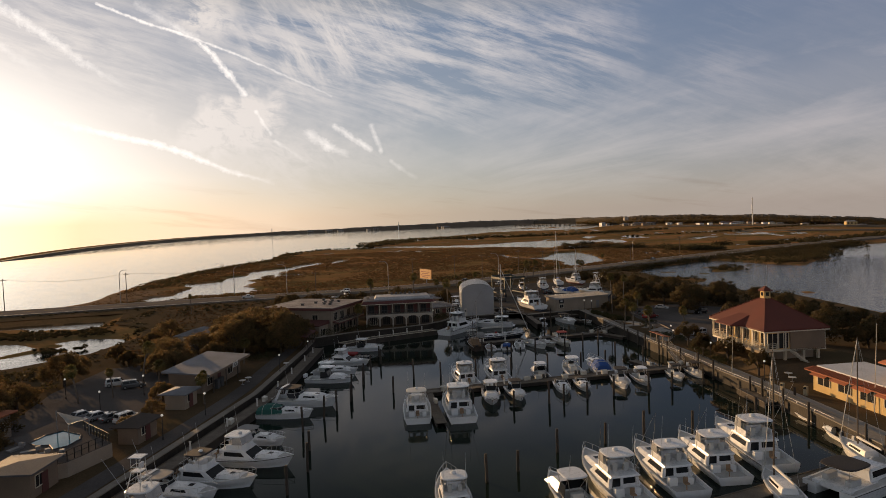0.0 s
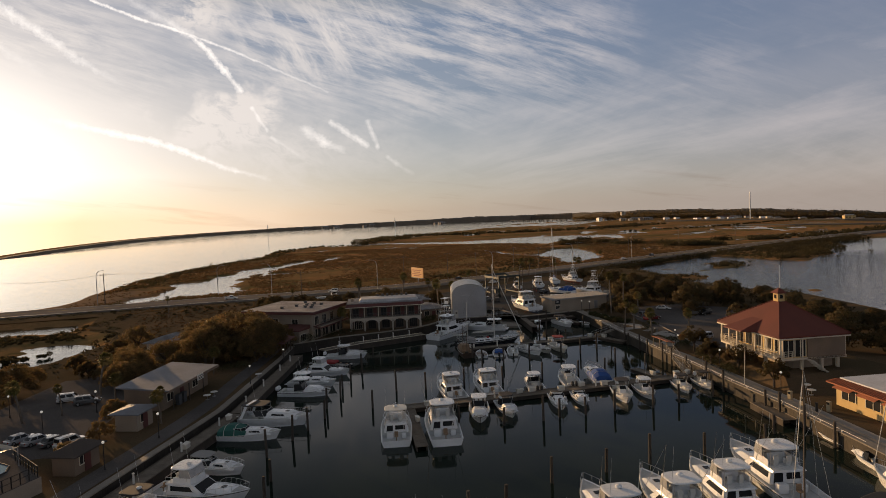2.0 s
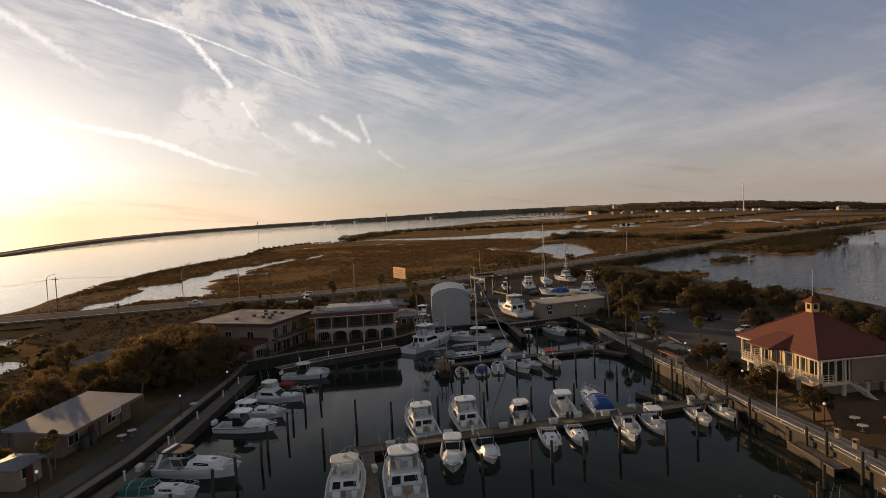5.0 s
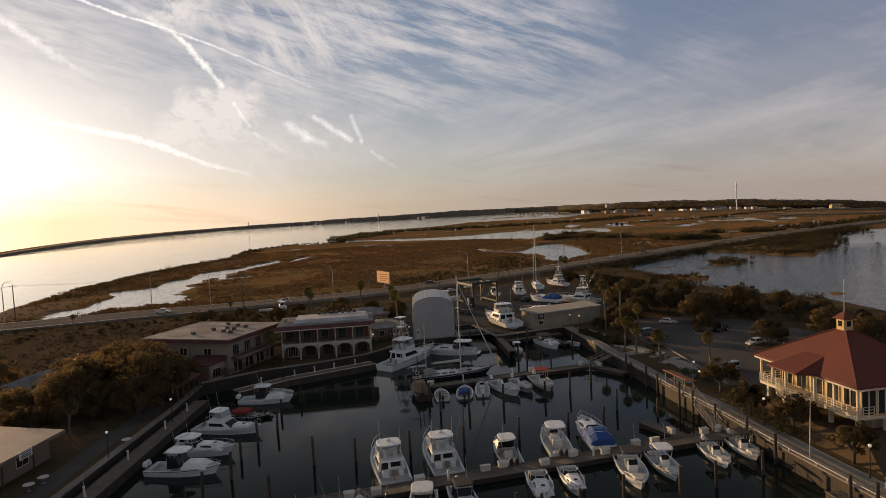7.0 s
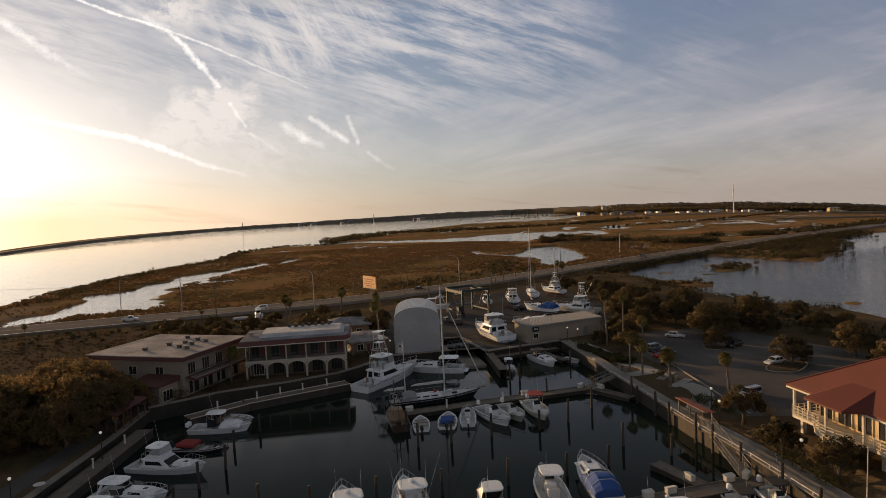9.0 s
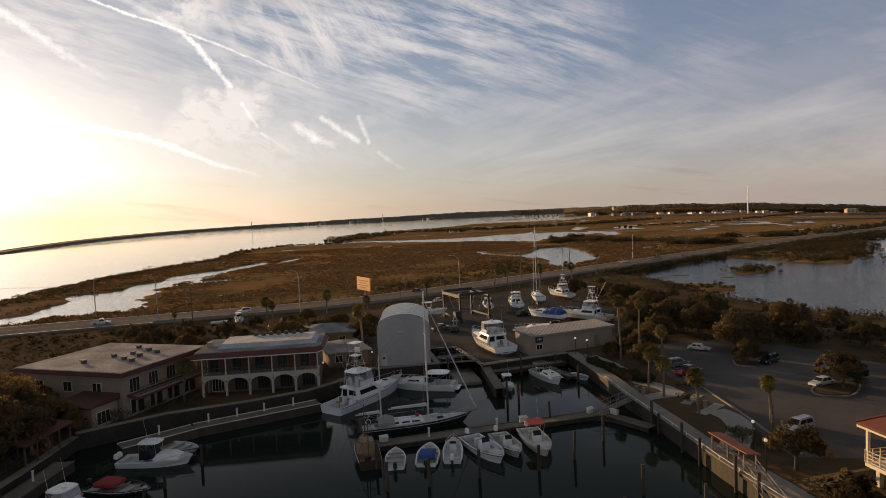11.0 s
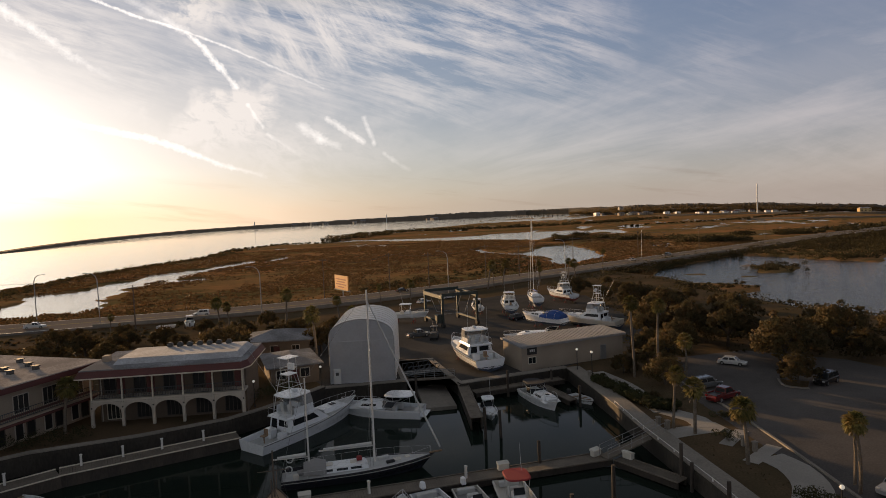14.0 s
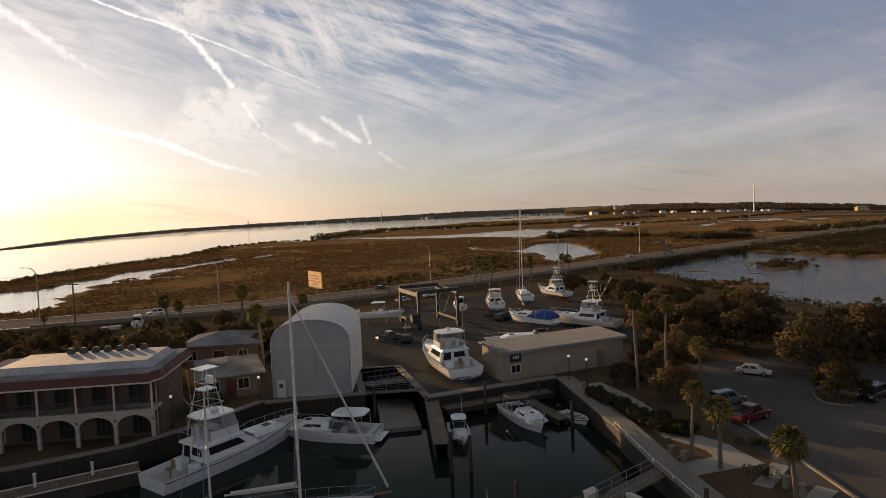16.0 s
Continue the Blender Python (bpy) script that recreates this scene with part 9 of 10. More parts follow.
shrub_belt("pond_reeds", [(-46, 182), (-54, 180), (-66, 182), (-80, 186)], 7, 0.8, "low dark reeds between the west ponds", 43, 6.0)
shrub_belt("pond_reeds", [(-60, 178), (-70, 182), (-84, 184)], 6, 0.8, "low dark reeds between the west ponds", 44, 5.0)
shrub_belt("pond_reeds", [(-62, 124), (-58, 132), (-66, 140), (-74, 146)], 5, 0.8, "low dark reeds in the west pond", 45, 4.0)
shrub_belt("pond_shrubs", [(-46, 158), (-52, 152), (-56, 160)], 2.5, 0.8, "low reeds in the west pond", 31, 2.0)
shrub_belt("point_shrubs", [(85, 720), (110, 780), (200, 930), (260, 900), (340, 860), (480, 880), (620, 960)], 30, 4.5, "dark scrub on the far marsh point", 32, 0.5, 1.0)
shrub_belt("far_marsh_shrubs", [(226, 476), (236, 482), (252, 484)], 7, 4.0, "dark clumps of trees on the far marsh", 33, 1.6, 0.5)
shrub_belt("far_marsh_shrubs", [(268, 396), (280, 388), (292, 372)], 8, 4.6, "dark clumps of trees on the far marsh", 55, 2.0, 0.5)
shrub_belt("far_marsh_shrubs", [(330, 430), (342, 424)], 7, 4.2, "dark clumps of trees on the far marsh", 56, 2.0, 0.5)
for k, (row, width, tall) in enumerate([([(252, 538), (257, 529)], 5, 4.0), ([(268, 538), (280, 535)], 6, 4.4), ([(258, 482), (266, 480), (274, 476)], 6, 4.2), ([(262, 460), (262, 447), (269, 448), (280, 442)], 8, 4.2), ([(284, 433), (285, 418)], 6, 4.0), ([(272, 380), (280, 386), (292, 385), (300, 374)], 8, 4.0), ([(349, 404), (372, 418), (360, 398)], 12, 3.6)]):
    shrub_belt("far_marsh_shrubs", row, width, tall, "dark clump of small trees standing on the marsh", 70 + k, 1.5, 0.5)
shrub_belt("mangrove_shrubs", [(262, 300), (290, 313), (325, 333), (360, 350), (402, 368)], 20, 2.3, "dense dark scrub between the road and the lagoon", 80, 2.2, 0.34)
shrub_belt("mangrove_shrubs", [(252, 288), (268, 290), (284, 296), (296, 302), (316, 316)], 20, 1.9, "dense olive scrub on the lagoon shore", 81, 2.2, 0.32)
shrub_belt("far_marsh_shrubs", [(380, 400), (480, 430), (620, 480), (800, 540)], 22, 4.0, "dark trees along the far causeway", 34, 0.6, 0.9)


def marsh_blades(seed, count):
    rng = np.random.default_rng(seed)
    verts, faces = [], []
    x = rng.uniform(-72, 300, count * 3)
    y = 240 + 330 * rng.uniform(0, 1, count * 3) ** 1.6
    ok = signed(x, y, MARSH_MAIN) + wavy(x, y, 26.0) * 2.5 > 0.0
    ok &= (signed(x, y, GROUND_OUTLINE) < -3)
    for poly in PONDS:
        ok &= signed(x, y, poly) + wavy(x, y, 26.0) * 2.0 < -1.6
    line = np.array(ROAD)
    near = np.min(np.hypot(x[:, None] - line[None, :, 0], y[:, None] - line[None, :, 1]), 1)
    ok &= near > 10
    ok &= wavy(x, y, 14.0, 3.0) + 0.5 * wavy(x, y, 40.0, 1.0) + rng.normal(0, 0.4, x.shape) > -0.35
    x, y = x[ok][:count], y[ok][:count]
    for px, py in zip(x, y):
        far = 1.0 + max(0, (py - 260)) / 160
        for k in range(3):
            a = rng.uniform(0, 6.28)
            w, h = 0.30 * far * rng.uniform(0.6, 1.3), rng.uniform(0.15, 0.5)
            ox, oy = rng.normal(0, 0.3 * far, 2)
            base = len(verts)
            dx, dy = math.cos(a) * w, math.sin(a) * w
            lx, ly = rng.normal(0, 0.18, 2)
            verts += [(px + ox - dx, py + oy - dy, 0.35), (px + ox + dx, py + oy + dy, 0.35), (px + ox + lx + dx * 0.6, py + oy + ly + dy * 0.6, 0.5 + h), (px + ox + lx - dx * 0.5, py + oy + ly - dy * 0.5, 0.5 + h * 0.9)]
            faces.append((base, base + 1, base + 2, base + 3))
    return tagged(new("marsh_grass", mesh_from("marsh_grass", verts, faces, REED)), "rust-brown winter marsh grass in uneven tufts", "grass", kind="stuff")


marsh_blades(51, 30000)


def lawn_blades(seed, count, regions):
    rng = np.random.default_rng(seed)
    verts, faces = [], []
    for x0, x1, y0, y1 in regions:
        n = int(count * (x1 - x0) * (y1 - y0) / 2000)
        for k in range(n):
            px, py = rng.uniform(x0, x1), rng.uniform(y0, y1)
            a, w, h = rng.uniform(0, 6.28), rng.uniform(0.04, 0.12), rng.uniform(0.05, 0.16)
            base = len(verts)
            verts += [(px - math.cos(a) * w, py - math.sin(a) * w, LAND_Z), (px + math.cos(a) * w, py + math.sin(a) * w, LAND_Z), (px, py, LAND_Z + h)]
            faces.append((base, base + 1, base + 2))
    return tagged(new("lawn_grass", mesh_from("lawn_grass", verts, faces, LAWNBLADE)), "short dry grass tufts on the lawns", "grass", kind="stuff")


lawn_blades(52, 9000, [(74.6, 76.6, 106, 122), (79.5, 83, 128, 142), (70, 73, 84, 100)])
shrub_belt("far_marsh_shrubs", [(118, 300), (132, 330), (142, 352)], 16, 1.2, "low green scrub in patches across the marsh", 46, 1.6, 0.3)
shrub_belt("far_marsh_shrubs", [(60, 268), (84, 282), (108, 292), (140, 306)], 12, 1.0, "low green scrub in patches across the marsh", 47, 1.4, 0.28)
shrub_belt("far_marsh_shrubs", [(420, 700), (560, 720), (700, 800), (860, 860)], 16, 1.6, "low dark scrub in a band across the marsh", 48, 0.35, 0.8)
bush_row("pampas_grass", [(78.0, 101.6), (79.4, 101.2)], 1.6, 1.8, REED, "pale feathery pampas grass beside the clubhouse", 50, 0.25)

plant(PALMS, 3, 16.2, 147.6, LAND_Z, 1.15, 40)

# ---------------------------------------------------------------- cars, lamps, poles and yard things
def paint(name, colour):
    return mat("car_paint_" + name, colour, tuple(c * 0.8 for c in colour), rough=0.25, coarse=0.8, fine=4, vary=0.3, bump=0, coat=0.6)


CARPAINT = {"white": paint("white", (0.62, 0.62, 0.61)), "silver": paint("silver", (0.34, 0.35, 0.37)), "red": paint("red", (0.13, 0.016, 0.016)), "black": paint("black", (0.012, 0.012, 0.014)), "grey": paint("grey", (0.12, 0.125, 0.13)), "blue": paint("blue", (0.04, 0.07, 0.14))}
LAMPRED = mat("tail_lamp", (0.30, 0.01, 0.01), (0.2, 0.01, 0.01), rough=0.2, bump=0)
LAMPWHITE = mat("head_lamp", (0.7, 0.7, 0.68), (0.5, 0.5, 0.5), rough=0.1, bump=0)


def car(kind, colour, label, lamps=False):
    """A car with x forward: 'sedan', 'suv' or 'pickup'."""
    name = {"sedan": "sedan_car", "suv": "suv_car", "pickup": "pickup_truck"}[kind]
    top = thing(name, pose(0, 0, -60), label, "car", "parked cars")
    L, W, H = {"sedan": (4.7, 1.82, 1.45), "suv": (4.8, 1.9, 1.78), "pickup": (5.6, 1.98, 1.85)}[kind]
    belt = {"sedan": 0.88, "suv": 1.02, "pickup": 1.08}[kind]
    bm = B()
    rows = []
    for s, zt, w in ((0.0, 0.72, 0.86), (0.03, belt - 0.08, 0.95), (0.25, belt, 1.0), (0.62, belt, 1.0), (0.75, belt - 0.04, 0.98), (0.95, belt - 0.20, 0.93), (1.0, 0.62, 0.84)):
        x, hw = -L / 2 + L * s, W / 2 * w
        rows.append([(x, -hw * 0.94, 0.28), (x, -hw, 0.5), (x, -hw * 0.98, zt - 0.06), (x, -hw * 0.88, zt), (x, hw * 0.88, zt), (x, hw * 0.98, zt - 0.06), (x, hw, 0.5), (x, hw * 0.94, 0.28)])
    loft(bm, rows)
    body = part("body", bm, CARPAINT[colour], top)
    a0, a1, b0, b1 = {"sedan": (0.10, 0.74, 0.24, 0.60), "suv": (0.02, 0.76, 0.06, 0.62), "pickup": (0.36, 0.76, 0.39, 0.63)}[kind]
    X = lambda s: -L / 2 + L * s  # noqa: E731
    bm = B()
    e = frustum(bm, X(a0), X(a1), W * 0.90, belt - 0.03, X(b0), X(b1), W * 0.74, H, bevel=0.06)
    cabin = part("roof", bm, CARPAINT[colour], top)
    for q, n in (((e[0], e[1], e[5], e[4]), 2), ((e[2], e[3], e[7], e[6]), 2)):
        for k in range(n):
            bm = B()
            patch(bm, *q, 0.10 + 0.41 * k, 0.47 + 0.41 * k, 0.16, 0.84, 0.012, 0.03)
            part("side_window", bm, TINT, cabin)
    bm = B()
    patch(bm, e[1], e[2], e[6], e[5], 0.06, 0.94, 0.12, 0.9, 0.012, 0.03)
    part("windscreen", bm, TINT, cabin)
    bm = B()
    patch(bm, e[3], e[0], e[4], e[7], 0.08, 0.92, 0.2, 0.85, 0.012, 0.03)
    part("rear_window", bm, TINT, cabin)
    if kind == "pickup":
        bm = B()
        prism(bm, [(X(0.02), -W * 0.42), (X(0.35), -W * 0.42), (X(0.35), W * 0.42), (X(0.02), W * 0.42)], belt - 0.02, belt + 0.012)
        part("bed_liner", bm, BLACK, top)
        for y in (-1, 1):
            bm = B()
            box(bm, (X(0.19), y * W * 0.46, belt + 0.1), (L * 0.34, 0.09, 0.22), bevel=0.02)
            part("bed_side", bm, CARPAINT[colour], top)
    if kind == "suv":
        for y in (-1, 1):
            bm = B()
            tube(bm, (X(0.14), y * W * 0.33, H + 0.06), (X(0.56), y * W * 0.33, H + 0.06), 0.025)
            part("roof_rail", bm, BLACK, cabin)
    for s in (0.18, 0.80):
        for y in (-1, 1):
            r = 0.33 if kind == "sedan" else 0.38
            bm = B()
            tube(bm, (X(s), y * (W / 2 - 0.22), r), (X(s), y * (W / 2 + 0.01), r), r, n=16)
            tyre = part("wheel", bm, RUBBER, top)
            bm = B()
            tube(bm, (X(s), y * (W / 2 - 0.02), r), (X(s), y * (W / 2 + 0.025), r), r * 0.6, n=12)
            part("rim", bm, STEEL, tyre)
    for y in (-1, 1):
        bm = B()
        box(bm, (L / 2 - 0.12, y * W * 0.34, belt - 0.28), (0.22, 0.34, 0.14), bevel=0.03)
        part("headlight", bm, LAMPWHITE, top)
        bm = B()
        box(bm, (-L / 2 + 0.05, y * W * 0.40, belt - 0.16), (0.14, 0.22, 0.22), bevel=0.03)
        part("tail_light", bm, LAMPRED, top)
    return top


def place_car(kind, colour, a, b, label, z=LAND_Z + 0.02, flip=False):
    c, rz, _ = heading(a, b)
    ob = car(kind, colour, label)
    ob.matrix_world = pose(c.x, c.y, z, 0, 0, rz + (180 if flip else 0)) @ Matrix.Scale(1 / SCALE, 4)
    return ob


place_car("suv", "silver", (84.0, 108.7), (81.0, 108.2), "silver estate car with roof rails in the car park")
place_car("pickup", "red", (87.9, 132.2), (84.3, 131.2), "dark red pickup truck in the car park", flip=True)
place_car("suv", "grey", (86.0, 136.0), (88.8, 136.3), "grey-white estate car beside the red pickup")
place_car("sedan", "white", (95.8, 145.2), (98.4, 142.2), "white sedan parked under the trees")
place_car("suv", "black", (102.4, 132.9), (99.0, 131.7), "black car parked in deep shade")
place_car("sedan", "white", (99.9, 120.6), (96.2, 120.2), "white hatchback by the kerbed island")
place_car("suv", "white", (-29.4, 108.9), (-26.0, 109.5), "white car in the west car park")
place_car("suv", "grey", (-26.4, 106.4), (-23.0, 107.0), "grey car in the west car park")
place_car("sedan", "silver", (-26.6, 88.8), (-24.4, 91.0), "silver car in a row of parked cars")
place_car("sedan", "grey", (-24.4, 87.6), (-22.2, 89.9), "dark car in a row of parked cars")
place_car("suv", "white", (-22.2, 86.4), (-20.2, 88.7), "white car in a row of parked cars")
place_car("sedan", "silver", (-28.8, 90.0), (-26.8, 92.2), "silver car at the end of a row")
place_car("pickup", "white", (-17, 228), (-11, 228.3), "white pickup truck on the causeway road", 2.06)
place_car("suv", "white", (23, 228.6), (18, 228.4), "white car on the causeway road", 2.06)
place_car("sedan", "black", (69, 243.6), (74, 245.4), "dark car on the causeway road", 2.06)
place_car("sedan", "white", (168, 287), (173, 289), "white car far along the causeway road", 2.06)
place_car("sedan", "white", (71.0, 222.0), (74.4, 223.6), "white car parked beside the boatyard")
place_car("sedan", "white", (78.4, 226.6), (82.0, 228.2), "pale car parked beside the boatyard")
place_car("suv", "grey", (192, 298), (196, 300), "grey car far along the causeway road", 2.06)

# kerbs of the car park
for pts in ([(77.6, 103), (78.6, 107), (81.4, 116.8), (84.4, 129), (86.2, 140.6)], [(98.0, 121.0), (94.6, 118.6), (94.4, 116.6), (97.2, 115.4), (101.0, 117.4), (103.6, 120.0)], [(97.0, 135.6), (95.6, 133.0), (97.2, 131.2)]):
    strip("kerb", smooth_line(pts, 0.8), 0.22, LAND_Z + 0.16, CONCRETE, "pale concrete kerb of the car park", "kerb", 0.16)

for pts in ([(98.0, 121.0), (95.0, 118.6), (94.8, 116.8), (97.2, 115.8), (101.0, 117.6), (103.4, 120.0)], [(97.0, 135.4), (95.9, 133.0), (97.2, 131.5), (99.4, 133.4)]):
    bm = B()
    prism(bm, pts, LAND_Z - 0.05, LAND_Z + 0.13)
    solid("planting_bed", bm, LAWN, "brown earth bed inside a car park kerb", "planting bed", "structure")
GLOW = bpy.data.materials.new("lit_globe")
GLOW.use_nodes = True
GLOW.node_tree.nodes["Principled BSDF"].inputs["Base Color"].default_value = (0.8, 0.78, 0.72, 1)
GLOW.node_tree.nodes["Principled BSDF"].inputs["Emission Color"].default_value = (1, 0.93, 0.8, 1)
GLOW.node_tree.nodes["Principled BSDF"].inputs["Emission Strength"].default_value = 0.25
MATS["lit_globe"] = GLOW


def globe_lamp():
    top = thing("globe_lamp", pose(0, 0, -40), "slim dark lamp post with a white globe", "lamp", "globe lamps")
    bm = B()
    tube(bm, (0, 0, 0), (0, 0, 0.4), 0.11, 0.07, n=8), tube(bm, (0, 0, 0.4), (0, 0, 2.9), 0.05, 0.045, n=8)
    part("post", bm, BLACK, top)
    bm = B()
    ball(bm, (0, 0, 3.06), 0.16, 12)
    part("globe", bm, GLOW, top)
    return top


lamps = [(76.9, 148.6), (77.9, 146.4), (74.0, 105.4), (70.2, 88.4), (71.5, 101.0), (-1.6, 108.6), (3.6, 119.6), (-11.2, 86.4), (-15.0, 77.6), (35.6, 149.6), (43.6, 153.6), (105.6, 147.0), (68.4, 74.0), (-22.0, 101.2), (-26.0, 93.0), (-33.6, 103.4)]
first = globe_lamp()
first.matrix_world = pose(*lamps[0], LAND_Z)
for x, y in lamps[1:]:
    copy_thing(first, pose(x, y, LAND_Z))


def street_lamp(x, y, height, rz):
    top = thing("street_lamp", pose(x, y, LAND_Z, 0, 0, rz), "tall grey street lamp with a curved arm", "street lamp", "street lamps")
    bm = B()
    pts = [(0, 0, 0), (0, 0, height * 0.86), (0.35, 0, height * 0.95), (1.1, 0, height), (2.3, 0, height + 0.12)]
    for k, (a, b) in enumerate(zip(pts, pts[1:])):
        tube(bm, a, b, 0.12 - 0.02 * k, 0.11 - 0.02 * k, n=8)
    part("pole", bm, STEEL, top)
    bm = B()
    box(bm, (2.6, 0, height + 0.12), (0.8, 0.3, 0.16), bevel=0.05)
    part("lamp_head", bm, STEEL, top)
    return top


for x, y, h, rz in [(34.6, 215.0, 12.0, 170), (-0.4, 226.0, 12.0, 170), (81.4, 231.0, 12.0, 170), (126.0, 254.0, 12.0, 170), (-58, 238.6, 12.0, -20), (-20.0, 247, 11, -20), (186, 306, 12, -20)]:
    street_lamp(x, y, h, rz)


def utility_pole(x, y, height, rz):
    top = thing("utility_pole", pose(x, y, 1.0, 0, 0, rz), "tall weathered timber utility pole with crossarm", "pole", "utility poles")
    bm = B()
    tube(bm, (0, 0, 0), (0, 0, height), 0.16, 0.11, n=8)
    part("pole", bm, WOODPOLE, top)
    bm = B()
    box(bm, (0, 0, height - 0.7), (0.12, 2.2, 0.14))
    part("crossarm", bm, WOODPOLE, top)
    for y0 in (-0.95, 0, 0.95):
        bm = B()
        tube(bm, (0, y0, height - 0.62), (0, y0, height - 0.4), 0.05, n=6)
        part("insulator", bm, STEEL, top)
    return top


POLES = [(-96, 243), (-57, 243.5), (9.3, 214.2), (50.4, 250.5), (70.0, 256.0), (105.1, 271.0), (146, 289), (188, 312), (235, 334), (300, 364), (80.6, 250.0), (113.5, 262)]
for k, (x, y) in enumerate(POLES):
    utility_pole(x, y, 11.5 if k != 2 else 10.5, 70)
for k, (a, b) in enumerate([(3, 4), (4, 5), (5, 6), (6, 7), (7, 8), (8, 9), (0, 1), (1, 3)]):
    for off in (-0.9, 0.9):
        bm = B()
        p, q = Vector((*POLES[a], 12.1)), Vector((*POLES[b], 12.1))
        pipe(bm, [p.lerp(q, i / 8) + Vector((off * 0.3, off, -6.4 * i / 8 * (1 - i / 8))) for i in range(9)], 0.02, n=3)
        solid("overhead_cable", bm, BLACK, "thin dark cable sagging between utility poles", "cable", group="overhead cables")


def billboard():
    top = thing("billboard", pose(55.0, 246.0, 1.0, 0, 0, -73), "roadside billboard on a post, sized to look square from the camera, sunlight painted orange", "billboard")
    bm = B()
    tube(bm, (0, 0.3, 0), (0, 0.3, 6.6), 0.22, 0.2, n=10)
    part("post", bm, STEEL, top)
    # panel widened to fit the camera's view; the low sun's orange is in its colour
    bm = B()
    box(bm, (0, 0, 4.7), (9.4, 0.35, 3.9), bevel=0.03)
    panel = part("panel", bm, mat("sun_orange_board_face", (0.72, 0.36, 0.10), (0.60, 0.27, 0.07), rough=0.6, coarse=0.5, fine=2), top)
    for z, w in ((5.6, 7.2), (4.9, 5.4), (4.2, 7.4), (3.5, 4.6)):
        bm = B()
        box(bm, (-0.2, -0.19, z), (w, 0.03, 0.34))
        part("lettering", bm, mat("board_lettering", (0.42, 0.13, 0.04), (0.34, 0.10, 0.03), rough=0.6), panel)
    bm = B()
    box(bm, (0, 0.02, 2.66), (9.6, 0.9, 0.08))
    part("catwalk", bm, STEEL, top)
    return top


billboard()


def canopy_bench():
    c, rz, L = heading((69.8, 101.0), (70.3, 106.8))
    top = thing("bench_shelter", pose(c.x + 0.4, c.y, LAND_Z + 0.3, 0, 0, rz), "long timber shelter with a red sloping roof by the seawall", "shelter")
    for x in (-2.4, 0, 2.4):
        for y in (-0.6, 0.6):
            bm = B()
            box(bm, (x, y, 0.74), (0.12, 0.12, 1.48))
            part("post", bm, PLANK, top)
    bm = B()
    prism(bm, [(-2.9, -0.75), (2.9, -0.75), (2.9, 0.75), (-2.9, 0.75)], [1.45, 1.45, 1.7, 1.7], [1.55, 1.55, 1.8, 1.8])
    part("roof", bm, CLAY, top)
    bm = B()
    box(bm, (0, -0.3, 0.45), (5.2, 0.45, 0.08), bevel=0.01)
    part("seat", bm, PLANK, top)
    return top


canopy_bench()


def pergola(p, q, deep, label):
    c, rz, L = heading(p, q)
    top = thing("pergola", pose(c.x, c.y, LAND_Z, 0, 0, rz), label, "pergola")
    n = max(2, int(L / 1.8))
    for k in range(n + 1):
        for y in (-deep / 2, deep / 2):
            bm = B()
            box(bm, (-L / 2 + k * L / n, y, 1.2), (0.14, 0.14, 2.4))
            part("post", bm, WOODPOLE, top)
    bm = B()
    prism(bm, [(-L / 2 - 0.4, -deep / 2 - 0.4), (L / 2 + 0.4, -deep / 2 - 0.4), (L / 2 + 0.4, deep / 2 + 0.4), (-L / 2 - 0.4, deep / 2 + 0.4)], [2.4, 2.4, 2.8, 2.8], [2.5, 2.5, 2.9, 2.9])
    part("roof", bm, MAROON, top)
    return top


pergola((2.2, 128.4), (4.4, 135.4), 2.2, "timber pergola with a dull red roof beside the quay")


LIFTGREEN = mat("lift_green_paint", (0.018, 0.035, 0.032), (0.035, 0.04, 0.036), rough=0.6, fine=5)


def travel_lift():
    top = thing("travel_lift", pose(71.6, 193.0, LAND_Z, 0, 0, 98), "dark green steel boat-lifting gantry on wheels", "boat lift")
    for x in (-4.6, 4.6):
        for y in (-3.6, 3.6):
            bm = B()
            box(bm, (x, y, 3.2), (0.45, 0.45, 5.4), bevel=0.03)
            leg = part("leg", bm, LIFTGREEN, top)
            bm = B()
            tube(bm, (x - 0.05, y - 0.25, 0.55), (x - 0.05, y + 0.25, 0.55), 0.55, n=14)
            part("wheel", bm, RUBBER, leg)
    for y in (-3.6, 3.6):
        bm = B()
        box(bm, (0, y, 5.9), (9.8, 0.5, 0.7), bevel=0.03)
        part("side_beam", bm, LIFTGREEN, top)
        bm = B()
        box(bm, (0, y, 1.0), (9.0, 0.35, 0.4), bevel=0.03)
        part("lower_beam", bm, LIFTGREEN, top)
    for x in (-4.6, 4.6):
        bm = B()
        box(bm, (x, 0, 6.3), (0.5, 7.6, 0.6), bevel=0.03)
        part("cross_beam", bm, LIFTGREEN, top)
    for x in (-2.0, 2.0):
        bm = B()
        pipe(bm, [(x, -3.5, 5.6), (x, -2.2, 2.2), (x, 2.2, 2.2), (x, 3.5, 5.6)], 0.05)
        part("sling", bm, CANVAS_GREY, top)
    bm = B()
    box(bm, (-4.0, 4.3, 1.8), (1.3, 1.0, 1.6), bevel=0.05)
    part("engine_box", bm, LIFTGREEN, top)
    return top


travel_lift()


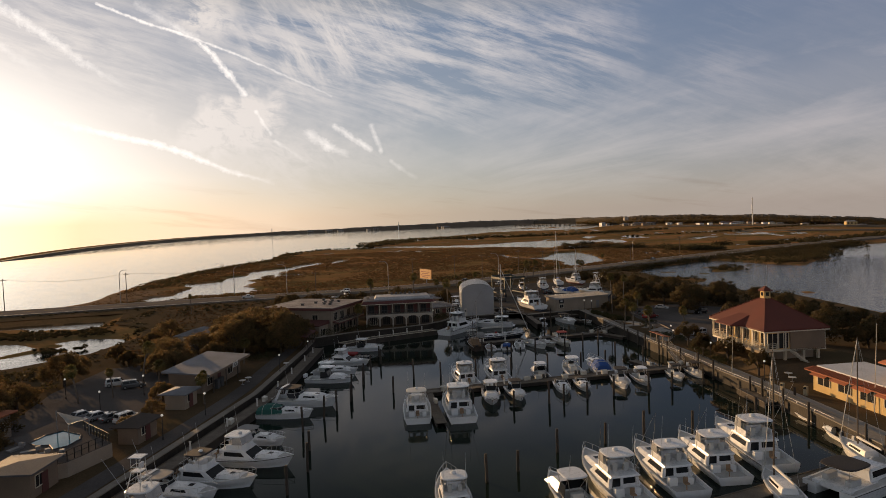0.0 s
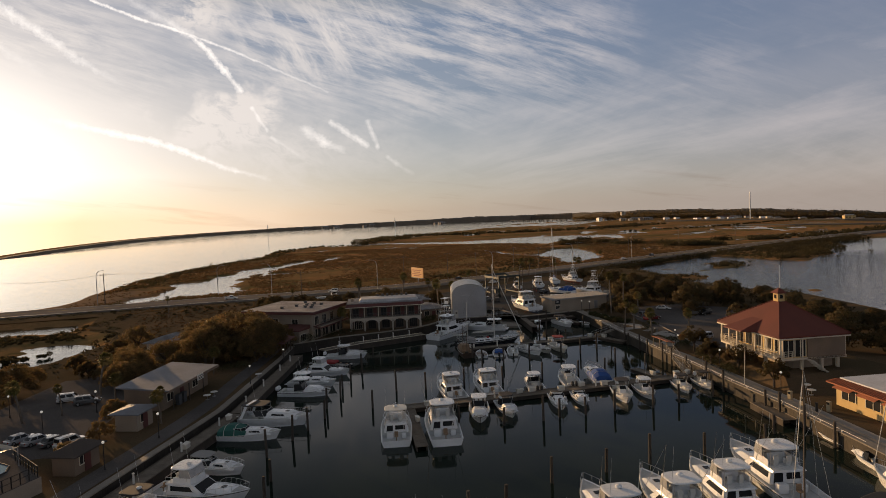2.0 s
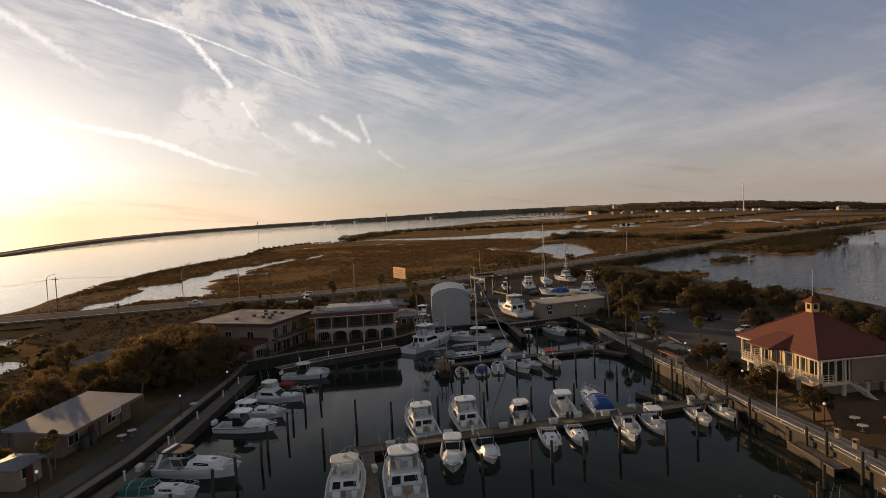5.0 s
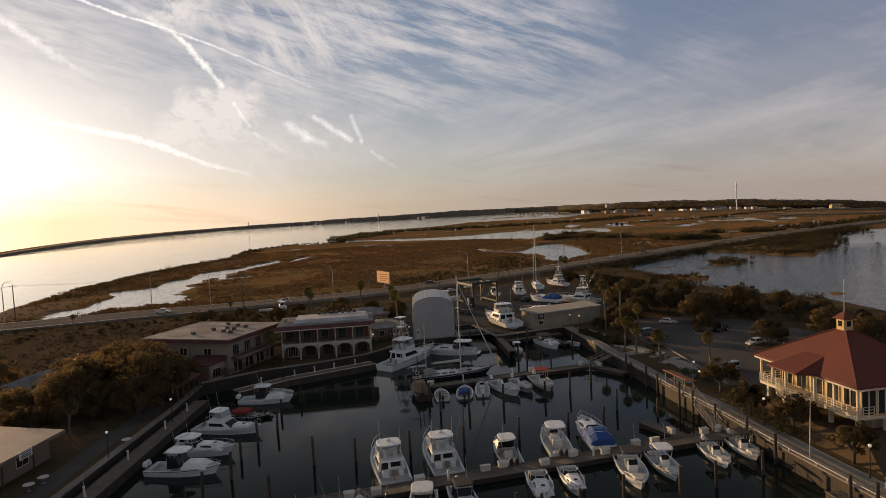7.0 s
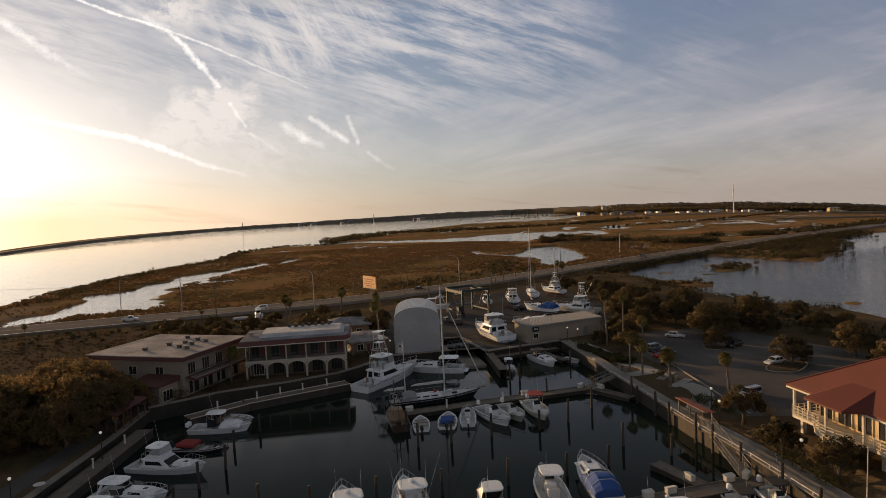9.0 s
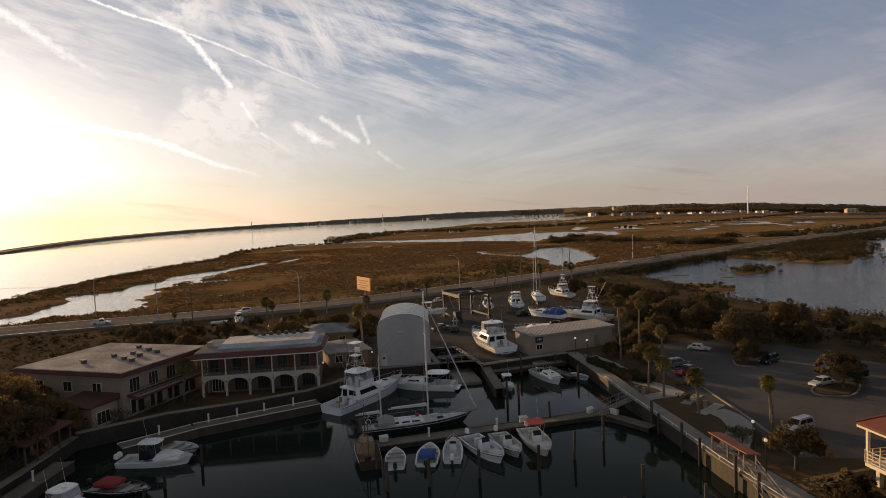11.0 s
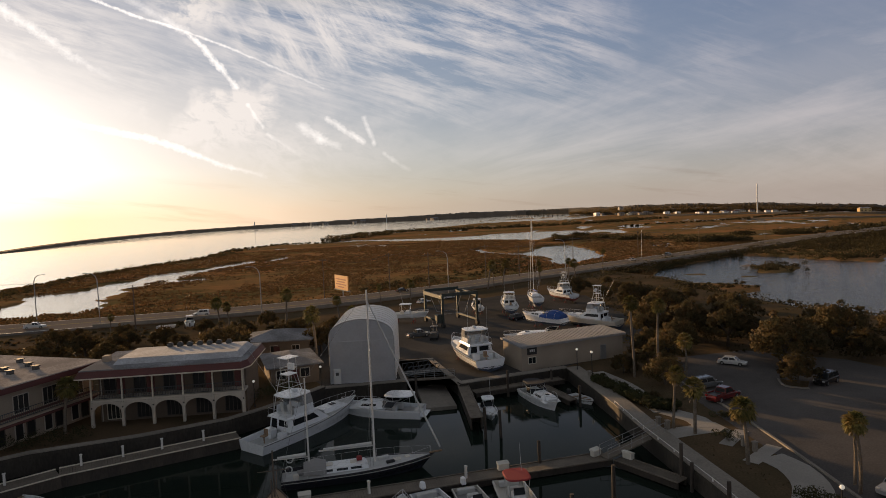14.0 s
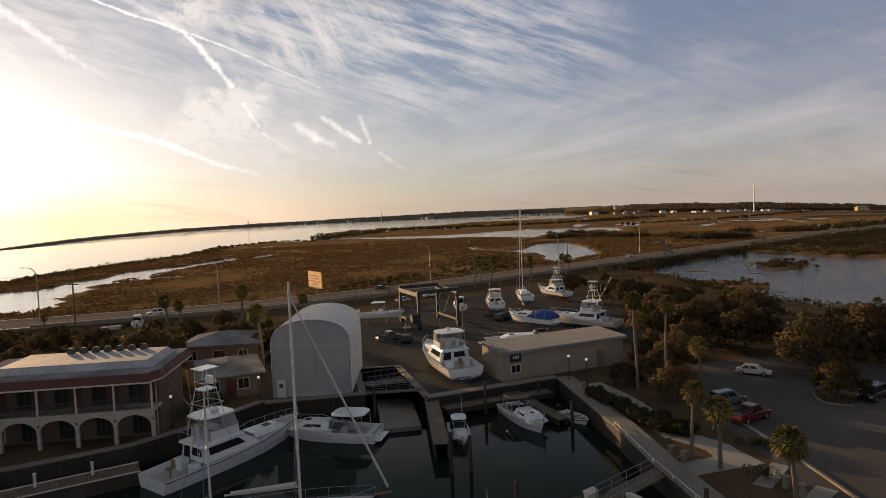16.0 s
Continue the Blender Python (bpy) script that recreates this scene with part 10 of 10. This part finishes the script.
def forklift(x, y, rz):
    top = thing("forklift", pose(x, y, LAND_Z, 0, 0, rz), "small dark yard forklift with a raised mast", "forklift")
    bm = B()
    box(bm, (-0.3, 0, 0.9), (2.2, 1.3, 0.9), bevel=0.08)
    part("body", bm, STEELDARK, top)
    bm = B()
    for px in (-0.9, 0.5):
        for py in (-0.55, 0.55):
            tube(bm, (px, py, 1.3), (px + 0.1, py, 2.3), 0.04)
    box(bm, (-0.1, 0, 2.33), (1.6, 1.2, 0.06))
    part("cage", bm, BLACK, top)
    for px in (-0.9, 0.6):
        for py in (-0.6, 0.6):
            bm = B()
            tube(bm, (px, py - 0.14, 0.4), (px, py + 0.14, 0.4), 0.4, n=12)
            part("wheel", bm, RUBBER, top)
    for py in (-0.3, 0.3):
        bm = B()
        tube(bm, (0.95, py, 0.2), (0.95, py, 2.9), 0.05)
        part("mast_rail", bm, STEEL, top)
    return top


forklift(64.6, 178.4, 70)
place_car("pickup", "grey", (60.2, 181.0), (64.6, 182.2), "grey truck among the hauled boats")
place_car("suv", "black", (82.6, 188.4), (86.0, 190.2), "dark car parked in the boatyard")

# the parked trailer boat beside the road
console_boat((20.2, 211.6), (19.4, 217.0), "small white cabin boat on a trailer beside the road", z=2.5, cuddy=True)
skiff((13.4, 214.6), (17.2, 213.8), "small white skiff lying on the road verge", z=2.0, motors=0)
trailer = thing("boat_trailer", pose(19.8, 214.2, LAND_Z, 0, 0, 98), "galvanised boat trailer on two wheels", "trailer")
bm = B()
pipe(bm, [(-2.4, -0.7, 0.5), (1.6, -0.7, 0.5), (3.4, 0, 0.5), (1.6, 0.7, 0.5), (-2.4, 0.7, 0.5)], 0.06)
part("frame", bm, STEEL, trailer)
for y in (-0.95, 0.95):
    bm = B()
    tube(bm, (-0.6, y - 0.1, 0.32), (-0.6, y + 0.1, 0.32), 0.32, n=12)
    part("wheel", bm, RUBBER, trailer)


# the pool terrace on the west bank
def pool():
    top = thing("swimming_pool", pose(0, 0, LAND_Z), "small outdoor pool sunk in a raised tan terrace", "pool")
    edge = [(-32.5, 77.0), (-29.0, 85.0), (-24.6, 80.4), (-19.6, 73.6), (-22.6, 68.6), (-27.6, 66.4)]
    bm = B()
    prism(bm, edge, 0.0, 1.55)
    part("terrace", bm, STUCCO_TAN, top)
    bm = B()
    prism(bm, [(x * 0.99 - 0.26, y * 0.99 + 0.75) for x, y in edge], 1.555, 1.62)
    part("paving", bm, LOT, top)
    ring = [(-29.0, 76.6), (-28.2, 79.0), (-26.6, 80.2), (-24.0, 77.8), (-23.6, 76.0), (-24.2, 74.0), (-25.4, 73.2), (-26.4, 75.0), (-28.0, 75.4)]
    bm = B()
    prism(bm, ring, 1.625, 1.635)
    part("pool_water", bm, glass_mat("pool_water", (0.02, 0.10, 0.15), 0.04, 0.2), top, "clear blue pool water")
    bm = B()
    pipe(bm, [(x, y, 1.65) for x, y in ring + ring[:1]], 0.09, n=5)
    part("coping", bm, STEELDARK, top)
    for x, y, turn in ((-27.6, 73.0, 20), (-26.2, 71.6, 30), (-24.6, 71.0, 10), (-29.6, 74.6, 60)):
        bm = B()
        box(bm, (x, y, 1.86), (1.9, 0.62, 0.08), turn, bevel=0.02), box(bm, (x + 0.75 * math.cos(radians(turn)), y + 0.75 * math.sin(radians(turn)), 2.06), (0.5, 0.6, 0.36), turn, bevel=0.04)
        box(bm, (x, y, 1.72), (1.5, 0.5, 0.2), turn)
        tagged(part("sun_lounger", bm, CANVAS_GREY, None), "grey sun lounger on the pool terrace", "lounger", "loungers by the pool").location.z = LAND_Z
    return top


pool()
rail_line("pool_fence", [(-27.4, 66.7), (-22.7, 68.9), (-19.9, 73.6), (-24.5, 80.1)], LAND_Z + 1.62, 1.1, BLACK, "dark metal fence round the pool terrace", 0.9, 2)


def sail_shade():
    top = thing("shade_sail", pose(-25.2, 79.0, LAND_Z + 1.62), "white triangular shade sail on three posts", "shade sail")
    pts = [(-2.4, 2.2, 2.2), (2.2, -1.4, 1.9), (0.4, -2.6, 1.7)]
    bm = B()
    a, b, c = (Vector(p) for p in pts)
    n = 6
    grid = {}
    for i in range(n + 1):
        for j in range(n + 1 - i):
            u, v = i / n, j / n
            p = a * (1 - u - v) + b * u + c * v
            p = p + (((a + b + c) / 3) - p) * 0.25 * (1 - max(u, v, 1 - u - v)) - Vector((0, 0, 0.9 * min(u, v, 1 - u - v) * 3 * 0.4))
            grid[i, j] = bm.verts.new(p)
    for i in range(n):
        for j in range(n - i):
            bm.faces.new((grid[i, j], grid[i + 1, j], grid[i, j + 1]))
            if i + j < n - 1:
                bm.faces.new((grid[i + 1, j], grid[i + 1, j + 1], grid[i, j + 1]))
    bmesh.ops.solidify(bm, geom=bm.faces[:], thickness=0.02)
    part("cloth", bm, VINYL, top)
    for x, y, z in pts:
        bm = B()
        tube(bm, (x, y, 0), (x, y, z + 0.1), 0.06)
        part("post", bm, STEEL, top)
    return top


sail_shade()


def table_set(x, y, rz, shade=None):
    top = thing("garden_table", pose(x, y, LAND_Z + 0.02, 0, 0, rz), "round outdoor table on a terrace", "table")
    bm = B()
    tube(bm, (0, 0, 0.70), (0, 0, 0.74), 0.55, n=16)
    part("tabletop", bm, WHITEPAINT, top)
    bm = B()
    tube(bm, (0, 0, 0), (0, 0, 0.7), 0.05), tube(bm, (0, 0, 0), (0, 0, 0.04), 0.3)
    part("pedestal", bm, STEEL, top)
    return top


for x, y in [(-0.5, 112.5), (-6.6, 103.6), (-7.4, 102.0), (71.8, 72.4), (73.2, 74.6)]:
    table_set(x, y, 20)

# white stone balusters and urns by the seawall bend
for k, (x, y) in enumerate([(77.2, 144.0), (77.6, 142.4), (78.0, 140.8), (77.0, 145.4), (78.4, 121.4), (78.6, 119.8), (78.6, 118.4), (74.8, 127.0), (75.0, 125.8)]):
    urn = thing("stone_bollard", pose(x, y, LAND_Z), "short pale stone bollard beside the path", "bollard", "stone bollards")
    bm = B()
    box(bm, (0, 0, 0.4), (0.34, 0.34, 0.8), bevel=0.03)
    part("shaft", bm, CONCRETE, urn)
    bm = B()
    box(bm, (0, 0, 0.86), (0.46, 0.46, 0.12), bevel=0.03)
    part("cap", bm, CONCRETE, urn)

# flag masts and fuel gear on the east bank
for x, y, h in [(66.8, 79.0, 6.2), (69.8, 57.4, 11.0)]:
    pole = thing("flagpole", pose(x, y, LAND_Z, 0, 2, 0), "slim pale flagpole on the quay", "flagpole")
    bm = B()
    tube(bm, (0, 0, 0), (0, 0, h), 0.06, 0.03, n=8)
    part("mast", bm, TRIM, pole)
    bm = B()
    ball(bm, (0, 0, h), 0.07, 8)
    part("finial", bm, CHROME, pole)
for x, y in [(67.4, 71.4), (66.6, 68.6), (68.2, 66.2)]:
    pump = thing("fuel_pump", pose(x, y, LAND_Z + 0.02, 0, 0, 10), "cream and dark fuel pump on the quay", "fuel pump", "fuel pumps")
    bm = B()
    box(bm, (0, 0, 0.65), (0.4, 0.5, 1.3), bevel=0.04)
    part("cabinet", bm, mat("pump_cream", (0.42, 0.36, 0.24), (0.34, 0.29, 0.2), rough=0.4), pump)
    bm = B()
    box(bm, (-0.02, 0, 1.05), (0.44, 0.36, 0.3))
    part("display", bm, TINT, pump)
for k, y in enumerate((47.5, 50.4, 60.2, 65.4, 70.2, 73.0, 82.6, 87.4, 93.6, 98.4, 101.6, 107.6, 111.2, 118.2)):
    x = np.interp(y, [45, 56, 70, 81, 92.5, 104.5, 114, 126], [60, 62.4, 65.1, 66.4, 68.2, 69.5, 71.0, 72.6])
    ob = new("wall_post", pile_base)
    ob.matrix_world = pose(float(x) - 0.45, y, 0.3 + 0.3 * math.sin(k * 2.1), 0, 0, 40 * k)
    tagged(ob, "dark timber pile standing against the seawall", "pile", "wall piles")

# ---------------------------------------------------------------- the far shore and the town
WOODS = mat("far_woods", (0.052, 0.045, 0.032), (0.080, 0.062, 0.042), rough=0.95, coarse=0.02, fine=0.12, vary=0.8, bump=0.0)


# river haze put into the colour: a paler copy of the far woods
HAZEWOODS = mat("hazed_shore_woods", (0.13, 0.105, 0.080), (0.17, 0.135, 0.100), rough=0.95, coarse=0.02, fine=0.12, vary=0.8, bump=0.0)


def wood_band(name, spots, depth, label, seed, material=WOODS):
    """A belt of distant woods with an uneven crown line. spots: degrees off the view, distance, height."""
    rng = np.random.default_rng(seed)
    deg = np.array([s[0] for s in spots], float)
    a = np.arange(deg[0], deg[-1], 0.10)
    r = np.interp(a, deg, [s[1] for s in spots])
    h = np.interp(a, deg, [s[2] for s in spots])
    bump = 0.10 * rng.uniform(0.4, 1.2, a.shape) + 0.45 * np.interp(a, a[::4], rng.uniform(0.75, 1.05, a[::4].shape)) + 0.45 * np.interp(a, a[::19], rng.uniform(0.7, 1.05, a[::19].shape))
    verts, faces = [], []
    lanes = ((0.0, 0.0), (0.12, 0.75), (0.35, 1.0), (0.7, 0.9), (1.0, 0.0))
    for i in range(len(a)):
        phi = math.radians(a[i])
        for d, k in lanes:
            rr = r[i] + d * depth * (0.96 + 0.08 * rng.uniform())
            z = 0.6 + h[i] * k * (bump[i] if k else 1) * (1 if k != 0.75 else rng.uniform(0.94, 1.04))
            z += float(horizon_bow(np.array(phi), np.array(rr)))
            verts.append((VIEW[0] + rr * math.sin(phi + VIEW_HEADING), VIEW[1] + rr * math.cos(phi + VIEW_HEADING), z if k else z - 1.5))
    m = len(lanes)
    for i in range(len(a) - 1):
        for j in range(m - 1):
            faces.append((i * m + j, (i + 1) * m + j, (i + 1) * m + j + 1, i * m + j + 1))
    return tagged(new(name, mesh_from(name, verts, faces, material)), label, "woods", kind="stuff")


wood_band("far_woods", [(-52, 2000, 8), (-36, 2150, 9), (-24, 2350, 10), (-12, 2600, 13), (-4, 2780, 18), (3, 3000, 26), (10, 3200, 22)], 120, "low wooded far shore across the river", 61, HAZEWOODS)
wood_band("far_woods", [(4, 3300, 22), (12, 3000, 24), (17, 2600, 26), (22, 2450, 27), (30, 2300, 27), (50, 2200, 27)], 160, "distant woods beyond the town", 62)
wood_band("far_woods", [(13, 2150, 8), (17, 2000, 12), (22, 1900, 14), (30, 1800, 14), (50, 1700, 14)], 120, "woods at the edge of the far marsh", 63)
wood_band("far_woods", [(20, 1300, 2.5), (26, 1250, 3.5), (34, 1150, 4.5), (50, 1100, 5)], 80, "scrubby trees at the edge of the far marsh", 64)
wood_band("far_woods", [(24, 900, 1.0), (30, 820, 1.6), (40, 800, 2.0)], 40, "low scrub across the far marsh", 65)


def wood_crowns(spots, depth, label, seed, count):
    """Single crowns that break up a distant wood. spots: degrees off the view, distance, height."""
    rng = np.random.default_rng(seed)
    deg = np.array([p[0] for p in spots], float)
    centres, radii = [], []
    for k in range(count):
        a = rng.uniform(deg[0], deg[-1])
        r = np.interp(a, deg, [p[1] for p in spots]) + rng.uniform(-0.4, 0.6) * depth
        h = np.interp(a, deg, [p[2] for p in spots]) * rng.uniform(0.45, 1.0)
        phi = math.radians(a)
        z = 0.6 + float(horizon_bow(np.array(phi), np.array(r)))
        centres.append(np.array([VIEW[0] + r * math.sin(phi + VIEW_HEADING), VIEW[1] + r * math.cos(phi + VIEW_HEADING), z + h * 0.55]))
        radii.append(h * rng.uniform(0.45, 0.65))
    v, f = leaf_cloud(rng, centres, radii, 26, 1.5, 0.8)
    return tagged(new("far_woods", mesh_from("far_woods", v, f, DARKOAK)), label, "woods", kind="stuff")


wood_crowns([(12, 2120, 12), (17, 1950, 15), (22, 1850, 17), (30, 1750, 17), (44, 1660, 17)], 120, "dark crowns of trees round the far town", 66, 1300)
wood_crowns([(13, 2950, 24), (17, 2560, 27), (22, 2400, 28), (30, 2250, 28), (44, 2150, 28)], 120, "dark crowns of trees beyond the far town", 67, 900)


def far_place(deg, dist):
    phi = math.radians(deg)
    return VIEW[0] + dist * math.sin(phi + VIEW_HEADING), VIEW[1] + dist * math.cos(phi + VIEW_HEADING), 0.6 + float(horizon_bow(np.array(phi), np.array(float(dist))))


def far_house(deg, dist, w, d, h, wall, roof, label, name="far_house", storeys=2):
    x, y, z = far_place(deg, dist)
    top = thing(name, pose(x, y, z - 0.5, 0, 0, 10 - deg), label, "building", "houses of the far town")
    bm = B()
    box(bm, (0, 0, h / 2), (w, d, h))
    part("wall", bm, wall, top)
    bm = B()
    loft(bm, [[(-w / 2 - 0.6, -d / 2 - 0.6, h), (w / 2 + 0.6, -d / 2 - 0.6, h), (w / 2 + 0.6, d / 2 + 0.6, h), (-w / 2 - 0.6, d / 2 + 0.6, h)], [(-w / 3, -0.3, h + w * 0.12), (w / 3, -0.3, h + w * 0.12), (w / 3, 0.3, h + w * 0.12), (-w / 3, 0.3, h + w * 0.12)]])
    part("roof", bm, roof, top)
    for s in range(storeys):
        for k in range(3):
            bm = B()
            box(bm, (-w / 2 + (k + 0.5) * w / 3, -d / 2, (s + 0.5) * h / storeys), (w / 6, 0.2, h / storeys * 0.45))
            part("window", bm, PANE, top)
    return top


rnd = random.Random(8)
for k in range(46):
    deg = rnd.choice([rnd.uniform(13.5, 37), rnd.uniform(14, 26)])
    far_house(deg, rnd.uniform(1560, 1780) if deg > 16 else rnd.uniform(1850, 2100), rnd.uniform(7, 18), rnd.uniform(8, 12), rnd.uniform(3.5, 6.5), rnd.choice([GEL, STUCCO, TRIM, STUCCO_TAN, STUCCO_TAN]), rnd.choice([ROOFGREY, ROOFWHITE, MAROON]), "pale house of the far town among trees")
for k in range(10):
    far_house(rnd.uniform(-13, 0), rnd.uniform(2500, 2700), rnd.uniform(12, 30), 12, rnd.uniform(4, 7), rnd.choice([STUCCO_TAN, STUCCO]), ROOFGREY, "pale waterfront building on the far shore")
far_house(34.2, 1230, 17, 10, 9.5, STUCCO_YELLOW, ROOFWHITE, "tall yellow block at the edge of the far marsh", "yellow_block", 4)
far_house(16.4, 2500, 16, 14, 20, STUCCO, ROOFGREY, "tall pale tower building in the far town", "far_tower", 6)
far_house(20.6, 2500, 9, 9, 18, STUCCO_TAN, MAROON, "tan church tower in the far town", "church_tower", 4)
far_house(21.6, 2500, 9, 9, 19, STUCCO_TAN, MAROON, "tan church tower in the far town", "church_tower", 4)
far_house(23.8, 2450, 15, 12, 17, STUCCO_TAN, ROOFGREY, "broad tan hotel block in the far town", "far_tower", 5)


def thin_mast(deg, dist, height, label, name):
    x, y, z = far_place(deg, dist)
    top = thing(name, pose(x, y, z), label, "mast")
    bm = B()
    tube(bm, (0, 0, 0), (0, 0, height), dist * 0.0009, dist * 0.0006, n=6)
    part("shaft", bm, TUBE, top)
    return top


thin_mast(27.0, 1300, 56, "tall slim white mast beyond the marsh", "radio_mast")
thin_mast(-16.2, 2580, 24, "tall pale lighthouse on the far shore", "lighthouse")
thin_mast(-4.6, 2740, 30, "thin lattice mast on the far shore", "radio_mast")


def bridge():
    """The long low bridge across the far river."""
    ax, ay, _ = far_place(6.2, 2350)
    bx, by, _ = far_place(11.5, 2050)
    c, rz, L = heading((ax, ay), (bx, by))
    top = thing("far_bridge", pose(c.x, c.y, 0, 0, 0, rz), "long low pale bridge over the far river", "bridge")
    bm = B()
    box(bm, (0, 0, 4.0), (L, 7, 0.7))
    part("deck", bm, CONCRETE, top)
    n = 14
    for k in range(n):
        bm = B()
        box(bm, (-L / 2 + (k + 0.5) * L / n, 0, 1.8), (1.2, 6, 4.2))
        part("pier", bm, CONCRETE, top)
    return top


bridge()

# ---------------------------------------------------------------- from the plan to true metres
bpy.context.view_layer.update()
for ob in [o for o in bpy.data.objects if o.parent is None and o.type not in ("CAMERA", "LIGHT")]:
    ob.matrix_basis = Matrix.Scale(SCALE, 4) @ ob.matrix_basis
